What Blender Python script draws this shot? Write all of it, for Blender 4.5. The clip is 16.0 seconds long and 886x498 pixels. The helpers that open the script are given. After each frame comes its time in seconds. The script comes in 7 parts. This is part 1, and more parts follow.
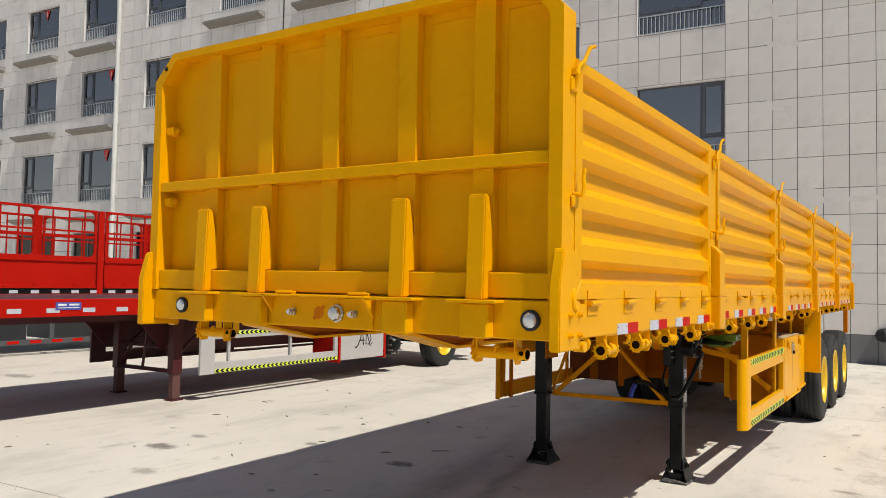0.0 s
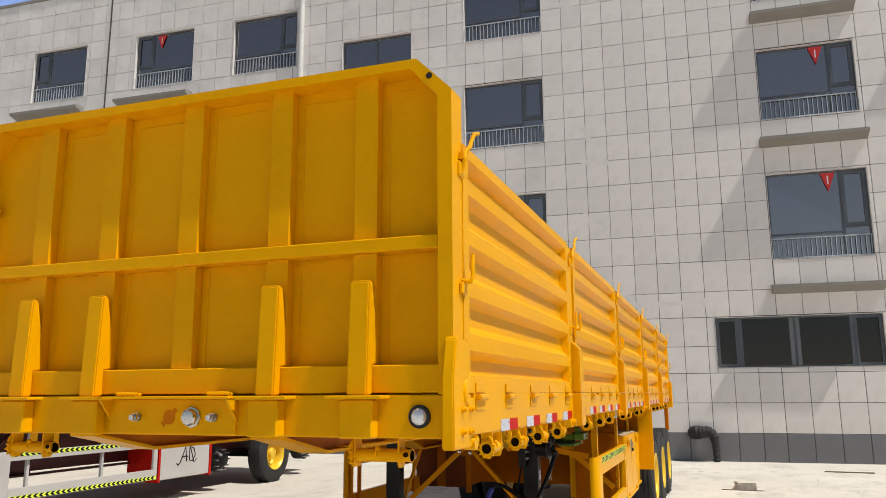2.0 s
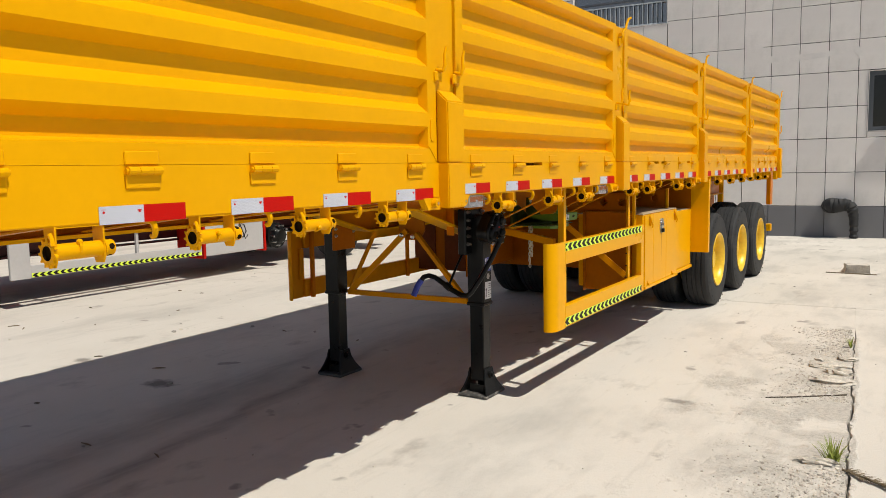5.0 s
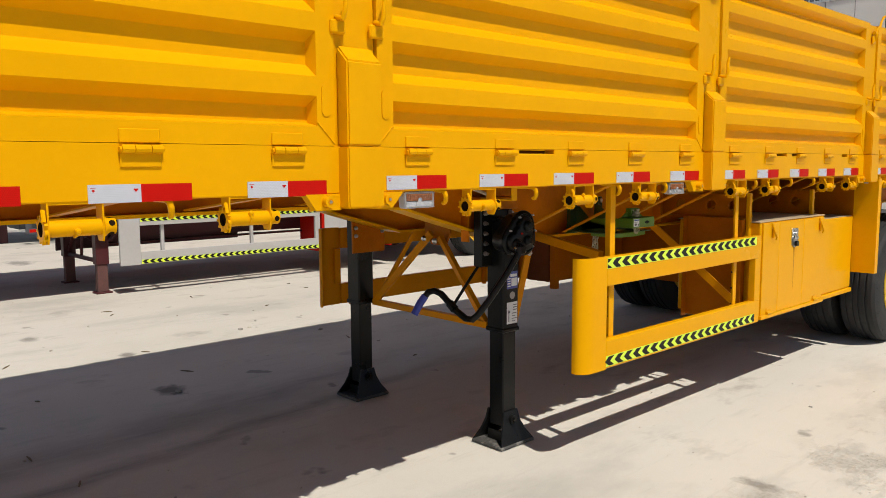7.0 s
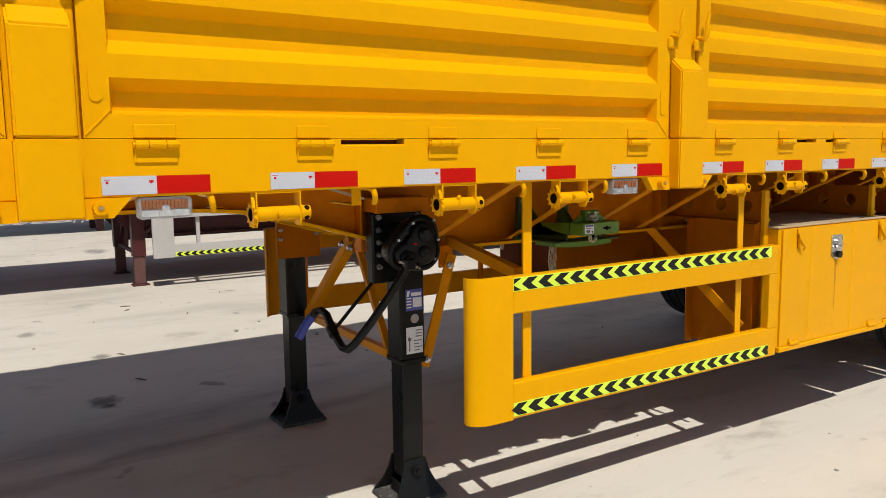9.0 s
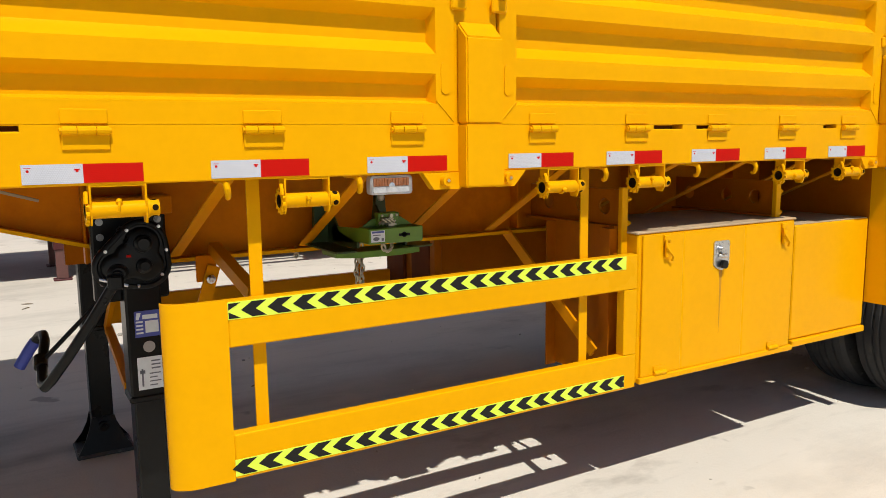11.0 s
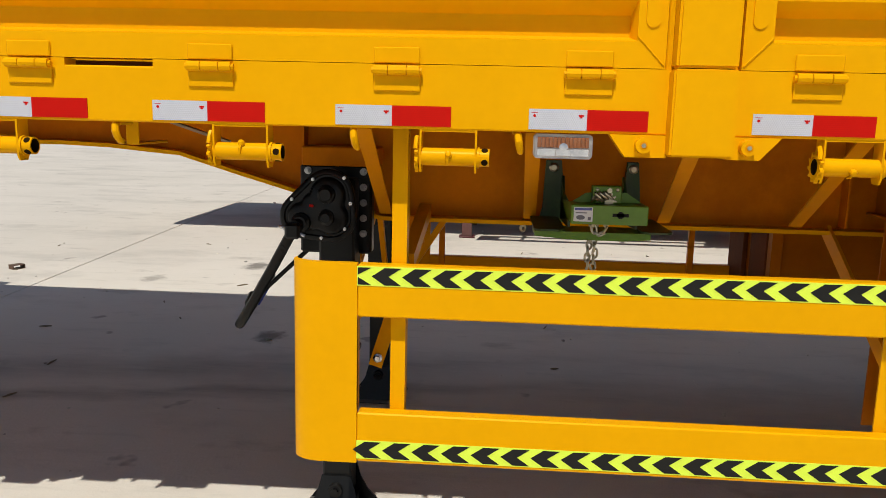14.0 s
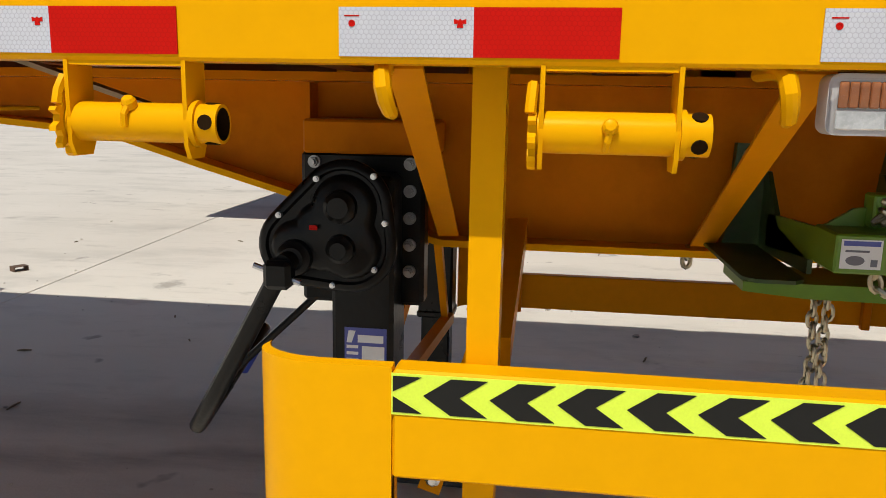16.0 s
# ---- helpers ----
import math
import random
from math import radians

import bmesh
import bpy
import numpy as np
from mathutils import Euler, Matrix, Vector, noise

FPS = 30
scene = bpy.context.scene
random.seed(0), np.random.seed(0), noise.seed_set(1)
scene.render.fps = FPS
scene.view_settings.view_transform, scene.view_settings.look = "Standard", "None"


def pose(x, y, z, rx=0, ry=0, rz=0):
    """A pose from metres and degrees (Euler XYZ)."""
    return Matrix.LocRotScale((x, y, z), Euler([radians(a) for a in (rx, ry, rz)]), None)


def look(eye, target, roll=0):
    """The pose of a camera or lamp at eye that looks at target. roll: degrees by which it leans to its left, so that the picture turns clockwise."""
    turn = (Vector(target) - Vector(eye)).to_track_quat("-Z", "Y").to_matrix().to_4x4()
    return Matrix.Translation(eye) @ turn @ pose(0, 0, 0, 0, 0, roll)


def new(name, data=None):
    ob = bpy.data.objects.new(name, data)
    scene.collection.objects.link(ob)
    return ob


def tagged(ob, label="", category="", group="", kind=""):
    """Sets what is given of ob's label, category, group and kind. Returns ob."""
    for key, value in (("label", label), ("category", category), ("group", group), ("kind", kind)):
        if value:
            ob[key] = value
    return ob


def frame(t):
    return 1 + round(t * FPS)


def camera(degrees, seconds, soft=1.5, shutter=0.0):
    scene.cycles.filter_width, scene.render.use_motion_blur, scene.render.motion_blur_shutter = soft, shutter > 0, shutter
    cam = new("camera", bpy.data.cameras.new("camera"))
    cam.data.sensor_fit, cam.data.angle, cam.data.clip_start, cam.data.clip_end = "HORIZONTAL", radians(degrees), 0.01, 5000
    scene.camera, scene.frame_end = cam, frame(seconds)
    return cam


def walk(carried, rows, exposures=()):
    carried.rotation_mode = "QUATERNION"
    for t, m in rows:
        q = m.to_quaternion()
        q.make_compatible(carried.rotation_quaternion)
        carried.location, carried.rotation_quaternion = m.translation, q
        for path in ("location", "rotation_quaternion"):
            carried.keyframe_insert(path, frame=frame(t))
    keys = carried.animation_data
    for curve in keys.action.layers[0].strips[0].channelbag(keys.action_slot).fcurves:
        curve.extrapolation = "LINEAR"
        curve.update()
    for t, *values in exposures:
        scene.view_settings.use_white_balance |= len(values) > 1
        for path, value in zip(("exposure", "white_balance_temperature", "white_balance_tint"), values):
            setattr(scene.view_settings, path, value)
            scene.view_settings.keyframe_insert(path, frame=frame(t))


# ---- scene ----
cam = camera(59.8, 16.0, soft=0.8)
PATH = [
    (0, (0.017, 0.011, 1.621), (-1.058, 1.694, 1.709), 1.0),
    (0.5, (-0.222, 0.012, 1.656), (-1.175, 1.745, 1.954), 1.1),
    (1, (-0.366, 0.001, 1.654), (-1.169, 1.789, 2.053), 0.5),
    (1.5, (-0.36, 0.042, 1.634), (-1.09, 1.858, 2.046), -0.0),
    (2, (-0.287, 0.098, 1.561), (-0.945, 1.95, 1.93), -0.3),
    (2.5, (-0.043, 0.301, 1.506), (-0.701, 2.186, 1.627), -0.8),
    (3, (0.112, 0.611, 1.474), (-0.59, 2.483, 1.42), -0.5),
    (3.5, (0.309, 0.988, 1.482), (-0.41, 2.851, 1.371), -0.5),
    (4, (0.456, 1.313, 1.478), (-0.398, 3.113, 1.309), -0.5),
    (4.5, (0.537, 1.709, 1.491), (-0.42, 3.454, 1.292), -0.8),
    (5, (0.707, 2.086, 1.536), (-0.346, 3.774, 1.329), -1.1),
    (7.5, (0.965, 3.931, 1.479), (-0.609, 5.148, 1.271), -0.8),
    (8, (0.978, 4.259, 1.467), (-0.682, 5.354, 1.256), -1.3),
    (8.5, (0.982, 4.62, 1.488), (-0.688, 5.696, 1.257), -1.1),
    (9, (1.041, 4.958, 1.513), (-0.63, 6.028, 1.267), -0.7),
    (9.5, (1.033, 5.294, 1.507), (-0.64, 6.36, 1.251), -0.4),
    (10, (1.019, 5.617, 1.517), (-0.65, 6.685, 1.246), -0.1),
    (12.5, (1.01, 6.815, 1.45), (-0.839, 7.524, 1.172), -1.2),
    (13, (0.884, 7.013, 1.414), (-1.03, 7.517, 1.13), -0.6),
    (13.5, (0.841, 7.135, 1.433), (-1.132, 7.255, 1.128), -0.1),
    (14, (0.747, 7.107, 1.437), (-1.22, 6.982, 1.099), 1.4),
    (14.5, (0.567, 7.01, 1.444), (-1.389, 6.814, 1.076), 2.1),
    (15, (0.326, 7.03, 1.427), (-1.627, 6.813, 1.056), 1.8),
    (15.5, (-0.015, 6.969, 1.387), (-1.967, 6.739, 1.016), 1.4),
    (16, (-0.374, 6.929, 1.367), (-2.321, 6.67, 0.991), 1.1),
]
walk(cam, [(t, look(eye, target, roll)) for t, eye, target, roll in PATH],
     exposures=[(0.0, -0.04), (1.0, 0.03), (2.0, 0.02), (3.0, -0.04), (5.0, -0.1), (7.5, -0.15), (9.0, -0.14), (9.6, -0.15), (10.0, 0.12), (12.5, -0.15), (14.5, -0.14), (16.0, -0.1)])

# ---- light ----
SUN_TO = Vector((0.58, -0.098, 1.0)).normalized()
world = bpy.data.worlds.new("daylight")
scene.world = world
world.use_nodes = True
wn, wl = world.node_tree.nodes, world.node_tree.links
sky = wn.new("ShaderNodeTexSky")
sky.sky_type, sky.sun_disc = "NISHITA", False
sky.sun_elevation = math.asin(SUN_TO.z)
sky.sun_rotation = math.atan2(SUN_TO.x, SUN_TO.y)
sky.air_density, sky.dust_density, sky.ozone_density = 1.0, 0.1, 0.7
mute = wn.new("ShaderNodeHueSaturation")
mute.inputs["Saturation"].default_value = 0.74
wl.new(sky.outputs[0], mute.inputs["Color"])
wl.new(mute.outputs[0], wn["Background"].inputs[0])
wn["Background"].inputs[1].default_value = 0.076
sun_data = bpy.data.lights.new("sun", "SUN")
sun_data.energy, sun_data.angle, sun_data.color = 4.55, radians(0.55), (1.0, 0.955, 0.85)
sun = new("sun", sun_data)
sun.matrix_basis = look(SUN_TO * 60, (0, 0, 0))
scene.view_settings.exposure = 0.0


# ---- materials ----
def material(name, colour, rough=0.5, metal=0.0, grain=(40.0, 0.06), blotch=(2.0, 0.06), bump=0.0, bump_scale=60.0, coat=0.0,
             rough_var=0.08, tint=None, vary=0.0, island=False, spec=0.5, sheen=None):
    """A paint, metal, stone or cloth: colour with fine grain and broad blotches, uneven gloss and relief."""
    m = bpy.data.materials.new(name)
    m.use_nodes = True
    n, l = m.node_tree.nodes, m.node_tree.links
    b = n["Principled BSDF"]
    b.inputs["Metallic"].default_value = metal
    b.inputs["Coat Weight"].default_value = coat
    b.inputs["Coat Roughness"].default_value = 0.12
    b.inputs["Specular IOR Level"].default_value = spec
    if sheen:
        b.inputs["Specular Tint"].default_value = (*sheen, 1)
    where = n.new("ShaderNodeTexCoord")

    def noise_of(scale, detail=4.0, rough_=0.6):
        t = n.new("ShaderNodeTexNoise")
        t.inputs["Scale"].default_value, t.inputs["Detail"].default_value, t.inputs["Roughness"].default_value = scale, detail, rough_
        l.new(where.outputs["Object"], t.inputs["Vector"])
        return t

    def scaled(socket, low, high):
        r = n.new("ShaderNodeMapRange")
        r.inputs["From Min"].default_value, r.inputs["From Max"].default_value = 0.25, 0.75
        r.inputs["To Min"].default_value, r.inputs["To Max"].default_value = low, high
        l.new(socket, r.inputs["Value"])
        return r.outputs[0]

    fine, broad = noise_of(grain[0]), noise_of(blotch[0], 5.0)
    a, c = scaled(fine.outputs[0], 1 - grain[1], 1 + grain[1]), scaled(broad.outputs[0], 1 - blotch[1], 1 + blotch[1])
    mul = n.new("ShaderNodeMath")
    mul.operation = "MULTIPLY"
    l.new(a, mul.inputs[0]), l.new(c, mul.inputs[1])
    value = mul.outputs[0]
    if vary:
        src = n.new("ShaderNodeNewGeometry").outputs["Random Per Island"] if island else n.new("ShaderNodeObjectInfo").outputs["Random"]
        r = n.new("ShaderNodeMapRange")
        r.inputs["To Min"].default_value, r.inputs["To Max"].default_value = 1 - vary, 1 + vary
        l.new(src, r.inputs["Value"])
        mul2 = n.new("ShaderNodeMath")
        mul2.operation = "MULTIPLY"
        l.new(value, mul2.inputs[0]), l.new(r.outputs[0], mul2.inputs[1])
        value = mul2.outputs[0]
    mix = n.new("ShaderNodeVectorMath")
    mix.operation = "SCALE"
    mix.inputs[0].default_value = colour
    l.new(value, mix.inputs["Scale"])
    out = mix.outputs[0]
    if tint:
        blend = n.new("ShaderNodeMix")
        blend.data_type = "RGBA"
        blend.inputs["B"].default_value = (*tint[0], 1)
        l.new(out, blend.inputs["A"])
        stain = noise_of(tint[1], 6.0, 0.7)
        r = n.new("ShaderNodeMapRange")
        r.inputs["From Min"].default_value, r.inputs["From Max"].default_value = tint[2], tint[2] + 0.18
        r.inputs["To Max"].default_value = tint[3]
        l.new(stain.outputs[0], r.inputs["Value"]), l.new(r.outputs[0], blend.inputs["Factor"])
        out = blend.outputs["Result"]
    l.new(out, b.inputs["Base Color"])
    l.new(scaled(broad.outputs[0], max(rough - rough_var, 0.02), min(rough + rough_var, 1)), b.inputs["Roughness"])
    if bump:
        relief = noise_of(bump_scale, 3.0)
        bn = n.new("ShaderNodeBump")
        bn.inputs["Strength"].default_value, bn.inputs["Distance"].default_value = 1.0, bump
        l.new(relief.outputs[0], bn.inputs["Height"]), l.new(bn.outputs[0], b.inputs["Normal"])
    return m


YELLOW = material("yellow_paint", (0.757, 0.355, 0.001), 0.33, grain=(30, 0.02), blotch=(1.6, 0.05), bump=0.0006, bump_scale=7, spec=0.15, sheen=(1.0, 0.72, 0.2))
# yellow paint under the deck, its shade and bounced orange put into the colour
SHADE_OCHRE = material("ochre_paint", (0.60, 0.172, 0.001), 0.34, grain=(25, 0.05), blotch=(2.0, 0.16), bump=0.0008, bump_scale=10, spec=0.22, rough_var=0.12, sheen=(1.0, 0.55, 0.15), tint=((0.42, 0.105, 0.001), 1.7, 0.5, 0.7))
# yellow again, with part of the shade on braces and far guard coloured in
HALF_SHADE_YELLOW = material("golden_paint", (0.67, 0.25, 0.001), 0.36, grain=(25, 0.05), blotch=(2.0, 0.12), bump=0.0008, bump_scale=10, spec=0.2, sheen=(1.0, 0.6, 0.15))
# plates deep under the bed, darkened to red-brown to carry their shade
SHADE_BROWN = material("red_brown_paint", (0.38, 0.105, 0.002), 0.42, grain=(25, 0.06), blotch=(2.0, 0.2), bump=0.0008, bump_scale=10, spec=0.18, sheen=(1.0, 0.55, 0.15))
# darkest tone: shade coloured into deck and cross members, which also dulls bounce
DEEP_SHADE_RED = material("red_primer", (0.15, 0.04, 0.012), 0.7, grain=(25, 0.1), blotch=(1.5, 0.25), spec=0.08)
DUSTED = material("dusty_lid", (0.40, 0.30, 0.19), 0.85, grain=(60, 0.12), blotch=(5, 0.2), tint=((0.6, 0.28, 0.02), 5, 0.56, 0.5))
BLACK = material("black_paint", (0.007, 0.007, 0.007), 0.32, grain=(60, 0.15), blotch=(6, 0.2), bump=0.0006, bump_scale=70, spec=0.2)
RUBBER = material("tyre_rubber", (0.016, 0.016, 0.017), 0.75, grain=(80, 0.15), blotch=(5, 0.2), tint=((0.06, 0.055, 0.05), 6, 0.55, 0.5))
# near black, the shade inside the winch bores put into the colour
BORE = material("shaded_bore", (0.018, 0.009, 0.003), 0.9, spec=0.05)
# flat dark discs of this stand for the shade in open holes
HOLE = material("dark_inside", (0.006, 0.005, 0.004), 0.8)
STEEL = material("bright_steel", (0.6, 0.6, 0.6), 0.28, 1.0, grain=(90, 0.1), blotch=(12, 0.1))
BOLT = material("dull_zinc", (0.36, 0.36, 0.36), 0.4, 1.0, grain=(90, 0.15), blotch=(20, 0.25))
CHAIN = material("zinc_chain", (0.5, 0.45, 0.33), 0.35, 1.0, grain=(90, 0.1), blotch=(12, 0.2))
# the lift's green with the hangers' shade mixed into the colour
SHADE_GREEN = material("dark_green_paint", (0.036, 0.075, 0.016), 0.45, grain=(40, 0.1), blotch=(8, 0.25), tint=((0.1, 0.07, 0.03), 9, 0.55, 0.5))
GREEN = material("green_paint", (0.125, 0.25, 0.016), 0.4, grain=(40, 0.06), blotch=(5, 0.15))
RED = material("red_paint", (0.42, 0.008, 0.003), 0.46, grain=(30, 0.03), blotch=(1.5, 0.08), spec=0.1)
MAROON = material("maroon_paint", (0.06, 0.007, 0.009), 0.5, grain=(30, 0.06), blotch=(2, 0.15))
SCUFFED = material("scuffed_black", (0.05, 0.047, 0.044), 0.7, grain=(60, 0.2), blotch=(14, 0.3), tint=((0.3, 0.28, 0.25), 16, 0.52, 0.8))
GREY = material("grey_paint", (0.07, 0.073, 0.08), 0.5, grain=(30, 0.06), blotch=(2, 0.12))
WHITE = material("white_paint", (0.45, 0.435, 0.43), 0.4, grain=(30, 0.03), blotch=(2, 0.06))


def prismatic(name, colour, dark, cell, spec=0.25):
    """Reflective sheeting: a honeycomb of small cells with darker seams."""
    m = material(name, colour, 0.45, grain=(400, 0.05), blotch=(14, 0.06), spec=spec)
    n, l = m.node_tree.nodes, m.node_tree.links
    b = n["Principled BSDF"]
    old = b.inputs["Base Color"].links[0].from_socket
    where = n.new("ShaderNodeTexCoord")

    def vec(op, a, b_=None):
        k = n.new("ShaderNodeVectorMath")
        k.operation = op
        for sock, v in zip(k.inputs, (a, b_)):
            if isinstance(v, tuple):
                sock.default_value = v
            elif v is not None:
                l.new(v, sock)
        return k.outputs["Value" if op in ("DOT_PRODUCT", "LENGTH") else "Vector"]

    def num(op, a, b_):
        k = n.new("ShaderNodeMath")
        k.operation = op
        for sock, v in zip(k.inputs, (a, b_)):
            if isinstance(v, (int, float)):
                sock.default_value = v
            else:
                l.new(v, sock)
        return k.outputs[0]

    def hexed(shift):
        """How far out a point lies in its cell of one of the two offset lattices, 0.5 at the cell's edge."""
        at = vec("ADD", vec("MULTIPLY", where.outputs["Object"], (0.0, 1 / cell, 1 / cell)), (0.0, *shift))
        off = vec("ABSOLUTE", vec("SUBTRACT", vec("MODULO", at, (1.0, 1.0, 1.7320508)), (0.0, 0.5, 0.8660254)))
        return num("MAXIMUM", vec("DOT_PRODUCT", off, (0.0, 1.0, 0.0)), vec("DOT_PRODUCT", off, (0.0, 0.5, 0.8660254)))

    reach = num("MINIMUM", hexed((1000.0, 1000.0 * 1.7320508)), hexed((1000.5, 1000.5 * 1.7320508)))
    r = n.new("ShaderNodeMapRange")
    r.inputs["From Min"].default_value, r.inputs["From Max"].default_value = 0.38, 0.48
    r.inputs["To Min"].default_value, r.inputs["To Max"].default_value = 0.0, 0.75
    l.new(reach, r.inputs["Value"])
    k = n.new("ShaderNodeMix")
    k.data_type = "RGBA"
    k.inputs["B"].default_value = (*dark, 1)
    l.new(r.outputs[0], k.inputs["Factor"]), l.new(old, k.inputs["A"]), l.new(k.outputs["Result"], b.inputs["Base Color"])
    return m


TAPE_WHITE = prismatic("tape_white", (0.52, 0.53, 0.58), (0.36, 0.36, 0.41), 0.0055)
TAPE_RED = prismatic("tape_red", (0.5, 0.006, 0.002), (0.4, 0.004, 0.002), 0.0055, 0.1)
LIME = material("tape_lime", (0.68, 0.86, 0.06), 0.35, grain=(300, 0.05), blotch=(20, 0.04))
DRIP = material("dull_drip", (0.5, 0.21, 0.004), 0.6, blotch=(30, 0.2))
INK = material("tape_black", (0.012, 0.012, 0.011), 0.5, spec=0.2)
GOLD = material("gold_rim_paint", (0.78, 0.5, 0.03), 0.35, 0.15, grain=(40, 0.05), blotch=(8, 0.15))
LENS = material("lamp_lens", (0.7, 0.72, 0.75), 0.15, 0.6, grain=(200, 0.15), blotch=(60, 0.2))
AMBER = material("amber_lens", (0.36, 0.13, 0.05), 0.22, grain=(120, 0.1), blotch=(40, 0.2))
BLUE = material("blue_grip", (0.03, 0.05, 0.32), 0.5)
LABEL_WHITE = material("label_white", (0.72, 0.74, 0.76), 0.4)
LABEL_BLUE = material("label_blue", (0.07, 0.09, 0.36), 0.4)
LABEL_GREYISH = material("seal_grey", (0.35, 0.33, 0.31), 0.5)
LABEL_GREY = material("label_print", (0.15, 0.15, 0.18), 0.5)
TILE = material("wall_tile", (0.73, 0.692, 0.665), 0.5, grain=(60, 0.05), blotch=(0.9, 0.09), vary=0.05, bump=0.007, bump_scale=2.3, tint=((0.57, 0.545, 0.515), 0.8, 0.5, 0.65))
TILE_FAR = material("wall_tile_far", (0.73, 0.692, 0.665), 0.5, grain=(60, 0.05), blotch=(0.9, 0.09), vary=0.05, island=True, bump=0.007, bump_scale=2.3, tint=((0.57, 0.545, 0.515), 0.8, 0.5, 0.65))
PALE_SMEAR = material("pale_sealant", (0.70, 0.667, 0.64), 0.6, blotch=(4, 0.1))
JOINT = material("tile_joint", (0.085, 0.08, 0.076), 0.8)
SKIRT = material("dark_skirting", (0.16, 0.16, 0.17), 0.5, grain=(50, 0.08), blotch=(0.8, 0.12), vary=0.06)
FRAME = material("window_frame_grey", (0.09, 0.1, 0.115), 0.4, 0.2)
FRAME_PALE = material("mullion_grey", (0.15, 0.155, 0.165), 0.4, 0.2)
RAIL = material("railing_grey", (0.42, 0.46, 0.5), 0.45)
SLAB = material("canopy_plaster", (0.24, 0.222, 0.2), 0.75, grain=(40, 0.06), blotch=(1.5, 0.12))
ROOM = material("room_plaster", (0.22, 0.21, 0.2), 0.85)
PIPE_WHITE = material("pipe_plastic", (0.62, 0.62, 0.6), 0.45, blotch=(1.5, 0.1))
STONE = material("rubble_stone", (0.3, 0.28, 0.25), 0.85, grain=(60, 0.2), blotch=(12, 0.25), bump=0.006, bump_scale=40)
LEAF = material("leaf_green", (0.25, 0.29, 0.05), 0.55, grain=(60, 0.15), blotch=(20, 0.3))
CRACK_LINE = material("dark_twig", (0.06, 0.045, 0.03), 0.85, grain=(60, 0.2))
DRY = material("dry_twig", (0.16, 0.12, 0.07), 0.8, grain=(60, 0.2), blotch=(20, 0.2))
PENNANT = material("red_sign", (0.62, 0.03, 0.03), 0.6)


def glass(name, tone, rough=0.03, ior=3.8):
    m = bpy.data.materials.new(name)
    m.use_nodes = True
    n, l = m.node_tree.nodes, m.node_tree.links
    mix, clear, gloss, fr = n.new("ShaderNodeMixShader"), n.new("ShaderNodeBsdfTransparent"), n.new("ShaderNodeBsdfGlossy"), n.new("ShaderNodeFresnel")
    clear.inputs[0].default_value = (*tone, 1)
    gloss.inputs["Roughness"].default_value = rough
    gloss.inputs["Color"].default_value = (1.0, 0.9, 0.85, 1)
    fr.inputs[0].default_value = ior
    l.new(fr.outputs[0], mix.inputs[0]), l.new(clear.outputs[0], mix.inputs[1]), l.new(gloss.outputs[0], mix.inputs[2])
    l.new(mix.outputs[0], n["Material Output"].inputs[0])
    return m


PANE = glass("window_glass", (0.32, 0.37, 0.42))
PANE_DIM = glass("ground_floor_glass", (0.24, 0.27, 0.33), 0.03, 1.58)
CLEAR = glass("clear_plastic", (0.95, 0.95, 0.95), 0.25, 1.15)


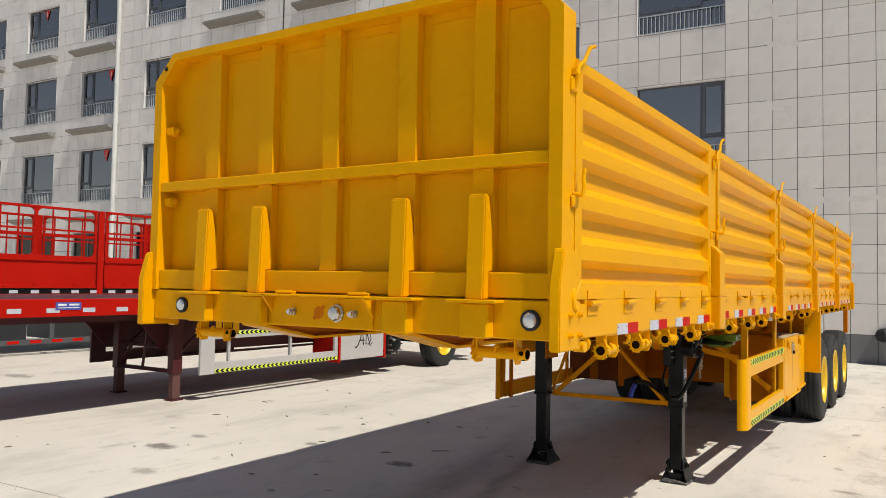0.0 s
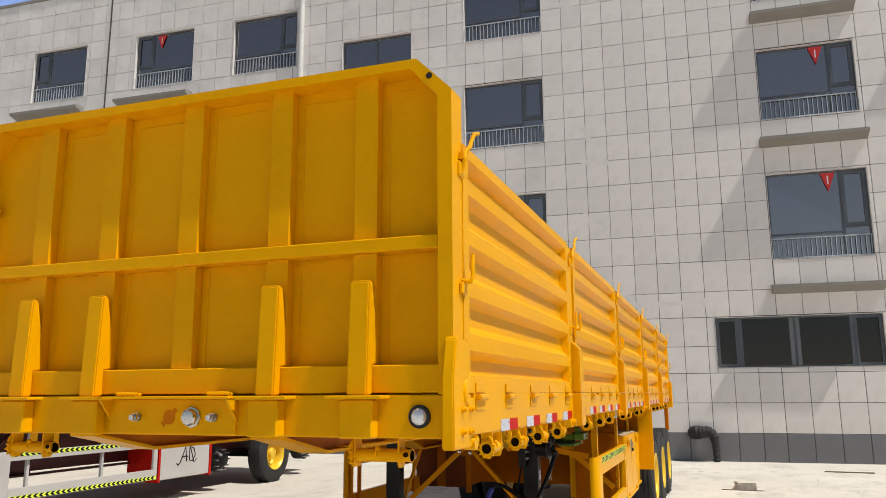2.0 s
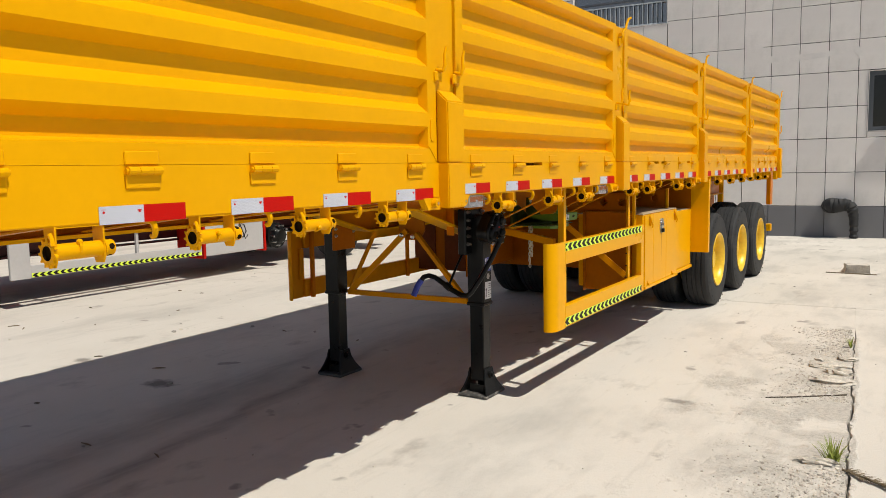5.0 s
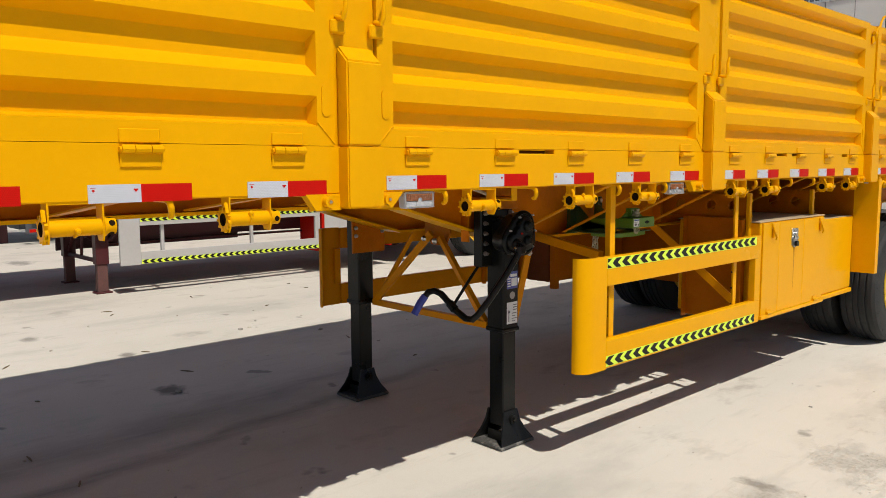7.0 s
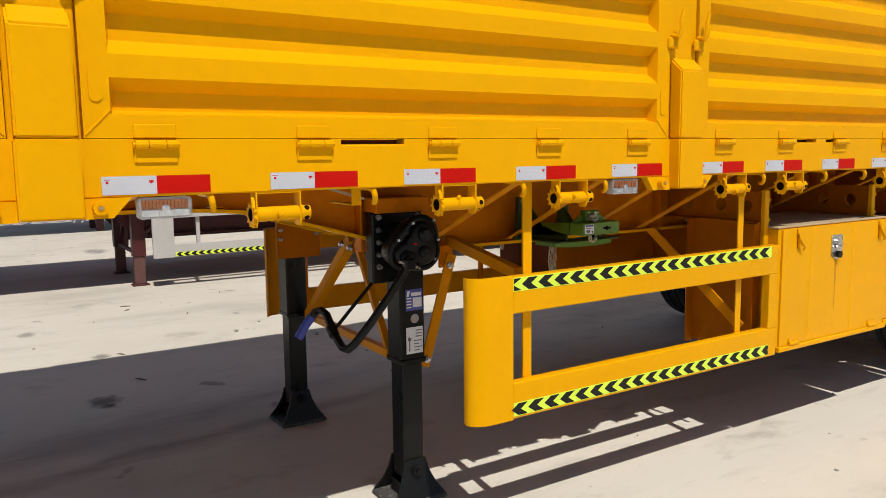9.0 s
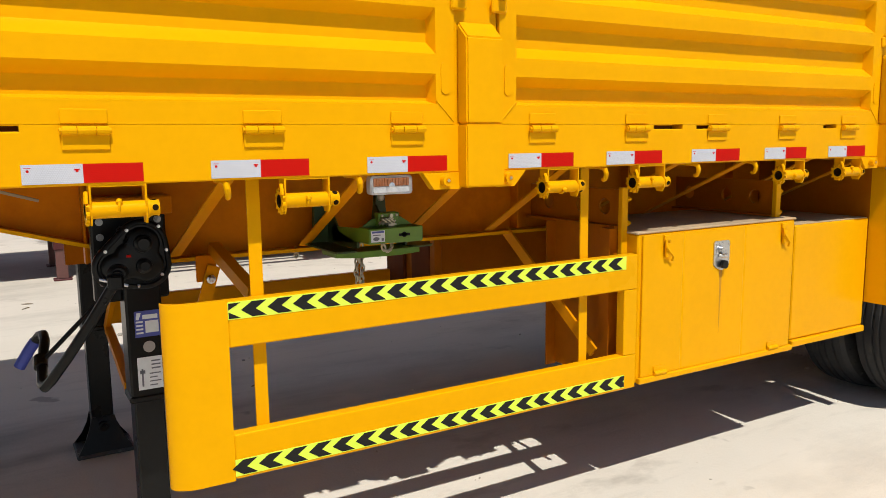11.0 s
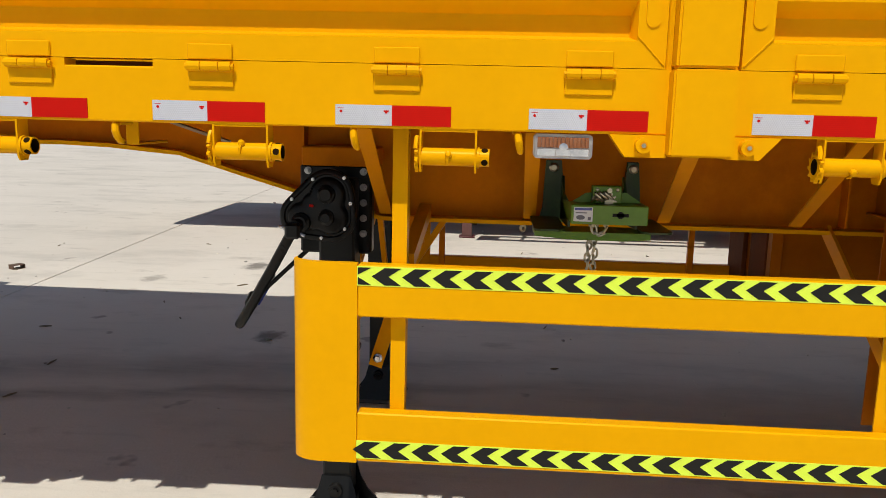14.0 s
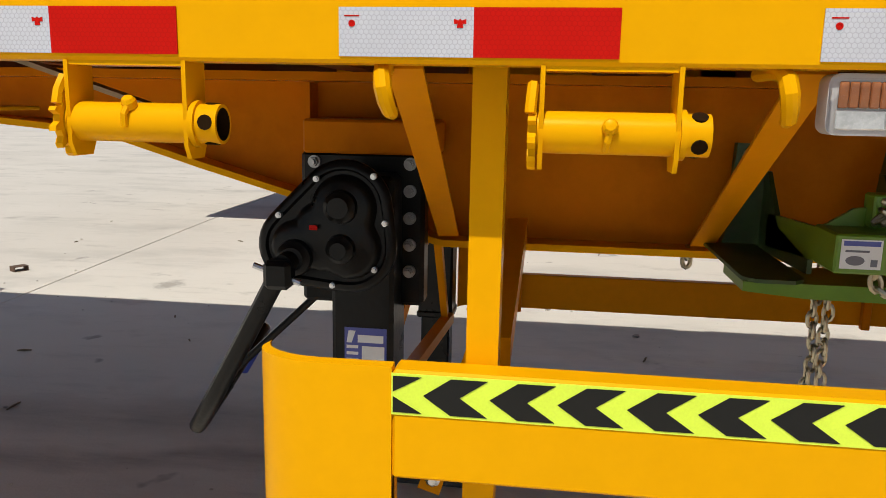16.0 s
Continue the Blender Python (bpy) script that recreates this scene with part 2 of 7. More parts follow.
def concrete():
    """Pale yard concrete: broad tone, fine sand grain, dark stains and a rubbed dusty film."""
    m = bpy.data.materials.new("yard_concrete")
    m.use_nodes = True
    n, l = m.node_tree.nodes, m.node_tree.links
    b = n["Principled BSDF"]
    where = n.new("ShaderNodeTexCoord")

    def tex(scale, detail, rough, stretch=(1, 1, 1)):
        mp = n.new("ShaderNodeMapping")
        mp.inputs["Scale"].default_value = stretch
        l.new(where.outputs["Object"], mp.inputs[0])
        t = n.new("ShaderNodeTexNoise")
        t.inputs["Scale"].default_value, t.inputs["Detail"].default_value, t.inputs["Roughness"].default_value = scale, detail, rough
        l.new(mp.outputs[0], t.inputs["Vector"])
        return t.outputs[0]

    def ramp(socket, f0, f1, t0, t1):
        r = n.new("ShaderNodeMapRange")
        for key, v in zip(("From Min", "From Max", "To Min", "To Max"), (f0, f1, t0, t1)):
            r.inputs[key].default_value = v
        l.new(socket, r.inputs["Value"])
        return r.outputs[0]

    def blend(a, colour, fac):
        k = n.new("ShaderNodeMix")
        k.data_type = "RGBA"
        if isinstance(a, tuple):
            k.inputs["A"].default_value = (*a, 1)
        else:
            l.new(a, k.inputs["A"])
        k.inputs["B"].default_value = (*colour, 1)
        l.new(fac, k.inputs["Factor"])
        return k.outputs["Result"]

    c = blend((0.578, 0.538, 0.48), (0.652, 0.608, 0.547), ramp(tex(0.35, 5, 0.6), 0.35, 0.65, 0, 1))
    c = blend(c, (0.415, 0.39, 0.352), ramp(tex(1.3, 6, 0.65, (1, 0.45, 1)), 0.50, 0.66, 0, 0.62))
    c = blend(c, (0.30, 0.27, 0.24), ramp(tex(2.6, 5, 0.6, (1, 0.6, 1)), 0.60, 0.72, 0, 0.6))
    c = blend(c, (0.12, 0.105, 0.095), ramp(tex(3.1, 3, 0.5), 0.69, 0.73, 0, 0.55))
    c = blend(c, (0.30, 0.28, 0.25), ramp(tex(7.0, 4, 0.7, (1.3, 0.2, 1)), 0.56, 0.72, 0, 0.25))
    c = blend(c, (0.28, 0.26, 0.23), ramp(tex(160, 3, 0.7), 0.55, 0.8, 0, 0.35))
    # worn, spalled strip beside the broken joint
    sep = n.new("ShaderNodeSeparateXYZ")
    l.new(where.outputs["Object"], sep.inputs[0])

    def calc(op, a, b_):
        k = n.new("ShaderNodeMath")
        k.operation = op
        for s, v in zip(k.inputs, (a, b_)):
            if isinstance(v, (int, float)):
                s.default_value = v
            else:
                l.new(v, s)
        return k.outputs[0]

    across = calc("ADD", sep.outputs["X"], calc("MULTIPLY", sep.outputs["Y"], 0.055))
    # the concrete is darker towards -x, along an uneven edge
    darker_side = ramp(calc("ADD", sep.outputs["X"], calc("MULTIPLY", calc("SUBTRACT", tex(0.45, 4, 0.6), 0.5), 3.0)), -6.4, -4.4, 0.25, 0)
    c = blend(c, (0.42, 0.372, 0.325), darker_side)
    # old oil stains
    spotty = calc("MULTIPLY", calc("SUBTRACT", tex(9, 5, 0.7), 0.5), 2.2)
    for sx_, sy_, rx_, ry_, deep_ in ((-4.02, 5.69, 0.16, 0.1, 0.8), (-6.3, 4.9, 0.2, 0.13, 0.8), (-5.22, 5.85, 0.11, 0.07, 0.7), (-0.6, 7.03, 0.1, 0.06, 0.55), (-6.4, 5.44, 0.12, 0.08, 0.6), (-5.6, 4.2, 0.14, 0.1, 0.5), (-12.5, 6.9, 0.4, 0.2, 0.6)):
        dx_ = calc("DIVIDE", calc("SUBTRACT", sep.outputs["X"], sx_), rx_)
        dy_ = calc("DIVIDE", calc("SUBTRACT", sep.outputs["Y"], sy_), ry_)
        far_ = calc("SQRT", calc("ADD", calc("MULTIPLY", dx_, dx_), calc("MULTIPLY", dy_, dy_)), 0)
        c = blend(c, (0.12, 0.105, 0.092), ramp(calc("ADD", far_, spotty), 0.45, 1.1, deep_, 0))
    # two old tyre tracks of dark dust
    track = calc("ADD", calc("ADD", sep.outputs["X"], calc("MULTIPLY", sep.outputs["Y"], 0.18)), calc("MULTIPLY", calc("SUBTRACT", tex(1.1, 4, 0.6), 0.5), 0.3))
    lane = calc("MULTIPLY", ramp(sep.outputs["Y"], 2.6, 4.0, 0, 1), ramp(sep.outputs["Y"], 6.2, 8.4, 1, 0))
    streaky = ramp(tex(5.0, 5, 0.65, (1.4, 0.25, 1)), 0.32, 0.6, 0.25, 1)
    for centre, half, strength in ((-1.965, 0.11, 0.75), (-2.40, 0.24, 0.6)):
        off = calc("ABSOLUTE", calc("SUBTRACT", track, centre), 0)
        c = blend(c, (0.27, 0.24, 0.215), calc("MULTIPLY", calc("MULTIPLY", ramp(off, 0.02, half, strength, 0), streaky), lane))
    band = calc("MULTIPLY", ramp(across, -0.45, 0.75, 0, 1), ramp(across, 0.80, 0.84, 1, 0))
    along = calc("MULTIPLY", ramp(sep.outputs["Y"], 3.0, 4.6, 0, 1), ramp(sep.outputs["Y"], 9.3, 10.1, 1, 0))
    worn = calc("MULTIPLY", band, along)
    rough_patch = ramp(calc("ADD", tex(2.2, 6, 0.7, (1, 0.8, 1)), calc("MULTIPLY", worn, 0.22)), 0.60, 0.70, 0, 1)
    rough_patch = calc("MULTIPLY", rough_patch, ramp(worn, 0.02, 0.3, 0, 1))
    flakes = ramp(tex(38, 5, 0.75), 0.46, 0.6, 0, 1)
    c = blend(c, (0.27, 0.24, 0.20), calc("MULTIPLY", rough_patch, calc("MULTIPLY", flakes, 0.42)))
    c = blend(c, (0.43, 0.395, 0.34), calc("MULTIPLY", rough_patch, 0.1))
    l.new(c, b.inputs["Base Color"])
    b.inputs["Roughness"].default_value = 0.82
    b.inputs["Specular IOR Level"].default_value = 0.3
    bn = n.new("ShaderNodeBump")
    bn.inputs["Distance"].default_value, bn.inputs["Strength"].default_value = 0.004, 0.8
    relief = calc("ADD", tex(45, 5, 0.7), calc("MULTIPLY", rough_patch, calc("MULTIPLY", tex(30, 6, 0.8, (1, 1.6, 1)), 4.5)))
    l.new(relief, bn.inputs["Height"]), l.new(bn.outputs[0], b.inputs["Normal"])
    return m


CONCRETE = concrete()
GRIT = material("broken_concrete", (0.50, 0.457, 0.395), 0.9, grain=(70, 0.25), blotch=(8, 0.3), bump=0.006, bump_scale=50, vary=0.3, island=True)

# ---- mesh helpers ----
PLACE = {}


def put(name, mesh, mat=None, parent=None, m=Matrix(), label=""):
    """Link a mesh, or None for an Empty, at the world pose m under its parent."""
    ob = new(name, mesh)
    if parent is not None:
        ob.parent = parent
        ob.matrix_parent_inverse = PLACE[parent].inverted()
    ob.matrix_basis = m
    PLACE[ob] = m.copy()
    if mesh is not None and mat is not None and not mesh.materials:
        for x in (mat if isinstance(mat, (list, tuple)) else [mat]):
            mesh.materials.append(x)
    return tagged(ob, label)


def mesh_of(bm, name="mesh", smooth=30):
    bmesh.ops.recalc_face_normals(bm, faces=bm.faces)
    me = bpy.data.meshes.new(name)
    bm.to_mesh(me)
    bm.free()
    if smooth:
        me.shade_smooth()
        me.set_sharp_from_angle(angle=radians(smooth))
    return me


def part(name, bm, mat, parent, label="", m=Matrix(), smooth=30):
    return put(name, mesh_of(bm, name, smooth), mat, parent, m, label)


def thing(name, at, label, category, group=""):
    return tagged(put(name, None, m=Matrix.Translation(at)), label, category, group)


def box(bm, x0, x1, y0, y1, z0, z1, bevel=0.0, mi=0, m=None):
    v = [bm.verts.new((x, y, z)) for x in (x0, x1) for y in (y0, y1) for z in (z0, z1)]
    fs = [bm.faces.new([v[i] for i in q]) for q in ((0, 1, 3, 2), (4, 6, 7, 5), (0, 4, 5, 1), (2, 3, 7, 6), (0, 2, 6, 4), (1, 5, 7, 3))]
    for f in fs:
        f.material_index = mi
    if m is not None:
        for q in v:
            q.co = m @ q.co
    if bevel:
        es = list({e for f in fs for e in f.edges})
        r = bmesh.ops.bevel(bm, geom=es, offset=bevel, segments=1, affect="EDGES", clamp_overlap=True)
        for f in r["faces"]:
            f.material_index = mi
    return bm


def prism(bm, pts, axis, a, b, mi=0):
    """A polygon of two coordinates, drawn out along an axis from a to b."""
    def at(p, q):
        return {"x": (q, p[0], p[1]), "y": (p[0], q, p[1]), "z": (p[0], p[1], q)}[axis]
    lo, hi = [bm.verts.new(at(p, a)) for p in pts], [bm.verts.new(at(p, b)) for p in pts]
    k = len(pts)
    fs = [bm.faces.new(lo), bm.faces.new(hi[::-1])] + [bm.faces.new((lo[i], hi[i], hi[(i + 1) % k], lo[(i + 1) % k])) for i in range(k)]
    for f in fs:
        f.material_index = mi
    return bm


def rounded(a0, a1, b0, b1, r, n=5):
    """The outline of a rectangle with round corners."""
    out = []
    for ca, cb, t0 in ((a1 - r, b1 - r, 0.0), (a0 + r, b1 - r, 0.5), (a0 + r, b0 + r, 1.0), (a1 - r, b0 + r, 1.5)):
        out += [(ca + r * math.cos(math.pi * (t0 + 0.5 * k / n)), cb + r * math.sin(math.pi * (t0 + 0.5 * k / n))) for k in range(n + 1)]
    return out


def rod(bm, p, q, r, seg=12, mi=0, r2=None, cap=True):
    p, q = Vector(p), Vector(q)
    turn = (q - p).to_track_quat("Z", "Y").to_matrix()
    r2 = r if r2 is None else r2
    ring = lambda c, rr: [bm.verts.new(c + turn @ Vector((rr * math.cos(2 * math.pi * i / seg), rr * math.sin(2 * math.pi * i / seg), 0))) for i in range(seg)]
    a, b = ring(p, r), ring(q, r2)
    fs = [bm.faces.new((a[i], a[(i + 1) % seg], b[(i + 1) % seg], b[i])) for i in range(seg)]
    if cap:
        fs += [bm.faces.new(a[::-1]), bm.faces.new(b)]
    for f in fs:
        f.material_index = mi
    return bm


def ringed(bm, centre, axis, profile, seg=32, mi=0):
    """A lathe: profile rows of (along the axis, radius) turned round it, closed."""
    turn = Vector(axis).to_track_quat("Z", "Y").to_matrix()
    rows = [[bm.verts.new(Vector(centre) + turn @ Vector((r * math.cos(2 * math.pi * i / seg), r * math.sin(2 * math.pi * i / seg), h))) for i in range(seg)] for h, r in profile]
    for a, b in zip(rows, rows[1:]):
        for i in range(seg):
            bm.faces.new((a[i], a[(i + 1) % seg], b[(i + 1) % seg], b[i])).material_index = mi
    for a in (rows[0], rows[-1]):
        bm.faces.new(a).material_index = mi
    return bm


def tube(bm, pts, r, seg=8, mi=0, radii=None):
    pts = [Vector(p) for p in pts]
    rows = []
    up = None
    for i, p in enumerate(pts):
        d = (pts[min(i + 1, len(pts) - 1)] - pts[max(i - 1, 0)]).normalized()
        if up is None:
            up = d.orthogonal().normalized()
        up = (up - d * up.dot(d)).normalized()
        side = d.cross(up)
        rr = radii[i] if radii else r
        rows.append([bm.verts.new(p + rr * (math.cos(2 * math.pi * k / seg) * up + math.sin(2 * math.pi * k / seg) * side)) for k in range(seg)])
    for a, b in zip(rows, rows[1:]):
        for k in range(seg):
            bm.faces.new((a[k], a[(k + 1) % seg], b[(k + 1) % seg], b[k])).material_index = mi
    bm.faces.new(rows[0][::-1]).material_index = mi
    bm.faces.new(rows[-1]).material_index = mi
    return bm


def B():
    return bmesh.new()


# ---- ground ----
def ground_height(y):
    """The yard falls a little towards the building's foot."""
    s = min(max((y - 14.5) / 6.0, 0.0), 1.0)
    return -0.11 * s * s * (3 - 2 * s)


YARD = radians(3.5)              # the slabs lie a little askew to the parked trailers
rnd = random.Random(11)


def yard(p, q):
    """World x, y from the slabs' own axes."""
    return p * math.cos(YARD) - q * math.sin(YARD), q * math.cos(YARD) + p * math.sin(YARD)


bm = B()
JOINTS_Q, JOINTS_P, CRACK = (-11.0, -3.6, 3.68, 11.07, 18.4), (-22.0, -13.4, 8.0, 15.0), 0.83
qs = sorted({-400, -60, -20, 60, 400, *[round(-14 + 0.5 * k, 3) for k in range(76)], *[round(3.9 + 0.04 * k, 3) for k in range(143)],
             *[j + d for j in JOINTS_Q for d in (-0.007, 0, 0.007)]})
ps = sorted({-400, -60, -30, -5, -2, 0, 2, 4, 30, 60, 400, *[j + d for j in JOINTS_P for d in (-0.007, 0, 0.007)]})
cut = next(i for i, p in enumerate(ps) if p > CRACK)
grid = []
wander = 0.0
for q in qs:
    broken = 3.9 < q < 9.62
    wander = 0.8 * wander + rnd.uniform(-0.008, 0.008) if broken else 0.3 if q > 11.072 else 0.0
    half = rnd.uniform(0.004, 0.014) if broken else 0.003
    deep = 0.05 if broken else 0.0015 if q > 9 else 0.012
    line = []
    for p in ps[:cut] + [CRACK + wander - half, CRACK + wander, CRACK + wander + half * 0.7] + ps[cut:]:
        x, y = yard(p, q)
        z = ground_height(y)
        if any(abs(q - j) < 1e-6 for j in JOINTS_Q) or any(abs(p - j) < 1e-6 for j in JOINTS_P):
            z -= 0.03 if any(abs(q - j) < 1e-6 for j in JOINTS_Q) else 0.012
        elif p == CRACK + wander:
            z -= deep
        line.append(bm.verts.new((x, y, z)))
    grid.append(line)
for a, b in zip(grid, grid[1:]):
    for j in range(len(a) - 1):
        bm.faces.new((a[j], a[j + 1], b[j + 1], b[j]))
tagged(part("ground", bm, CONCRETE, None, smooth=0), "pale sunlit concrete yard with stains and slab joints", "ground", kind="structure")

# ---- building ----
LEAN_OF_WALL = math.atan(0.045)
WALL = Matrix.Translation((-0.3, 20.8, 0)) @ Matrix.Rotation(LEAN_OF_WALL, 4, "Z")
ROOF, LEFT, RIGHT, FOOT = 15.78, -41.0, 14.0, -0.3
ROWS = ((4.82, 7.05), (8.5, 10.45), (11.83, 13.77))
COLUMNS = (-39.0, -34.95, -30.85, -26.8, -22.65, -18.27, -14.42, -6.56, 1.43, 5.62, 9.75)
CANOPIED = (-39.0, -34.95, -30.85, -22.65, -18.27, 1.43, 5.62, 9.75)
openings = [(u, u + 2.33, a, b, True) for u in COLUMNS for a, b in ROWS]
openings += [(-10.5, -8.2, 11.2, 12.44, False), (-10.5, -8.2, 7.8, 9.05, False), (-10.5, -8.2, 4.4, 5.65, False)]
openings += [(-0.05, 3.78, 2.15, 3.42, False), (5.6, 9.4, 2.15, 3.42, False), (-6.56, -2.6, 1.4, 3.42, False)]
openings += [(u - 0.3, u + 2.6, 0.9, 3.5, False) for u in (-34.95, -30.85, -26.8, -22.65, -18.27, -14.42)]
DEEP = 0.1
building = thing("office_building", WALL @ Vector((0, 0, 0)), "four-storey office building clad in pale grey stone panels", "building")
PLACE[building] = WALL
building.matrix_basis = WALL

# core wall with the openings cut through, panel by panel along the grid of edges
us = sorted({LEFT, RIGHT, *[o[0] for o in openings], *[o[1] for o in openings]})
zs = sorted({FOOT, ROOF, *[o[2] for o in openings], *[o[3] for o in openings]})
bm = B()
for u0, u1 in zip(us, us[1:]):
    for z0, z1 in zip(zs, zs[1:]):
        if not any(o[0] <= u0 and u1 <= o[1] and o[2] <= z0 and z1 <= o[3] for o in openings):
            box(bm, u0, u1, 0.03, 0.3, z0, z1)
bmesh.ops.remove_doubles(bm, verts=bm.verts, dist=1e-5)
part("wall", bm, JOINT, building, "wall core behind the stone panels", m=WALL, smooth=0)
bm = B()
box(bm, LEFT, RIGHT, 6.0, 6.3, FOOT, ROOF)
box(bm, LEFT, LEFT + 0.3, 0.3, 6.0, FOOT, ROOF)
box(bm, RIGHT - 0.3, RIGHT, 0.3, 6.0, FOOT, ROOF)
for z in (0.0, 3.9, 7.6, 11.0):
    box(bm, LEFT + 0.3, RIGHT - 0.3, 0.3, 6.0, z - 0.12, z + 0.05)
for u in (-37, -32, -28, -24, -20, -12, -8, -2, 4.6, 8.6):
    box(bm, u - 0.1, u + 0.1, 0.31, 5.99, FOOT, ROOF - 0.3)
part("inner_wall", bm, ROOM, building, "dim plastered rooms", m=WALL, smooth=0)
bm = B()
box(bm, LEFT - 0.05, RIGHT + 0.05, -0.04, 6.35, ROOF, ROOF + 0.12, 0.02)
part("roof", bm, SLAB, building, "flat roof with a thin coping", m=WALL)

# windows
BALUSTER = mesh_of(box(B(), -0.009, 0.009, -0.009, 0.009, 0.0, 0.463), "baluster", 0)
STRIP = ((0.152, 0.06), (0.483, 0.125), (0.821, 0.055))   # where the strip windows are divided, and half the width


def window(o):
    u0, u1, z0, z1, railed = o
    bm = B()
    w = 0.055
    y0, y1 = DEEP, DEEP + 0.06
    split = (u0 + 0.66 if u0 < -15 else u1 - 0.62) if railed else None
    bars = [(u0, u1, z0, z0 + w), (u0, u1, z1 - w, z1), (u0, u0 + w, z0 + w, z1 - w), (u1 - w, u1, z0 + w, z1 - w)]
    low = z0 + 0.62 if railed else None
    if railed:
        bars += [(split - 0.03, split + 0.03, z0 + w, z1 - w)]
        wide, thin = ((split + 0.03, u1 - w), (u0 + w, split - 0.03)) if u0 < -15 else ((u0 + w, split - 0.03), (split + 0.03, u1 - w))
        bars += [(*wide, low, low + 0.05), (*thin, low + 0.12, low + 0.17)]
    elif u1 - u0 > 3.5 and z0 > 2:
        bars += [(u0 + (u1 - u0) * f - h, u0 + (u1 - u0) * f + h, z0 + w, z1 - w) for f, h in STRIP]
    else:
        k = max(2, round((u1 - u0) / 1.0))
        bars += [(u0 + (u1 - u0) * i / k - 0.03, u0 + (u1 - u0) * i / k + 0.03, z0 + w, z1 - w) for i in range(1, k)]
    def ring(y_a, y_b, o_, i_):
        b_ = B()
        rows = [[b_.verts.new((p, y_, q)) for p, q in ((r[0], r[2]), (r[1], r[2]), (r[1], r[3]), (r[0], r[3]))] for r, y_ in ((o_, y_a), (o_, y_b), (i_, y_b), (i_, y_a))]
        for p, q in zip(rows, rows[1:] + rows[:1]):
            for k_ in range(4):
                b_.faces.new((p[k_], p[(k_ + 1) % 4], q[(k_ + 1) % 4], q[k_]))
        return b_
    frame_ob = part("window", ring(y0, y1, (u0, u1, z0, z1), (u0 + w, u1 - w, z0 + w, z1 - w)), FRAME, building, "dark grey framed window", m=WALL, smooth=0)
    e = 0.012
    part("reveal", ring(-0.012, y0 - 0.002, (u0, u1, z0, z1), (u0 + e, u1 - e, z0 + e, z1 - e)), TILE_FAR, frame_ob, m=WALL, smooth=0)
    if railed:
        c0, c1, d0, d1 = *thin, low + 0.17, z1 - w
        part("sash", ring(y0 - 0.02, y0 + 0.02, (c0, c1, d0, d1), (c0 + 0.07, c1 - 0.07, d0 + 0.07, d1 - 0.07)), FRAME, frame_ob, "dark grey opening sash", m=WALL, smooth=0)
    elif len(bars) == 7 and z0 > 2 and z0 < 4:
        for c0, c1 in ((u0 + w, bars[4][0]), (bars[6][1], u1 - w)):
            part("sash", ring(y0 - 0.02, y0 + 0.02, (c0, c1, z0 + w, z1 - w), (c0 + 0.045, c1 - 0.045, z0 + w + 0.045, z1 - w - 0.045)), FRAME, frame_ob, "dark grey opening sash", m=WALL, smooth=0)
        for c in (bars[5][0] + 0.055, bars[5][1] - 0.055):
            part("mullion_rib", box(B(), c - 0.045, c + 0.045, y0 - 0.025, y0 - 0.001, z0 + w, z1 - w, 0.006), FRAME_PALE, frame_ob, m=WALL, smooth=0)
    for a, b, c, d in bars[4:]:
        part("mullion", box(B(), a, b, y0, y1, c, d), FRAME, frame_ob, m=WALL, smooth=0)
    bm = B()
    box(bm, u0 + 0.02, u1 - 0.02, y0 + 0.025, y0 + 0.032, z0 + 0.02, z1 - 0.02)
    p = part("pane", bm, PANE if railed or z0 > 4 else PANE_DIM, frame_ob, "tinted glass pane", m=WALL, smooth=0)
    p.visible_shadow = False
    if railed:
        top = z0 + 0.52
        for a in (top, z0 + 0.03):
            part("rail", box(B(), u0 + 0.03, u1 - 0.03, 0.06, 0.085, a, a + 0.027), RAIL, frame_ob, "pale grey railing bar", m=WALL, smooth=0)
        k = 20
        for i in range(k + 1):
            u = u0 + 0.05 + (u1 - u0 - 0.1) * i / k
            put("baluster", BALUSTER, RAIL, frame_ob, WALL @ Matrix.Translation((u, 0.073, z0 + 0.057)))
    return frame_ob


made = {}
for o in openings:
    made[o[:1] + o[2:3]] = window(o)
for u, z0, z1, f in ((1.43, 8.5, 10.45, 0.62), (1.43, 4.82, 7.05, 0.62), (-18.27, 11.83, 13.77, 0.42), (-30.85, 8.5, 10.45, 0.78), (-30.85, 4.82, 7.05, 0.72), (-34.95, 11.83, 13.77, 0.55)):
    c = u + 2.33 * f
    bm = B()
    prism(bm, [(c - 0.17, z1 - 0.07), (c + 0.17, z1 - 0.07), (c, z1 - 0.55)], "y", DEEP - 0.012, DEEP - 0.004)
    box(bm, c - 0.015, c + 0.015, DEEP - 0.016, DEEP - 0.012, z1 - 0.36, z1 - 0.14, mi=1)
    part("warning_sign", bm, [PENNANT, LABEL_WHITE], made[(u, z0)], "red triangular rescue sign on the glass", m=WALL, smooth=0)

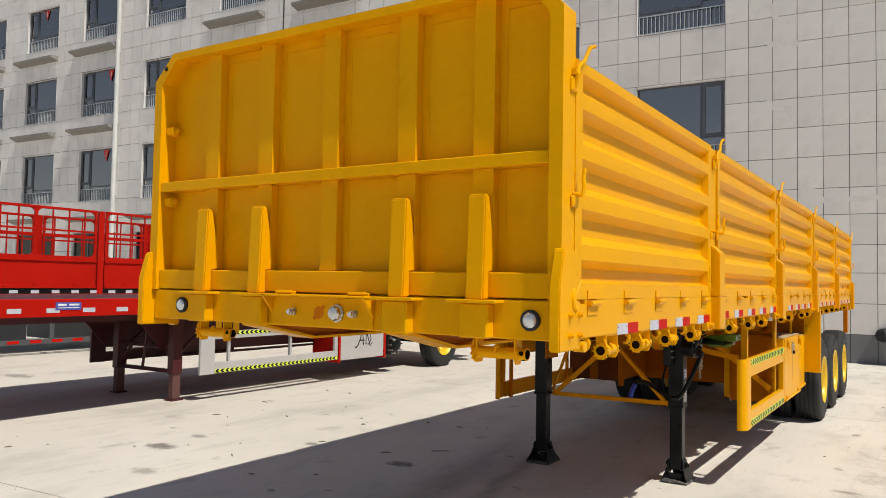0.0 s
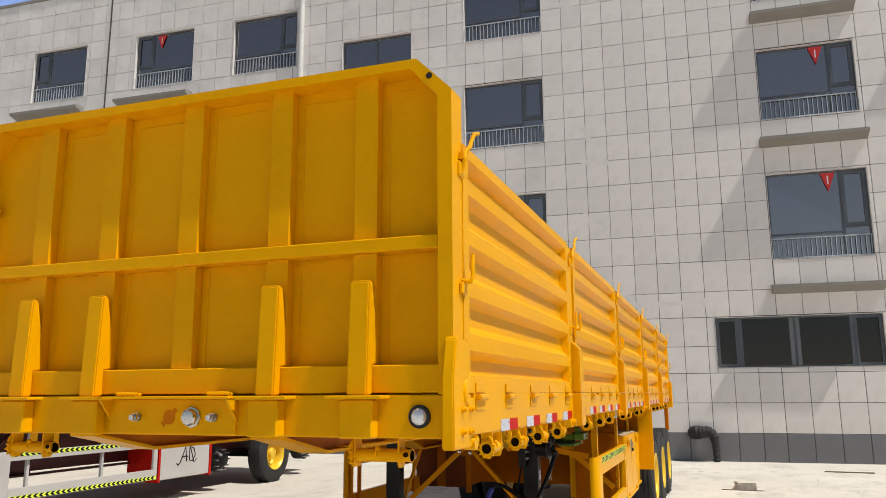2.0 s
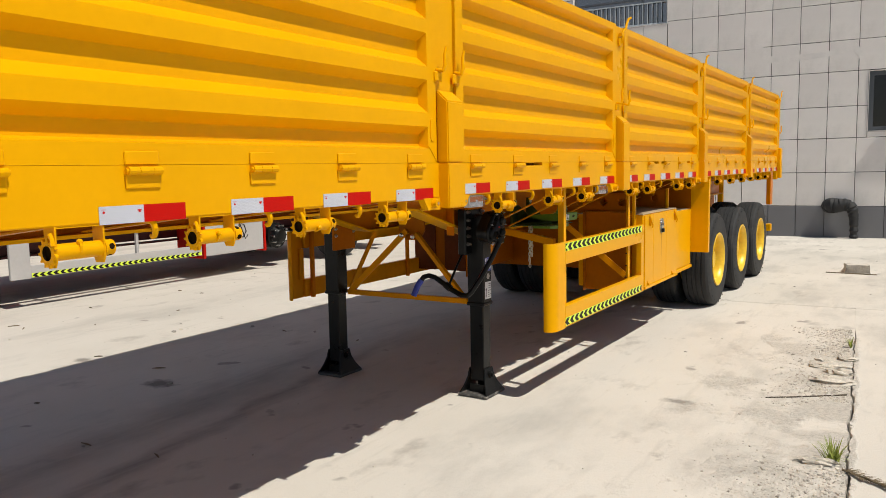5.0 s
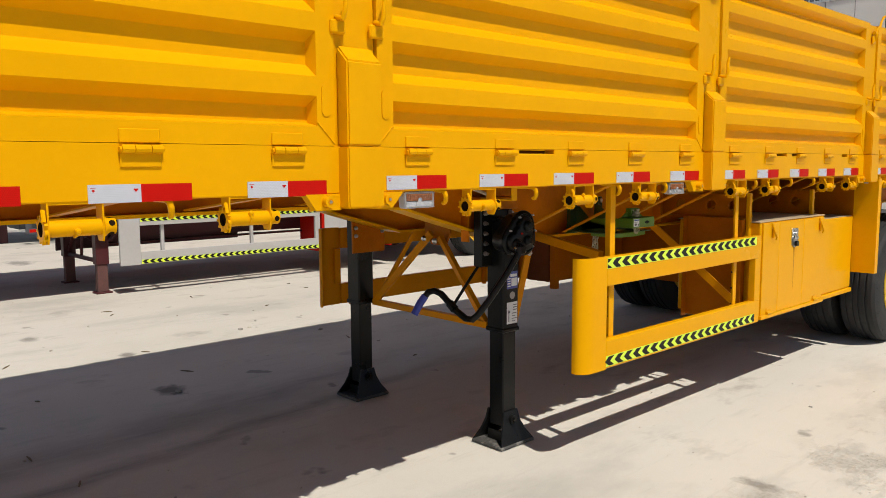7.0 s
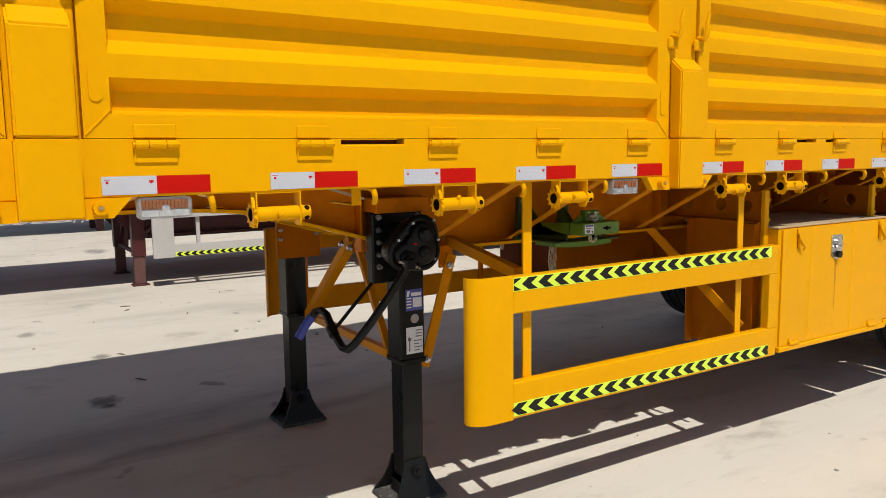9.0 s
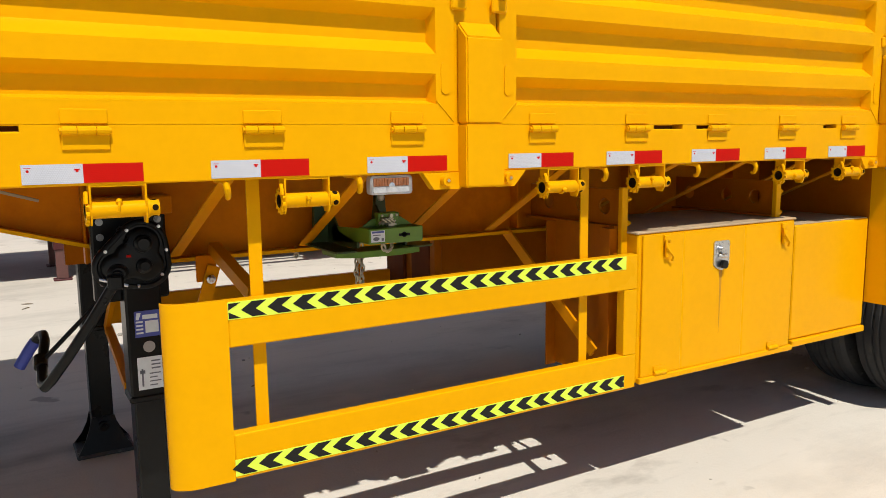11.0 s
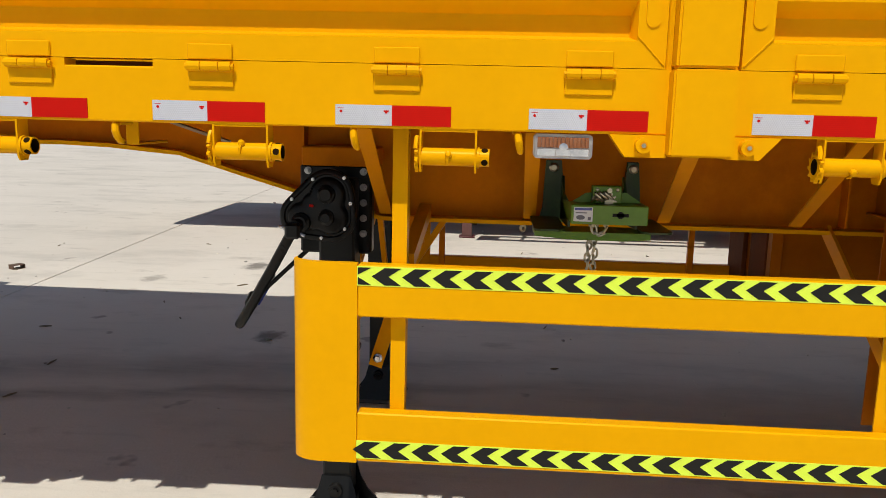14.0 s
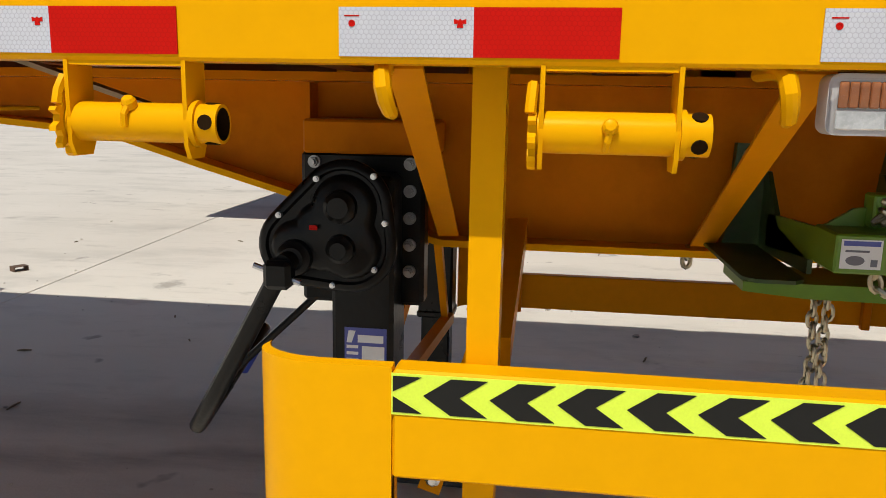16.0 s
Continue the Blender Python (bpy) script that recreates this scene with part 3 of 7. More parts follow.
# canopies over the windows and pipes
for u in CANOPIED + (-26.8, -14.42):
    for z in (4.1, 7.9, 11.35):
        if u in (-22.65, -18.27) and 5 < z < 8 or u in (-26.8, -14.42) and z > 5:
            continue
        bm = B()
        lo, hi = (u - 0.08, u + 2.42) if u > 0 else (u - 0.5, u + 2.35)
        prism(bm, [(-0.37, z - 0.03), (-0.37, z + 0.05), (0.02, z + 0.1), (0.02, z - 0.15)], "x", lo, hi)
        part("canopy", bm, SLAB, building, "thin concrete sunshade slab", m=WALL, smooth=0)
for u, top in ((-28.4, 14.9), (-11.9, 14.6)):
    bm = B()
    rod(bm, (u, -0.09, 0.1), (u, -0.09, top), 0.095, 14)
    rod(bm, (u, -0.09, top), (u, -0.09, top + 0.12), 0.13, 14)
    rod(bm, (u, -0.09, top + 0.06), (u, 0.05, top + 0.06), 0.06, 12)
    for z in range(2, 15, 3):
        box(bm, u - 0.1, u + 0.1, -0.1, 0.02, z, z + 0.05)
    part("drainpipe", bm, PIPE_WHITE, building, "white plastic rainwater pipe", m=WALL)
for path in (((-2.5, 4.1), (-2.2, 4.03), (-2.0, 3.8), (-1.4, 3.79), (-0.83, 3.82), (-0.35, 3.95), (-0.2, 3.75), (0.0, 3.48)), ((-3.4, 8.9), (-3.1, 8.75), (-3.0, 8.4), (-2.7, 8.3)), ((-3.3, 7.9), (-2.9, 7.7), (-2.5, 7.75)),
             ((-3.9, 12.6), (-3.5, 12.55), (-3.3, 12.35)), ((-3.2, 6.6), (-3.15, 6.2), (-2.7, 6.1), (-2.6, 5.9))):
    bm = B()
    tube(bm, [(u, 0, z) for u, z in path], 0.06, 10, radii=[0.055 + 0.04 * ((3 * k) % 4) / 3 for k in range(len(path))])
    for v in bm.verts:
        v.co.y = v.co.y * 0.012 - 0.001
    part("sealant_smear", bm, PALE_SMEAR, building, "thin pale smear on the wall", m=WALL)
bm = B()
box(bm, -19.44, -19.38, -0.012, 0.0, 0.6, ROOF)
part("expansion_joint", bm, JOINT, building, "dark vertical expansion joint", m=WALL, smooth=0)

# clear sky far behind the building
bm = B()
n = 24
lo, hi = [], []
for k in range(n + 1):
    a = radians(35 + 115 * k / n)
    lo.append(bm.verts.new((900 * math.cos(a), 900 * math.sin(a), -20)))
    hi.append(bm.verts.new((900 * math.cos(a), 900 * math.sin(a), 900)))
for k in range(n):
    bm.faces.new((lo[k], lo[k + 1], hi[k + 1], hi[k]))
m = bpy.data.materials.new("clear_sky")
m.use_nodes = True
n_, l_ = m.node_tree.nodes, m.node_tree.links
em, gen, sep_, tone = n_.new("ShaderNodeEmission"), n_.new("ShaderNodeTexCoord"), n_.new("ShaderNodeSeparateXYZ"), n_.new("ShaderNodeMix")
tone.data_type = "RGBA"
tone.inputs["A"].default_value, tone.inputs["B"].default_value = (0.42, 0.55, 0.86, 1), (0.12, 0.26, 0.78, 1)
l_.new(gen.outputs["Generated"], sep_.inputs[0]), l_.new(sep_.outputs["Z"], tone.inputs["Factor"])
l_.new(tone.outputs["Result"], em.inputs[0]), l_.new(em.outputs[0], n_["Material Output"].inputs[0])
tagged(part("backdrop", bm, m, None, smooth=0), "clear blue sky beyond the building", "sky", kind="structure")


# ---- yellow drop-side semi-trailer ----
XR, XL = -1.19, -3.68            # outer faces of the two sides
XC = (XR + XL) / 2
FRONT, REAR = 2.77, 14.88
POSTS = (5.18, 7.60, 10.02, 12.44)
trailer = thing("semi_trailer", (XC, 8.7, 0), "yellow steel drop-side semi-trailer with corrugated side boards", "trailer")


def side_board(y0, y1, out):
    """A hinged side board between y0 and y1: a framed sheet with five pressed-in troughs. out is +1 for the face towards +x."""
    bm = B()
    z0, z1, deep, thick = 1.564, 2.535, 0.044, 0.056
    rim = 0.07
    def P(d, y, z):
        x = (XR - d) if out > 0 else (XL + d)
        return bm.verts.new((x, y, z))
    def quad(a):
        bm.faces.new([P(*p) for p in a])
    troughs = [(1.628, 1.725), (1.787, 1.932), (1.991, 2.137), (2.196, 2.342), (2.40, 2.49)]
    a, b = y0 + rim, y1 - rim
    quad([(0, y0, z0), (0, a, z0), (0, a, z1), (0, y0, z1)])
    quad([(0, b, z0), (0, y1, z0), (0, y1, z1), (0, b, z1)])
    low = z0
    for t0, t1 in troughs + [(z1, z1)]:
        quad([(0, a, low), (0, b, low), (0, b, t0), (0, a, t0)])
        low = t1
    upper, e = 0.034, 0.012
    for t0, t1 in troughs:
        lower = 0.012 if t0 < 1.7 else 0.04
        o = [(0, a, t0), (0, b, t0), (0, b, t1), (0, a, t1)]
        i = [(deep, a + e, t0 + lower), (deep, b - e, t0 + lower), (deep, b - e, t1 - upper), (deep, a + e, t1 - upper)]
        quad(i)
        for k in range(4):
            quad([o[k], o[(k + 1) % 4], i[(k + 1) % 4], i[k]])
    quad([(thick, y0, z0), (thick, y1, z0), (thick, y1, z1), (thick, y0, z1)])
    for p, q in (((y0, z0), (y1, z0)), ((y1, z0), (y1, z1)), ((y1, z1), (y0, z1)), ((y0, z1), (y0, z0))):
        quad([(0, *p), (0, *q), (thick, *q), (thick, *p)])
    bmesh.ops.remove_doubles(bm, verts=bm.verts, dist=1e-5)
    return bm


def weld_line(bm, pts, r=0.0035):
    tube(bm, pts, r, 5)


BAYS = [(2.875, 5.09), (5.27, 7.51), (7.69, 9.93), (10.11, 12.35), (12.53, 14.765)]
HINGES = [[3.065, 3.511, 3.984, 4.436, 4.905], [5.45 + 0.47 * i for i in range(5)], [7.872 + 0.455 * i for i in range(5)],
          [10.32 + 0.464 * i for i in range(5)], [12.75 + 0.464 * i for i in range(5)]]

hinge_bm = B()                   # local: x outwards, y along, z up, pin at the origin
rod(hinge_bm, (0.013, -0.056, 0), (0.013, -0.022, 0), 0.0125, 10)
rod(hinge_bm, (0.013, -0.020, 0), (0.013, 0.024, 0), 0.0125, 10)
rod(hinge_bm, (0.013, 0.026, 0), (0.013, 0.056, 0), 0.0125, 10)
rod(hinge_bm, (0.013, -0.062, 0), (0.013, 0.062, 0), 0.007, 8)
hinge_mesh = mesh_of(hinge_bm, "hinge")
leaf_bm = box(B(), 0.001, 0.006, -0.058, 0.058, -0.05, -0.004, 0.002)
leaf_low = mesh_of(leaf_bm, "hinge_leaf")
leaf_bm = box(B(), 0.0005, 0.0065, -0.058, 0.056, 0.017, 0.056, 0.0025)
leaf_high = mesh_of(leaf_bm, "upper_leaf")

for side in (1, -1):
    X = XR if side > 0 else XL
    flip = Matrix() if side > 0 else Matrix.Rotation(math.pi, 4, "Z")
    for bay, (y0, y1) in enumerate(BAYS):
        board = part("side_board", side_board(y0, y1, side), YELLOW, trailer, "yellow corrugated steel drop side", smooth=0)
        for y in HINGES[bay]:
            for mesh_ in (hinge_mesh, leaf_low, leaf_high):
                put(mesh_.name.split(".")[0], mesh_, YELLOW, board, Matrix.Translation((X, y, 1.547)) @ flip)
        if side > 0:
            # mitre welds at the lower corners and pressed pads on the frame
            bm = B()
            weld_line(bm, [(X + 0.001, y0 + 0.004, 1.572), (X + 0.001, y0 + 0.07, 1.64)], 0.0028)
            part("weld_seam", bm, YELLOW, board)
            bm = B()
            weld_line(bm, [(X + 0.001, y1 - 0.004, 1.572), (X + 0.001, y1 - 0.07, 1.64)], 0.0028)
            part("weld_seam", bm, YELLOW, board)
            for y in (y0 + 0.035, y1 - 0.035):
                bm = B()
                n = 10
                pts = [(y + 0.017 * math.cos(t), 1.712 + 0.035 + 0.017 * math.sin(t)) for t in [math.pi * k / n for k in range(n + 1)]]
                pts += [(y + 0.017 * math.cos(t), 1.712 - 0.035 + 0.017 * math.sin(t)) for t in [math.pi + math.pi * k / n for k in range(n + 1)]]
                prism(bm, pts, "x", X - 0.001, X + 0.0035)
                part("wear_pad", bm, YELLOW, board)
    # edge rail under the boards, notched where the boards leave gaps
    bm = B()
    a, b = (X - 0.055, X) if side > 0 else (X, X + 0.055)
    box(bm, a, b, FRONT + 0.02, REAR, 1.405, 1.545, 0.004)
    gaps = [(2.9, 2.985), (6.01, 6.24), (8.42, 8.58), (8.66, 8.80), (9.5, 9.6), (11.2, 11.3), (13.4, 13.52)]
    low = FRONT + 0.02
    for g0, g1 in (gaps if side > 0 else []) + [(REAR, REAR)]:
        box(bm, a, b, low, g0, 1.541, 1.5625)
        low = g1
    part("edge_rail", bm, YELLOW, trailer)
    # posts and the pocket covers over them
    for y in POSTS:
        bm = B()
        a, b = (X - 0.055, X - 0.012) if side > 0 else (X + 0.012, X + 0.055)
        box(bm, a, b, y - 0.086, y + 0.086, 1.365, 2.53, 0.003)
        post = part("post", bm, YELLOW, trailer)
        bm = B()
        s = side
        y0, y1 = y - 0.074, y + 0.07
        v = lambda d: X + s * d
        prism(bm, [(v(-0.01), 1.355), (v(0.055), 1.355), (v(0.055), 1.562), (v(-0.01), 1.562)], "y", y0 - 0.004, y1 + 0.004)
        bmesh.ops.recalc_face_normals(bm, faces=bm.faces)
        bmesh.ops.bevel(bm, geom=bm.edges[:], offset=0.005, segments=2, affect="EDGES")
        part("pocket_foot", bm, YELLOW, post)
        bm = B()
        prism(bm, [(v(-0.01), 1.564), (v(0.052), 1.564), (v(0.052), 1.842), (v(-0.01), 1.898)], "y", y0, y1)
        bmesh.ops.recalc_face_normals(bm, faces=bm.faces)
        bmesh.ops.bevel(bm, geom=bm.edges[:], offset=0.006, segments=2, affect="EDGES")
        part("pocket_cover", bm, YELLOW, post)
        # lug plates with bolt bosses at the foot
        bm = B()
        prism(bm, [(y0 - 0.14, 1.405), (y0 + 0.0, 1.405), (y0 + 0.0, 1.35), (y0 - 0.1, 1.35)], "x", v(-0.03), v(0.004))
        part("lug_plate", bm, YELLOW, post)
        bm = B()
        prism(bm, [(y1 + 0.13, 1.405), (y1, 1.405), (y1, 1.35), (y1 + 0.08, 1.35)], "x", v(-0.03), v(0.004))
        part("lug_plate", bm, YELLOW, post)
        for yy in (y0 - 0.06, y1 + 0.046):
            bm = B()
            rod(bm, (v(0.0), yy, 1.38), (v(0.03), yy, 1.38), 0.019, 18)
            # darker disc, the recess's shade given as colour
            rod(bm, (v(0.0301), yy, 1.38), (v(0.031), yy, 1.38), 0.0105, 12, 1)
            rod(bm, (v(0.031), yy, 1.38), (v(0.033), yy, 1.38), 0.0058, 6, 2)
            part("bolt_boss", bm, [YELLOW, HALF_SHADE_YELLOW, CHAIN], post)

# latch hooks on the posts: mid-height pairs and top ones
def latch(y, z, lean=1.0, thick=0.0095):
    bm = B()
    x = XR + 0.018
    tube(bm, [(x - 0.02, y, z), (x + 0.016, y, z - 0.008), (x + 0.024, y + 0.006 * lean, z + 0.02), (x + 0.018, y + 0.012 * lean, z + 0.06), (x + 0.02, y + 0.022 * lean, z + 0.1)], thick, 8,
         radii=[thick, thick, thick, thick * 0.95, thick * 0.75])
    box(bm, XR - 0.005, XR + 0.012, y - 0.03, y + 0.03, z - 0.055, z - 0.008, 0.006)
    return bm


def top_latch(y):
    bm = B()
    x = XR + 0.006
    pts = [(x, y, 2.41), (x + 0.012, y, 2.46), (x + 0.006, y + 0.02, 2.495), (x + 0.018, y + 0.05, 2.525), (x + 0.008, y + 0.095, 2.56), (x + 0.014, y + 0.12, 2.6), (x + 0.02, y + 0.155, 2.612)]
    tube(bm, pts, 0.009, 8, radii=[0.008, 0.01, 0.008, 0.01, 0.0085, 0.0095, 0.0085])
    rod(bm, (x, y - 0.02, 2.47), (x, y + 0.03, 2.47), 0.014, 10)
    box(bm, XR - 0.01, XR + 0.008, y - 0.03, y + 0.03, 2.39, 2.45, 0.006)
    return bm


for y in (2.86, *POSTS, 14.78):
    part("latch_handle", top_latch(y + (0.0 if y > 3 else -0.01)), YELLOW, trailer, "bent rod latch")
    for dy in ((-0.075, 0.085) if 3 < y < 14 else (0.0,)):
        part("latch_hook", latch(y + dy, 1.985), YELLOW, trailer, "bent hook latch")

# corner pockets at the front
for side in (1, -1):
    X = XR if side > 0 else XL
    v = lambda d: X + side * d
    bm = B()
    prism(bm, [(2.70, 1.365), (2.905, 1.365), (2.905, 1.56), (2.868, 1.56), (2.868, 1.755), (2.75, 1.765), (2.738, 1.755), (2.70, 1.62)], "x", v(-0.03), v(0.016))
    bmesh.ops.recalc_face_normals(bm, faces=bm.faces)
    bmesh.ops.bevel(bm, geom=bm.edges[:], offset=0.005, segments=2, affect="EDGES")
    cp = part("corner_pocket", bm, YELLOW, trailer, "yellow steel corner pocket plate")
    for y, z in ((2.795, 1.425), (2.795, 1.505), (2.885, 1.425), (2.885, 1.505)):
        bm = B()
        rod(bm, (v(0.01), y, z), (v(0.024), y, z), 0.014, 6)
        rod(bm, (v(0.024), y, z), (v(0.036), y, z), 0.008, 8)
        part("bolt", bm, YELLOW, cp)
    bm = B()
    tube(bm, [(v(0.012), 2.838, 1.605), (v(0.014), 2.824, 1.587), (v(0.015), 2.82, 1.562), (v(0.014), 2.828, 1.537), (v(0.014), 2.85, 1.525), (v(0.012), 2.868, 1.532)], 0.012, 8)
    part("hook", bm, YELLOW, cp)
    bm = B()
    ringed(bm, (v(-0.02), 2.93, 1.375), (side, 0, 0), [(0, 0.022), (0.046, 0.022), (0.046, 0.012)], 18)
    # brown core stands for the shade down the boss
    rod(bm, (v(0.0), 2.93, 1.375), (v(0.018), 2.93, 1.375), 0.0125, 14, 1)
    part("bolt_boss", bm, [YELLOW, SHADE_BROWN], cp)
    # upright column of the front board, seen from the side
    bm = B()
    box(bm, min(v(-0.055), v(-0.004)), max(v(-0.055), v(-0.004)), 2.8765, 2.8775, 1.56, 2.70)
    part("front_column", bm, YELLOW, trailer)

# rear corner post and closing tail board
bm = B()
box(bm, XR - 0.06, XR + 0.008, 14.77, 14.86, 1.3, 2.50, 0.006)
part("rear_post", bm, YELLOW, trailer)
bm = B()
box(bm, XL, XL + 0.06, 14.77, 14.86, 1.3, 2.50, 0.006)
part("rear_post", bm, YELLOW, trailer)
bm = B()
box(bm, XL + 0.06, XR - 0.06, 14.79, 14.84, 1.57, 2.5, 0.006)
box(bm, XL, XR, 14.74, 14.86, 1.28, 1.56, 0.006)
part("tail_board", bm, YELLOW, trailer)
bm = B()
box(bm, XR - 0.02, XR + 0.05, 14.76, 14.9, 1.3, 1.75, 0.01)
part("corner_pocket", bm, YELLOW, trailer)

# front board
TOP, YB = 2.865, 2.855
front = part("front_board", prism(B(), [(XL + 0.02, 1.56), (XR - 0.02, 1.56), (XR - 0.02, 2.70), (XR - 0.15, 2.85), (XL + 0.15, 2.85), (XL + 0.02, 2.70)], "y", YB, YB + 0.02), YELLOW, trailer,
             "yellow sheet steel front board with upright ribs")
bm = B()
outer = [(XR - 0.004, 1.56), (XR - 0.004, 2.72), (XR - 0.15, TOP), (XL + 0.15, TOP), (XL + 0.004, 2.72), (XL + 0.004, 1.56)]
inner = [(XR - 0.062, 1.56), (XR - 0.062, 2.70), (XR - 0.175, 2.825), (XL + 0.175, 2.825), (XL + 0.062, 2.70), (XL + 0.062, 1.56)]
rows = [[bm.verts.new((p[0], y, p[1])) for p in ring] for ring, y in ((outer, 2.755), (outer, YB + 0.02), (inner, YB - 0.001), (inner, 2.755))]
for a, b in zip(rows, rows[1:] + rows[:1]):
    for k in range(5):
        bm.faces.new((a[k], a[k + 1], b[k + 1], b[k]))
bmesh.ops.recalc_face_normals(bm, faces=bm.faces)
part("rim_frame", bm, YELLOW, front)
for x in (-1.27, -3.61):
    bm = B()
    s = 1 if x > XC else -1
    rod(bm, (XC + s * 1.15, 2.752, 2.785), (XC + s * 1.15, 2.7555, 2.785), 0.013, 14)
    part("drain_hole", bm, HOLE, front)
for x in (-3.245, -2.85, -2.42, -1.97, -1.575):
    bm = B()
    box(bm, x - 0.05, x + 0.05, 2.805, YB - 0.001, 1.67, 2.829, 0.002)
    part("rib", bm, YELLOW, front)
    bm = B()
    weld_line(bm, [(x + 0.085, YB - 0.001, 1.68), (x + 0.085, YB - 0.001, 2.78), (x + 0.33, YB - 0.001, 2.78)], 0.0025)
    part("seam", bm, YELLOW, front)
bm = B()
box(bm, XL + 0.065, XR - 0.065, 2.765, YB - 0.0012, 2.1, 2.153, 0.004)
part("cross_bar", bm, YELLOW, front)
for z in (2.42, 2.02):
    bm = B()
    box(bm, XL + 0.062, XL + 0.12, 2.79, 2.84, z, z + 0.05, 0.008)
    rod(bm, (XL + 0.12, 2.815, z + 0.025), (XL + 0.14, 2.815, z + 0.025), 0.012, 8)
    part("lock_stub", bm, YELLOW, front)
bm = B()
box(bm, XL + 0.062, XR - 0.062, 2.775, YB - 0.001, 1.565, 1.668, 0.004)
part("bottom_rail", bm, YELLOW, front)

# front beam of the bed
beam = part("front_beam", box(B(), XL + 0.03, XR - 0.03, 2.775, 2.9, 1.40, 1.558, 0.005), YELLOW, trailer)
for x in (-3.23, -2.832, -1.96, -1.564):
    bm = B()
    prism(bm, [(2.774, 1.556), (2.774, 1.668), (2.838, 1.675), (2.772, 1.98), (2.755, 1.992), (2.738, 1.985), (2.722, 1.556)], "x", x - 0.042, x + 0.042)
    bmesh.ops.recalc_face_normals(bm, faces=bm.faces)
    bmesh.ops.bevel(bm, geom=bm.edges[:], offset=0.006, segments=2, affect="EDGES")
    st = part("stake", bm, YELLOW, trailer, "tapered yellow steel stake in its pocket")
    bm = B()
    box(bm, x - 0.115, x + 0.115, 2.69, 2.774, 1.542, 1.556, 0.003)
    box(bm, x - 0.068, x + 0.068, 2.715, 2.774, 1.40, 1.541, 0.006)
    part("stake_pocket", bm, YELLOW, st)
for x in (-3.41, -1.33):
    lamp = part("front_lamp", ringed(B(), (x, 2.776, 1.479), (0, -1, 0), [(0, 0.042), (0.013, 0.042), (0.017, 0.039), (0.017, 0.031), (0.011, 0.031)], 28), RUBBER, trailer, "round clear position lamp in a black rubber ring")
    part("lens", ringed(B(), (x, 2.764, 1.479), (0, -1, 0), [(0, 0.031), (0.006, 0.03), (0.013, 0.023), (0.016, 0.01)], 24), LENS, lamp)
# coupling plate between the middle stakes
bm = B()
box(bm, -2.73, -2.11, 2.760, 2.774, 1.405, 1.545, 0.003)
box(bm, -2.74, -2.10, 2.69, 2.774, 1.5455, 1.556, 0.003)
for x in (-2.735, -2.115):
    prism(bm, [(2.774, 1.545), (2.692, 1.545), (2.774, 1.45)], "x", x, x + 0.01)
cpl = part("coupling_plate", bm, YELLOW, trailer)
for x in (-2.58, -2.205):
    bm = B()
    ringed(bm, (x, 2.76, 1.472), (0, -1, 0), [(0, 0.018), (0.012, 0.018), (0.012, 0.011), (0.022, 0.011), (0.022, 0.016), (0.032, 0.016), (0.032, 0.01), (0.04, 0.013), (0.046, 0.012), (0.046, 0.006)], 10)
    part("air_coupling", bm, STEEL, cpl)
bm = B()
ringed(bm, (-2.31, 2.76, 1.472), (0, -1, 0), [(0, 0.042), (0.012, 0.042), (0.013, 0.035), (0.03, 0.034), (0.036, 0.03), (0.038, 0.02)], 8)
part("electric_socket", bm, STEEL, cpl)
bm = B()
rod(bm, (-2.425, 2.7605, 1.472), (-2.425, 2.759, 1.472), 0.03, 18)
box(bm, -2.47, -2.38, 2.7585, 2.7605, 1.462, 1.482, m=Matrix.Translation((-2.425, 0, 1.472)) @ Matrix.Rotation(radians(-45), 4, "Y") @ Matrix.Translation((2.425, 0, -1.472)))
part("cut_out", bm, SHADE_OCHRE, cpl)
for x in (-2.62, -2.17):
    bm = B()
    box(bm, x - 0.05, x + 0.05, 2.725, 2.76, 1.556, 1.57, 0.003)
    rod(bm, (x - 0.05, 2.728, 1.565), (x + 0.05, 2.728, 1.565), 0.009, 8)
    part("flap_hinge", bm, YELLOW, cpl)

# deck
part("deck", box(B(), XL + 0.06, XR - 0.06, 2.905, 14.74, 1.548, 1.56), DEEP_SHADE_RED, trailer, smooth=0)

# reflective tape on the edge rail
tape_w = mesh_of(box(B(), 0, 0.0015, -0.145, -0.003, -0.025, 0.025), "tape", 0)
tape_r = mesh_of(box(B(), 0, 0.0015, -0.003, 0.145, -0.025, 0.025), "tape", 0)
mark_meshes = []
mark_bm = ringed(B(), (0.0016, -0.131, 0.0085), (1, 0, 0), [(0, 0.0036), (0.0005, 0.0036), (0.0005, 0.0022), (0, 0.0022)], 14)
box(mark_bm, 0.0016, 0.0021, -0.139, -0.123, 0.0155, 0.0168)
mark_meshes.append(mesh_of(mark_bm, "mark", 0))
lobes = [(0.0, 0.0062), (0.0025, 0.004), (0.0085, 0.0058), (0.0085, -0.001), (0.0035, -0.0005), (0.0045, -0.006), (-0.0045, -0.006), (-0.0035, -0.0005), (-0.0085, -0.001), (-0.0085, 0.0058), (-0.0025, 0.004)]
mark_meshes.append(mesh_of(prism(B(), [(-0.017 + p * 0.75, 0.009 + q * 0.75) for p, q in lobes], "x", 0.0016, 0.0021), "mark", 0))
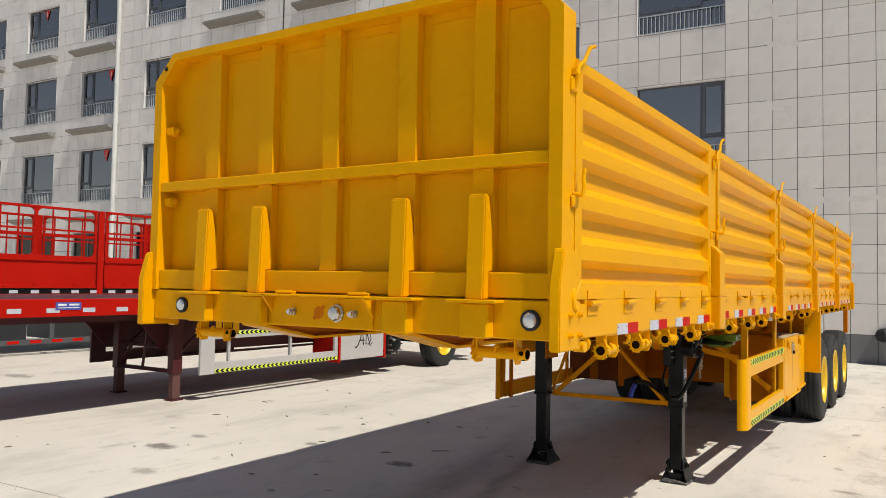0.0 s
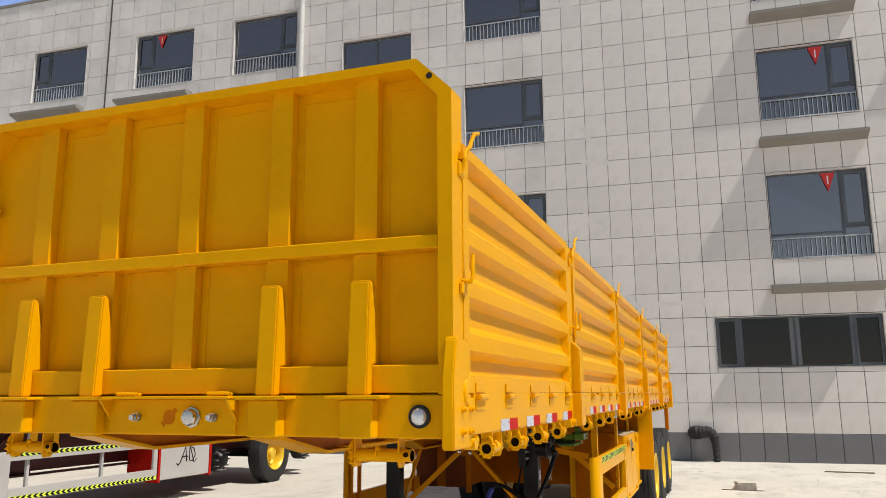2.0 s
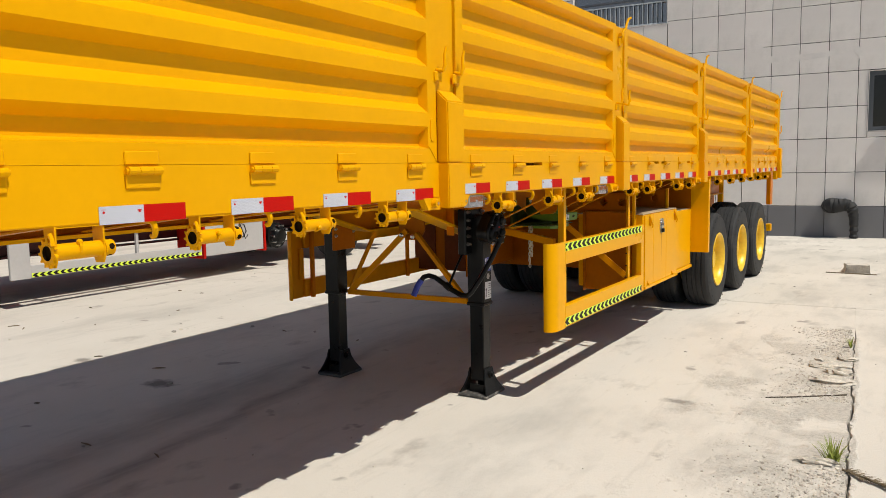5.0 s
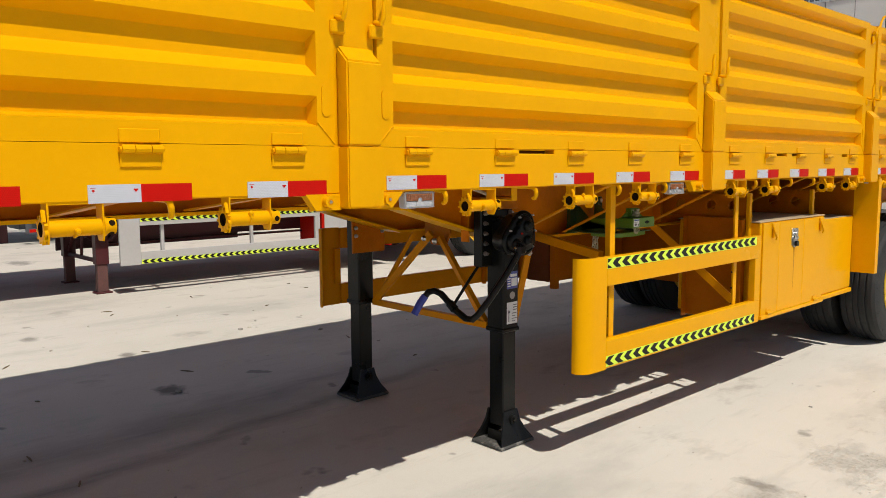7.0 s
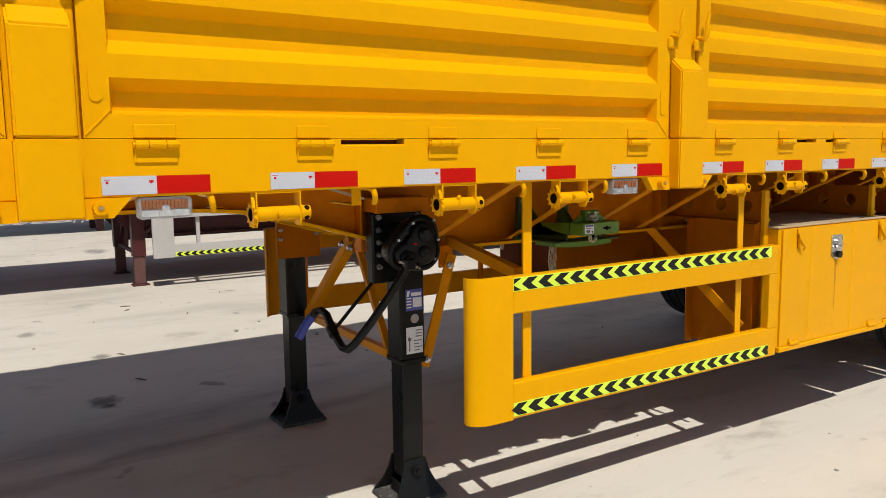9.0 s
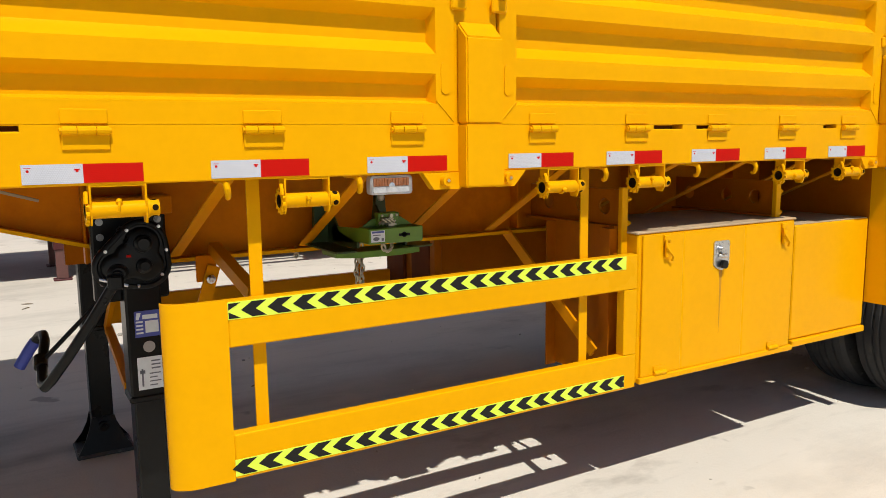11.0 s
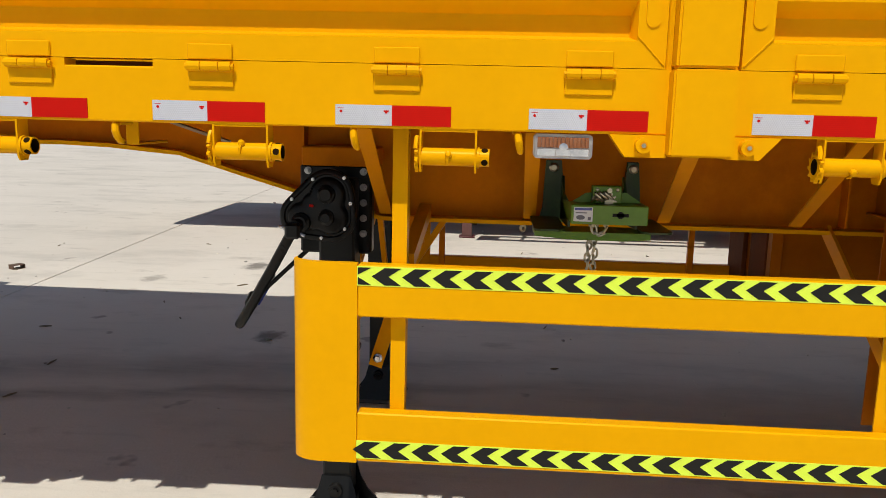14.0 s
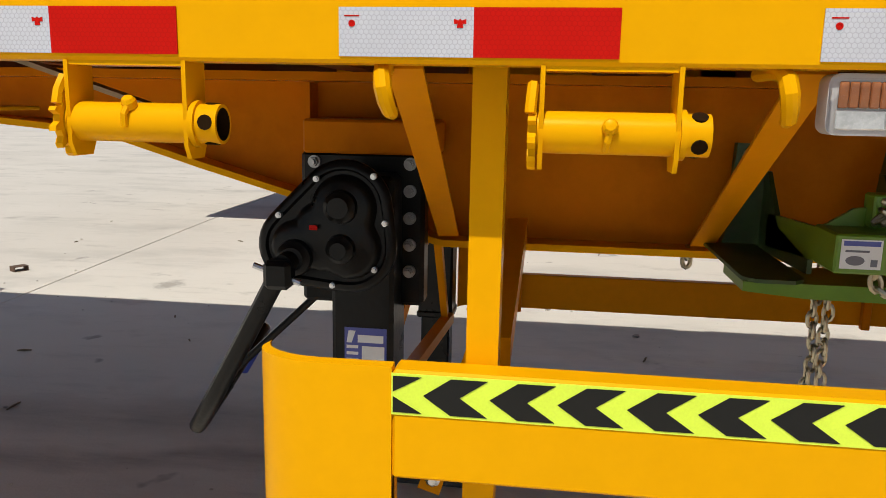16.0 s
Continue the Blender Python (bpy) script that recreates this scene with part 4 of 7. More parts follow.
for bay, ys in enumerate(HINGES):
    for k, y in enumerate(ys):
        if bay == 0 and k == 0:
            continue
        m = Matrix.Translation((XR + 0.0005, y + {(1, 2): -0.009, (1, 3): -0.009, (1, 4): 0.003, (2, 1): -0.004}.get((bay, k), 0.0), 1.437 if bay else 1.426))
        t = put("reflective_tape", tape_w, TAPE_WHITE, trailer, m, "white and red reflective tape")
        put("red_half", tape_r, TAPE_RED, t, m)
        for mk in mark_meshes:
            put("print_mark", mk, TAPE_RED, t, m)

# lashing winches and rope hooks under the edge rail
def winch_parts():
    b1, b2, b3 = B(), B(), B()
    # bracket: an inverted U of strap with two cheek plates
    box(b1, -0.05, -0.004, -0.0665, 0.0665, 0.063, 0.069)
    for y in (-0.072, 0.067):
        prism(b1, [(-0.05, 0.069), (-0.002, 0.069), (-0.002, -0.024), (-0.01, -0.039), (-0.042, -0.039), (-0.05, -0.024)], "y", y, y + 0.005)
    ringed(b2, (-0.024, -0.068, 0), (0, 1, 0), [(-0.0055, 0.0195), (-0.015, 0.02), (-0.015, 0.0235), (-0.004, 0.0235), (-0.004, 0.0225), (0.172, 0.0225), (0.172, 0.0185), (0.09, 0.018)], 24)
    # bore faces take the near-black colour in place of real shade
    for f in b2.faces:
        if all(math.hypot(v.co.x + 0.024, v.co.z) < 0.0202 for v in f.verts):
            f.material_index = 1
    rod(b2, (-0.024, 0.0725, 0), (-0.024, 0.079, 0), 0.0265, 24)
    for a in (0.2, 1.77, 3.34, 4.91):
        c = Vector((-0.024 + 0.0227 * math.cos(a), 0.092, 0.0227 * math.sin(a)))
        d = Vector((math.cos(a), 0, math.sin(a)))
        rod(b2, c - d * 0.002, c + d * 0.0004, 0.0085, 12, 1)
    tube(b2, [(-0.0005, -0.002, -0.002), (0.0005, -0.001, 0.012), (-0.006, 0.001, 0.022)], 0.004, 6)
    ringed(b2, (-0.012, 0.001, 0.019), (0.5, 0, 0.86), [(0, 0.0085), (0.008, 0.0085), (0.012, 0.006), (0.013, 0.002)], 10)
    # toothed wheel
    n = 11
    pts = []
    for k in range(n):
        for f, r in ((0, 0.031), (0.45, 0.031), (0.55, 0.0405), (0.8, 0.0385)):
            t = 2 * math.pi * (k + f) / n
            pts.append((-0.024 + r * math.cos(t), r * math.sin(t)))
    inner = [(-0.024 + 0.0245 * math.cos(2 * math.pi * k / len(pts)), 0.0245 * math.sin(2 * math.pi * k / len(pts))) for k in range(len(pts))]
    rows = [[b3.verts.new((p, y, q)) for p, q in loop] for loop, y in ((pts, -0.083), (pts, -0.0745), (inner, -0.0745), (inner, -0.083))]
    for a, b in zip(rows, rows[1:] + rows[:1]):
        for k in range(len(pts)):
            b3.faces.new((a[k], a[(k + 1) % len(pts)], b[(k + 1) % len(pts)], b[k]))
    tube(b3, [(-0.012, -0.079, 0.05), (-0.002, -0.08, 0.036), (0.002, -0.081, 0.02)], 0.006, 6)
    return mesh_of(b1, "bracket"), mesh_of(b2, "drum"), mesh_of(b3, "ratchet_wheel")


bracket_mesh, drum_mesh, ratchet_mesh = winch_parts()
WINCHES = (3.31, 3.78, 4.26, 4.77, 5.80, 6.46, 6.99, 7.975, 8.42, 9.31, 9.75, 10.4, 10.95, 11.6, 12.25, 12.85, 13.4, 13.95)
for i, y in enumerate(WINCHES):
    turn = Matrix.Translation((-0.024, 0, 0)) @ Matrix.Rotation(radians((37 * i) % 90), 4, "Y") @ Matrix.Translation((0.024, 0, 0))
    m = Matrix.Translation((XR, y, 1.337))
    wch = put("winch", bracket_mesh, YELLOW, trailer, m, "yellow ratchet lashing winch")
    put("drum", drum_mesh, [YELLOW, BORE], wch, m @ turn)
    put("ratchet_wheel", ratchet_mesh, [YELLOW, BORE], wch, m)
    if y < 6.6:
        put("winch", bracket_mesh, YELLOW, trailer, Matrix.Translation((XL + 0.055, y, 1.333)))
hook_down_bm = B()
tube(hook_down_bm, [(-0.11, -0.008, 0.046), (-0.04, -0.006, 0.047), (-0.012, -0.004, 0.045), (0.004, -0.001, 0.036), (0.009, 0.001, 0.02), (0.005, 0.004, 0.003), (-0.006, 0.007, -0.01), (-0.018, 0.008, -0.013), (-0.026, 0.009, -0.008)], 0.01, 10,
     radii=[0.0095, 0.0105, 0.011, 0.0118, 0.0118, 0.0112, 0.01, 0.0085, 0.006])
hook_down_mesh = mesh_of(hook_down_bm, "rope_hook")
for y in (3.05, 3.55, 4.02, 4.52, 5.0, 5.60, 6.13, 6.75, 7.165, 8.185, 8.69, 9.05, 10.2, 10.7, 11.3, 11.9, 12.6, 13.1, 13.7, 14.2):
    put("rope_hook", hook_down_mesh, YELLOW, trailer, Matrix.Translation((XR - 0.016, y, 1.364)) @ Matrix.Scale(0.84, 4), "yellow steel rope hook")

# side marker lamps
for y in (5.455, 7.262, 10.15, 12.4):
    m = Matrix.Translation((XR - 0.012, y + 0.014, 1.372))
    ml = part("marker_lamp", prism(B(), rounded(-0.073, 0.073, -0.031, 0.03, 0.011), "x", -0.03, 0), WHITE, trailer, "clear and amber side marker lamp", m=m)
    bm = B()
    for k in range(13):
        box(bm, 0.0005, 0.004, -0.0635 + 0.0098 * k, -0.0635 + 0.0098 * k + 0.0092, -0.004, 0.022, 0.0012)
    part("amber_lens", bm, AMBER, ml, m=m)
    part("reflector", box(B(), 0.0005, 0.003, -0.0645, 0.0645, -0.025, -0.006, 0.001), LENS, ml, m=m)
    bm = B()
    box(bm, 0.003, 0.0055, -0.018, 0.02, -0.024, -0.007, 0.001)
    ringed(bm, (0.003, 0.001, -0.003), (1, 0, 0), [(0, 0.011), (0.002, 0.011), (0.0035, 0.006)], 14)
    part("bulb_holder", bm, LENS, ml, m=m)
    bm = B()
    rows = [[bm.verts.new((h, p, q)) for p, q in rounded(-0.0725 + i, 0.0725 - i, -0.0305 + i, 0.0295 - i, 0.0105 - i * 0.6)] for h, i in ((0.0005, 0.0), (0.0085, 0.0005), (0.0105, 0.0025), (0.0105, 0.0045), (0.008, 0.005))]
    for p, q in zip(rows, rows[1:]):
        for k in range(len(p)):
            bm.faces.new((p[k], p[(k + 1) % len(p)], q[(k + 1) % len(p)], q[k]))
    bm.faces.new(rows[-1])
    part("cover", bm, CLEAR, ml, m=m)

# ---- frame underneath ----
for x in (-1.985, -2.895):
    bm = B()
    web = [(2.88, 1.403), (2.88, 1.388), (3.185, 1.323), (5.6, 1.323), (5.6, 1.317), (5.85, 1.315), (6.12, 1.255), (6.72, 1.085), (14.5, 1.085), (14.5, 1.403)]
    prism(bm, web, "x", x - 0.008, x + 0.008)
    mb = part("main_beam", bm, SHADE_OCHRE, trailer, "yellow steel main beam, coloured ochre for shade", smooth=0)
    part("upper_flange", box(B(), x - 0.07, x + 0.07, 2.905, 14.6, 1.4035, 1.4215), SHADE_OCHRE, mb, smooth=0)
    low = [(2.79, 1.4025), (3.18, 1.322), (5.58, 1.322), (5.75, 1.316), (6.0, 1.295), (6.2, 1.235), (6.72, 1.088), (9.0, 1.088), (14.5, 1.088)]
    bm = B()
    rows = [[bm.verts.new((xx, ya, za)) for xx, za in ((x - 0.07, z_ - 0.014), (x + 0.07, z_ - 0.014), (x + 0.07, z_), (x - 0.07, z_))] for ya, z_ in low]
    for p, q in zip(rows, rows[1:]):
        for k in range(4):
            bm.faces.new((p[k], p[(k + 1) % 4], q[(k + 1) % 4], q[k]))
    bm.faces.new(rows[0])
    bm.faces.new(rows[-1])
    part("lower_flange", bm, YELLOW, mb, smooth=0)
# cross members and outriggers with slanting braces
cross_bm = B()
box(cross_bm, XL + 0.06, XR - 0.06, -0.03, 0.03, 1.4225, 1.5475)
cross_mesh = mesh_of(cross_bm, "cross_member", 0)
y = 3.2
while y < 14.4:
    put("cross_member", cross_mesh, DEEP_SHADE_RED, trailer, Matrix.Translation((0, y, 0)))
    y += 0.56
def brace(p, q, w=0.05, t=0.006, name="brace", mat=HALF_SHADE_YELLOW):
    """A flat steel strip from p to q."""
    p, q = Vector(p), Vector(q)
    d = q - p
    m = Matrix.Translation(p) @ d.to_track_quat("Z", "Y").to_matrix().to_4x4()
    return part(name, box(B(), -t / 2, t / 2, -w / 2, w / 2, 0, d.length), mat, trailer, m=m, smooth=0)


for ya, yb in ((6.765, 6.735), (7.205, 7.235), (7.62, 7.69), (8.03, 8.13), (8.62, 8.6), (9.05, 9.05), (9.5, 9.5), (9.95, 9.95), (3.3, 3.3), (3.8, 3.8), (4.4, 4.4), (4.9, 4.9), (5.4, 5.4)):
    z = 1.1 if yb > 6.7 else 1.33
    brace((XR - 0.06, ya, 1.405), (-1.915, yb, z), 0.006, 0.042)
# stiffeners on the web
for y in (6.44, 8.3, 9.0, 9.8, 10.6):
    part("web_stiffener", box(B(), -1.975, -1.92, y - 0.004, y + 0.004, 1.095, 1.40), SHADE_OCHRE, trailer, smooth=0)
# perforated cross plates above the tool box
def holed(bm, y0, y1, x0, x1, z0, z1, xs, r):
    """A plate across the trailer with round holes cut through it at xs."""
    cuts = [x0] + [(p + q) / 2 for p, q in zip(xs, xs[1:])] + [x1]
    zc = (z0 + z1) / 2
    for c, xa, xb in zip(xs, cuts, cuts[1:]):
        angles = sorted([2 * math.pi * k / 16 for k in range(16)] + [math.atan2(z - zc, x - c) % (2 * math.pi) for x in (xa, xb) for z in (z0, z1)])
        rows = [[], [], [], []]
        for t in angles:
            dx, dz = math.cos(t), math.sin(t)
            k = min([((xb if dx > 0 else xa) - c) / dx if abs(dx) > 1e-6 else 9.0, ((z1 if dz > 0 else z0) - zc) / dz if abs(dz) > 1e-6 else 9.0])
            for row, y, d in zip(rows, (y0, y0, y1, y1), (k, r, r, k)):
                row.append(bm.verts.new((c + d * dx, y, zc + d * dz)))
        for p, q in zip(rows, rows[1:] + rows[:1]):
            for k in range(len(p)):
                j = (k + 1) % len(p)
                bm.faces.new((p[k], p[j], q[j], q[k]))
    return bm


for y0, z0, z1, xs in ((8.414, 1.15, 1.3, (-1.832, -1.609, -1.454)), (9.4, 1.14, 1.3, (-1.878, -1.633, -1.465))):
    bm = holed(B(), y0, y0 + 0.01, -1.97, -1.362, z0, z1, xs, 0.034)
    pl = part("hanger_plate", bm, SHADE_BROWN, trailer, "cross plate with round holes, coloured red-brown for shade", smooth=0)
    part("plate_lip", box(B(), -1.97, -1.362, y0 - 0.03, y0 + 0.01, z0 - 0.008, z0 - 0.0005), SHADE_BROWN, pl, smooth=0)
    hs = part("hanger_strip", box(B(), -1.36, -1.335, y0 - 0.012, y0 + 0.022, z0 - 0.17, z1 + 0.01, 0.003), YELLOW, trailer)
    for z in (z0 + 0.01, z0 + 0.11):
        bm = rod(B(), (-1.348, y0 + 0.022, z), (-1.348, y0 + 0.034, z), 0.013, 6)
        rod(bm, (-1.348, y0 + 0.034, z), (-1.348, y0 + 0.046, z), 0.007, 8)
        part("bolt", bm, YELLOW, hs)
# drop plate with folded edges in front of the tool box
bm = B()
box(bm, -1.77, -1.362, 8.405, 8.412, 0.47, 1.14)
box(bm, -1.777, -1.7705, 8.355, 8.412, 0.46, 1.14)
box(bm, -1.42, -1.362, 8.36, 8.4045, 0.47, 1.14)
part("box_hanger", bm, SHADE_BROWN, trailer, smooth=0)
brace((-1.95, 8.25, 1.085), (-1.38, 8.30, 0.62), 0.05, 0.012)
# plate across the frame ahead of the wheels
part("cross_plate", box(B(), -3.2, -1.87, 9.47, 9.482, 0.5, 1.07, 0.002), SHADE_BROWN, trailer, smooth=0)
# L-shaped strap hanging from the edge rail and a pale slanting strip behind the winch
bm = B()
box(bm, -1.319, -1.313, 6.103, 6.138, 1.342, 1.42, 0.001)
box(bm, -1.504, -1.3195, 6.103, 6.138, 1.342, 1.348, 0.001)
part("hanging_strap", bm, YELLOW, trailer)
brace((-1.6, 6.0, 1.436), (-1.6, 6.29, 1.345), 0.008, 0.03, mat=DUSTED)
# two more winches turned across under the front beam
for x in (-1.575, -3.36):
    m = Matrix.Translation((x, 2.93, 1.325)) @ Matrix.Rotation(-math.pi / 2, 4, "Z") @ Matrix.Diagonal((1.25, 1.35, 1.15, 1))
    wch = put("winch", bracket_mesh, YELLOW, trailer, m, "yellow ratchet lashing winch")
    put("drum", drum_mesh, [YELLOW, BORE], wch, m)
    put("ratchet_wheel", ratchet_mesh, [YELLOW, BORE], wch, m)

# ---- landing gear ----
def landing_leg(x, y, gear):
    """A telescoping leg: outer tube, inner tube, swivelling foot and, on the near side, a gearbox with its crank."""
    leg = put("landing_leg", mesh_of(box(B(), x - 0.08, x + 0.043, y - 0.072, y + 0.048, 0.62, 1.23 if gear else 1.29, 0.008), "landing_leg"), BLACK, trailer, label="black steel landing leg")
    part("inner_tube", box(B(), x - 0.07, x + 0.034, y - 0.062, y + 0.038, 0.1, 0.63, 0.006), BLACK, leg)
    part("collar", box(B(), x - 0.085, x + 0.048, y - 0.077, y + 0.053, 0.615, 0.64, 0.006), BLACK, leg)
    bm = B()
    c = y - 0.012
    for top, low, out in ((-0.071, -0.112, -1), (0.035, 0.085, 1)):
        ring = []
        for w in (0.0, 0.009 * out):
            ring.append([bm.verts.new((x + top + (low - top) * f + w, c + d, z)) for f, d, z in ((0, -0.052, 0.185), (0, 0.052, 0.185), (0.1, 0.066, 0.13), (0.45, 0.09, 0.075), (1, 0.125, 0.022), (1, -0.125, 0.022), (0.45, -0.09, 0.075), (0.1, -0.066, 0.13))])
        for k in range(8):
            bm.faces.new((ring[0][k], ring[0][(k + 1) % 8], ring[1][(k + 1) % 8], ring[1][k]))
        bm.faces.new(ring[0]), bm.faces.new(ring[1])
    for d in (-0.06, 0.052):
        box(bm, x - 0.07, x + 0.034, c + d, c + d + 0.008, 0.022, 0.075)
    bmesh.ops.recalc_face_normals(bm, faces=bm.faces)
    rod(bm, (x - 0.1, c, 0.14), (x + 0.068, c, 0.14), 0.024, 16)
    rod(bm, (x - 0.11, c, 0.14), (x + 0.08, c, 0.14), 0.013, 6)
    foot = part("foot", bm, BLACK, leg, "black splayed foot")
    part("base_plate", box(B(), x - 0.125, x + 0.1, c - 0.132, c + 0.132, 0.002, 0.0215, 0.006), SCUFFED, foot, "scuffed dusty base plate")
    # mounting bracket to the main beam
    bm = B()
    if gear:
        box(bm, x - 0.15, x - 0.02, y - 0.145, y + 0.115, 1.265, 1.33, 0.005)
    else:
        box(bm, x + 0.0445, x + 0.062, y - 0.125, y + 0.13, 0.95, 1.31, 0.004)
        box(bm, x - 0.06, x + 0.044, y + 0.0495, y + 0.13, 0.96, 1.31, 0.004)
    mount = part("mounting_bracket", bm, SHADE_OCHRE if gear else SHADE_BROWN, leg)
    if not gear:
        for yy, zz in ((y - 0.103, 1.11), (y - 0.103, 1.06), (y + 0.105, 1.08), (y + 0.105, 1.14)):
            part("bolt", ringed(B(), (x + 0.062, yy, zz), (1, 0, 0), [(0, 0.013), (0.009, 0.013), (0.012, 0.008), (0.018, 0.007)], 8), BOLT, mount)
    if gear:
        bm = B()
        box(bm, x - 0.1, x - 0.04, y - 0.155, y + 0.092, 0.965, 1.268, 0.008)
        part("flange", bm, BLACK, leg)
        for yy, zz in [(y + d_, 1.2475 - 0.0527 * k) for k in range(5) for d_ in (0.064, -0.126)]:
            bm = B()
            rod(bm, (x - 0.04, yy, zz), (x - 0.033, yy, zz), 0.0125, 14)
            rod(bm, (x - 0.033, yy, zz), (x - 0.022, yy, zz), 0.0095, 6)
            rod(bm, (x - 0.022, yy, zz), (x - 0.014, yy, zz), 0.0065, 8)
            part("bolt", bm, BOLT, leg)
        x, y = x + 0.03, y + 0.001
        # gearbox: a rounded pressed housing in two steps with round bosses
        def blob(discs, n=56):
            cx = sum(d[0] for d in discs) / len(discs)
            cz = sum(d[1] for d in discs) / len(discs)
            pts = []
            for k in range(n):
                a = 2 * math.pi * k / n
                dx, dz = math.cos(a), math.sin(a)
                best = 0.0
                for px, pz, r in discs:
                    ox, oz = px - cx, pz - cz
                    q = ox * dx + oz * dz
                    h = r * r - (ox * ox + oz * oz - q * q)
                    if h > 0:
                        best = max(best, q + math.sqrt(h))
                pts.append((cx + best * dx, cz + best * dz))
            return pts
        def hulled(discs, n=56):
            cx = sum(d[0] for d in discs) / len(discs)
            cz = sum(d[1] for d in discs) / len(discs)
            pts = []
            for k in range(n):
                dx, dz = math.cos(2 * math.pi * k / n), math.sin(2 * math.pi * k / n)
                reach = []
                for j in range(120):
                    ex, ez = math.cos(2 * math.pi * j / 120), math.sin(2 * math.pi * j / 120)
                    if ex * dx + ez * dz > 0.2:
                        reach.append(max((px - cx) * ex + (pz - cz) * ez + r for px, pz, r in discs) / (ex * dx + ez * dz))
                pts.append((cx + min(reach) * dx, cz + min(reach) * dz))
            return pts
        discs = [(y - 0.0215, 1.183, 0.0793), (y - 0.106, 1.113, 0.068), (y - 0.0123, 1.1145, 0.0784)]
        bm = B()
        steps = [(-0.016, 0.012), (-0.006, 0.06), (0.0, 0.09), (0.004, 0.095), (0.004, 0.106), (-0.004, 0.113), (-0.011, 0.113), (-0.015, 0.107), (-0.021, 0.107), (-0.026, 0.124), (-0.034, 0.13)]
        filled = discs + [(y - 0.017, 1.149, 0.07), (y - 0.064, 1.148, 0.066), (y - 0.059, 1.114, 0.066)]
        rings = []
        for grow, h in steps:
            pts = hulled([(a, b, r + grow) for a, b, r in discs]) if grow > -0.02 else blob([(a, b, r + grow) for a, b, r in filled])
            rings.append([bm.verts.new((x + h, p, q)) for p, q in pts])
        for a, b in zip(rings, rings[1:]):
            for k in range(len(a)):
                bm.faces.new((a[k], a[(k + 1) % len(a)], b[(k + 1) % len(a)], b[k]))
        bm.faces.new(rings[-1])
        gb = part("gearbox", bm, BLACK, leg, "black pressed steel gearbox", smooth=50)
        for yy, zz, r in ((y - 0.0215, 1.1875, 0.022), (y - 0.0215, 1.1145, 0.0182), (y - 0.1035, 1.0963, 0.0246)):
            part("boss", ringed(B(), (x + 0.13, yy, zz), (1, 0, 0), [(0, r + 0.008), (0.012, r + 0.006), (0.016, r), (0.022, r - 0.004)], 20), BLACK, gb)
        for dy, zz in ((-0.067, 1.233), (0.033, 1.24), (0.053, 1.16), (0.035, 1.078), (-0.04, 1.047), (-0.135, 1.168), (-0.122, 1.052)):
            yy = y + dy
            bm = B()
            rod(bm, (x + 0.113, yy, zz), (x + 0.122, yy, zz), 0.0055, 10)
            rod(bm, (x + 0.122, yy, zz), (x + 0.127, yy, zz), 0.0042, 6)
            part("screw", bm, STEEL, gb)
        bm = B()
        box(bm, x + 0.136, x + 0.138, y - 0.075, y - 0.061, 1.147, 1.155)
        part("paint_mark", bm, TAPE_RED, gb)
        # crank shaft, joint and the cranked handle that hangs from it
        bm = B()
        rod(bm, (x + 0.13, y - 0.1035, 1.096), (x + 0.17, y - 0.112, 1.09), 0.0185, 16)
        box(bm, x + 0.15, x + 0.19, y - 0.142, y - 0.094, 1.05, 1.1, 0.008)
        rod(bm, (x + 0.17, y - 0.163, 1.088), (x + 0.17, y - 0.081, 1.06), 0.0055, 8, 1)
        crank = part("crank", bm, [BLACK, STEEL], leg, "black crank handle")
        bm = B()
        tube(bm, [(x + 0.17, y - 0.122, 1.07), (x + 0.14, y - 0.19, 0.955), (x + 0.1, y - 0.265, 0.835), (x + 0.065, y - 0.318, 0.755), (x + 0.045, y - 0.336, 0.732), (x + 0.005, y - 0.342, 0.732), (x - 0.069, y - 0.336, 0.76), (x - 0.129, y - 0.327, 0.791),
                  (x - 0.206, y - 0.315, 0.83), (x - 0.255, y - 0.316, 0.841), (x - 0.292, y - 0.327, 0.831), (x - 0.307, y - 0.346, 0.801)], 0.017, 12)
        part("handle", bm, BLACK, crank)
        bm = B()
        tube(bm, [(x - 0.11, y - 0.115, 0.99), (x - 0.105, y - 0.23, 0.88), (x - 0.098, y - 0.343, 0.772)], 0.008, 8)
        rod(bm, (x - 0.118, y - 0.336, 0.792), (x - 0.08, y - 0.338, 0.768), 0.0225, 12)
        part("hanger_link", bm, BLACK, crank)
        part("rubber_sleeve", tube(B(), [(x - 0.304, y - 0.34, 0.81), (x - 0.318, y - 0.365, 0.772), (x - 0.326, y - 0.399, 0.715)], 0.02, 12), BLUE, crank, "blue rubber sleeve on the crank")
        # rating plates on the tube
        x, y = x - 0.03, y - 0.001
        fx = x + 0.0432
        for z0, z1, mat_ in ((0.848, 0.94, LABEL_BLUE), (0.66, 0.776, LABEL_WHITE)):
            lb = part("rating_label", box(B(), fx, fx + 0.001, y - 0.046, y + 0.036, z0, z1), mat_, leg, "printed maker's label", smooth=0)
            bm = B()
            f0, f1 = fx + 0.0011, fx + 0.0016
            if mat_ is LABEL_BLUE:
                box(bm, f0, f1, y - 0.012, y + 0.032, z0 + 0.014, z0 + 0.056)
                for k in range(4):
                    box(bm, f0, f1, y - 0.042, y - 0.019, z0 + 0.012 + 0.013 * k, z0 + 0.018 + 0.013 * k)
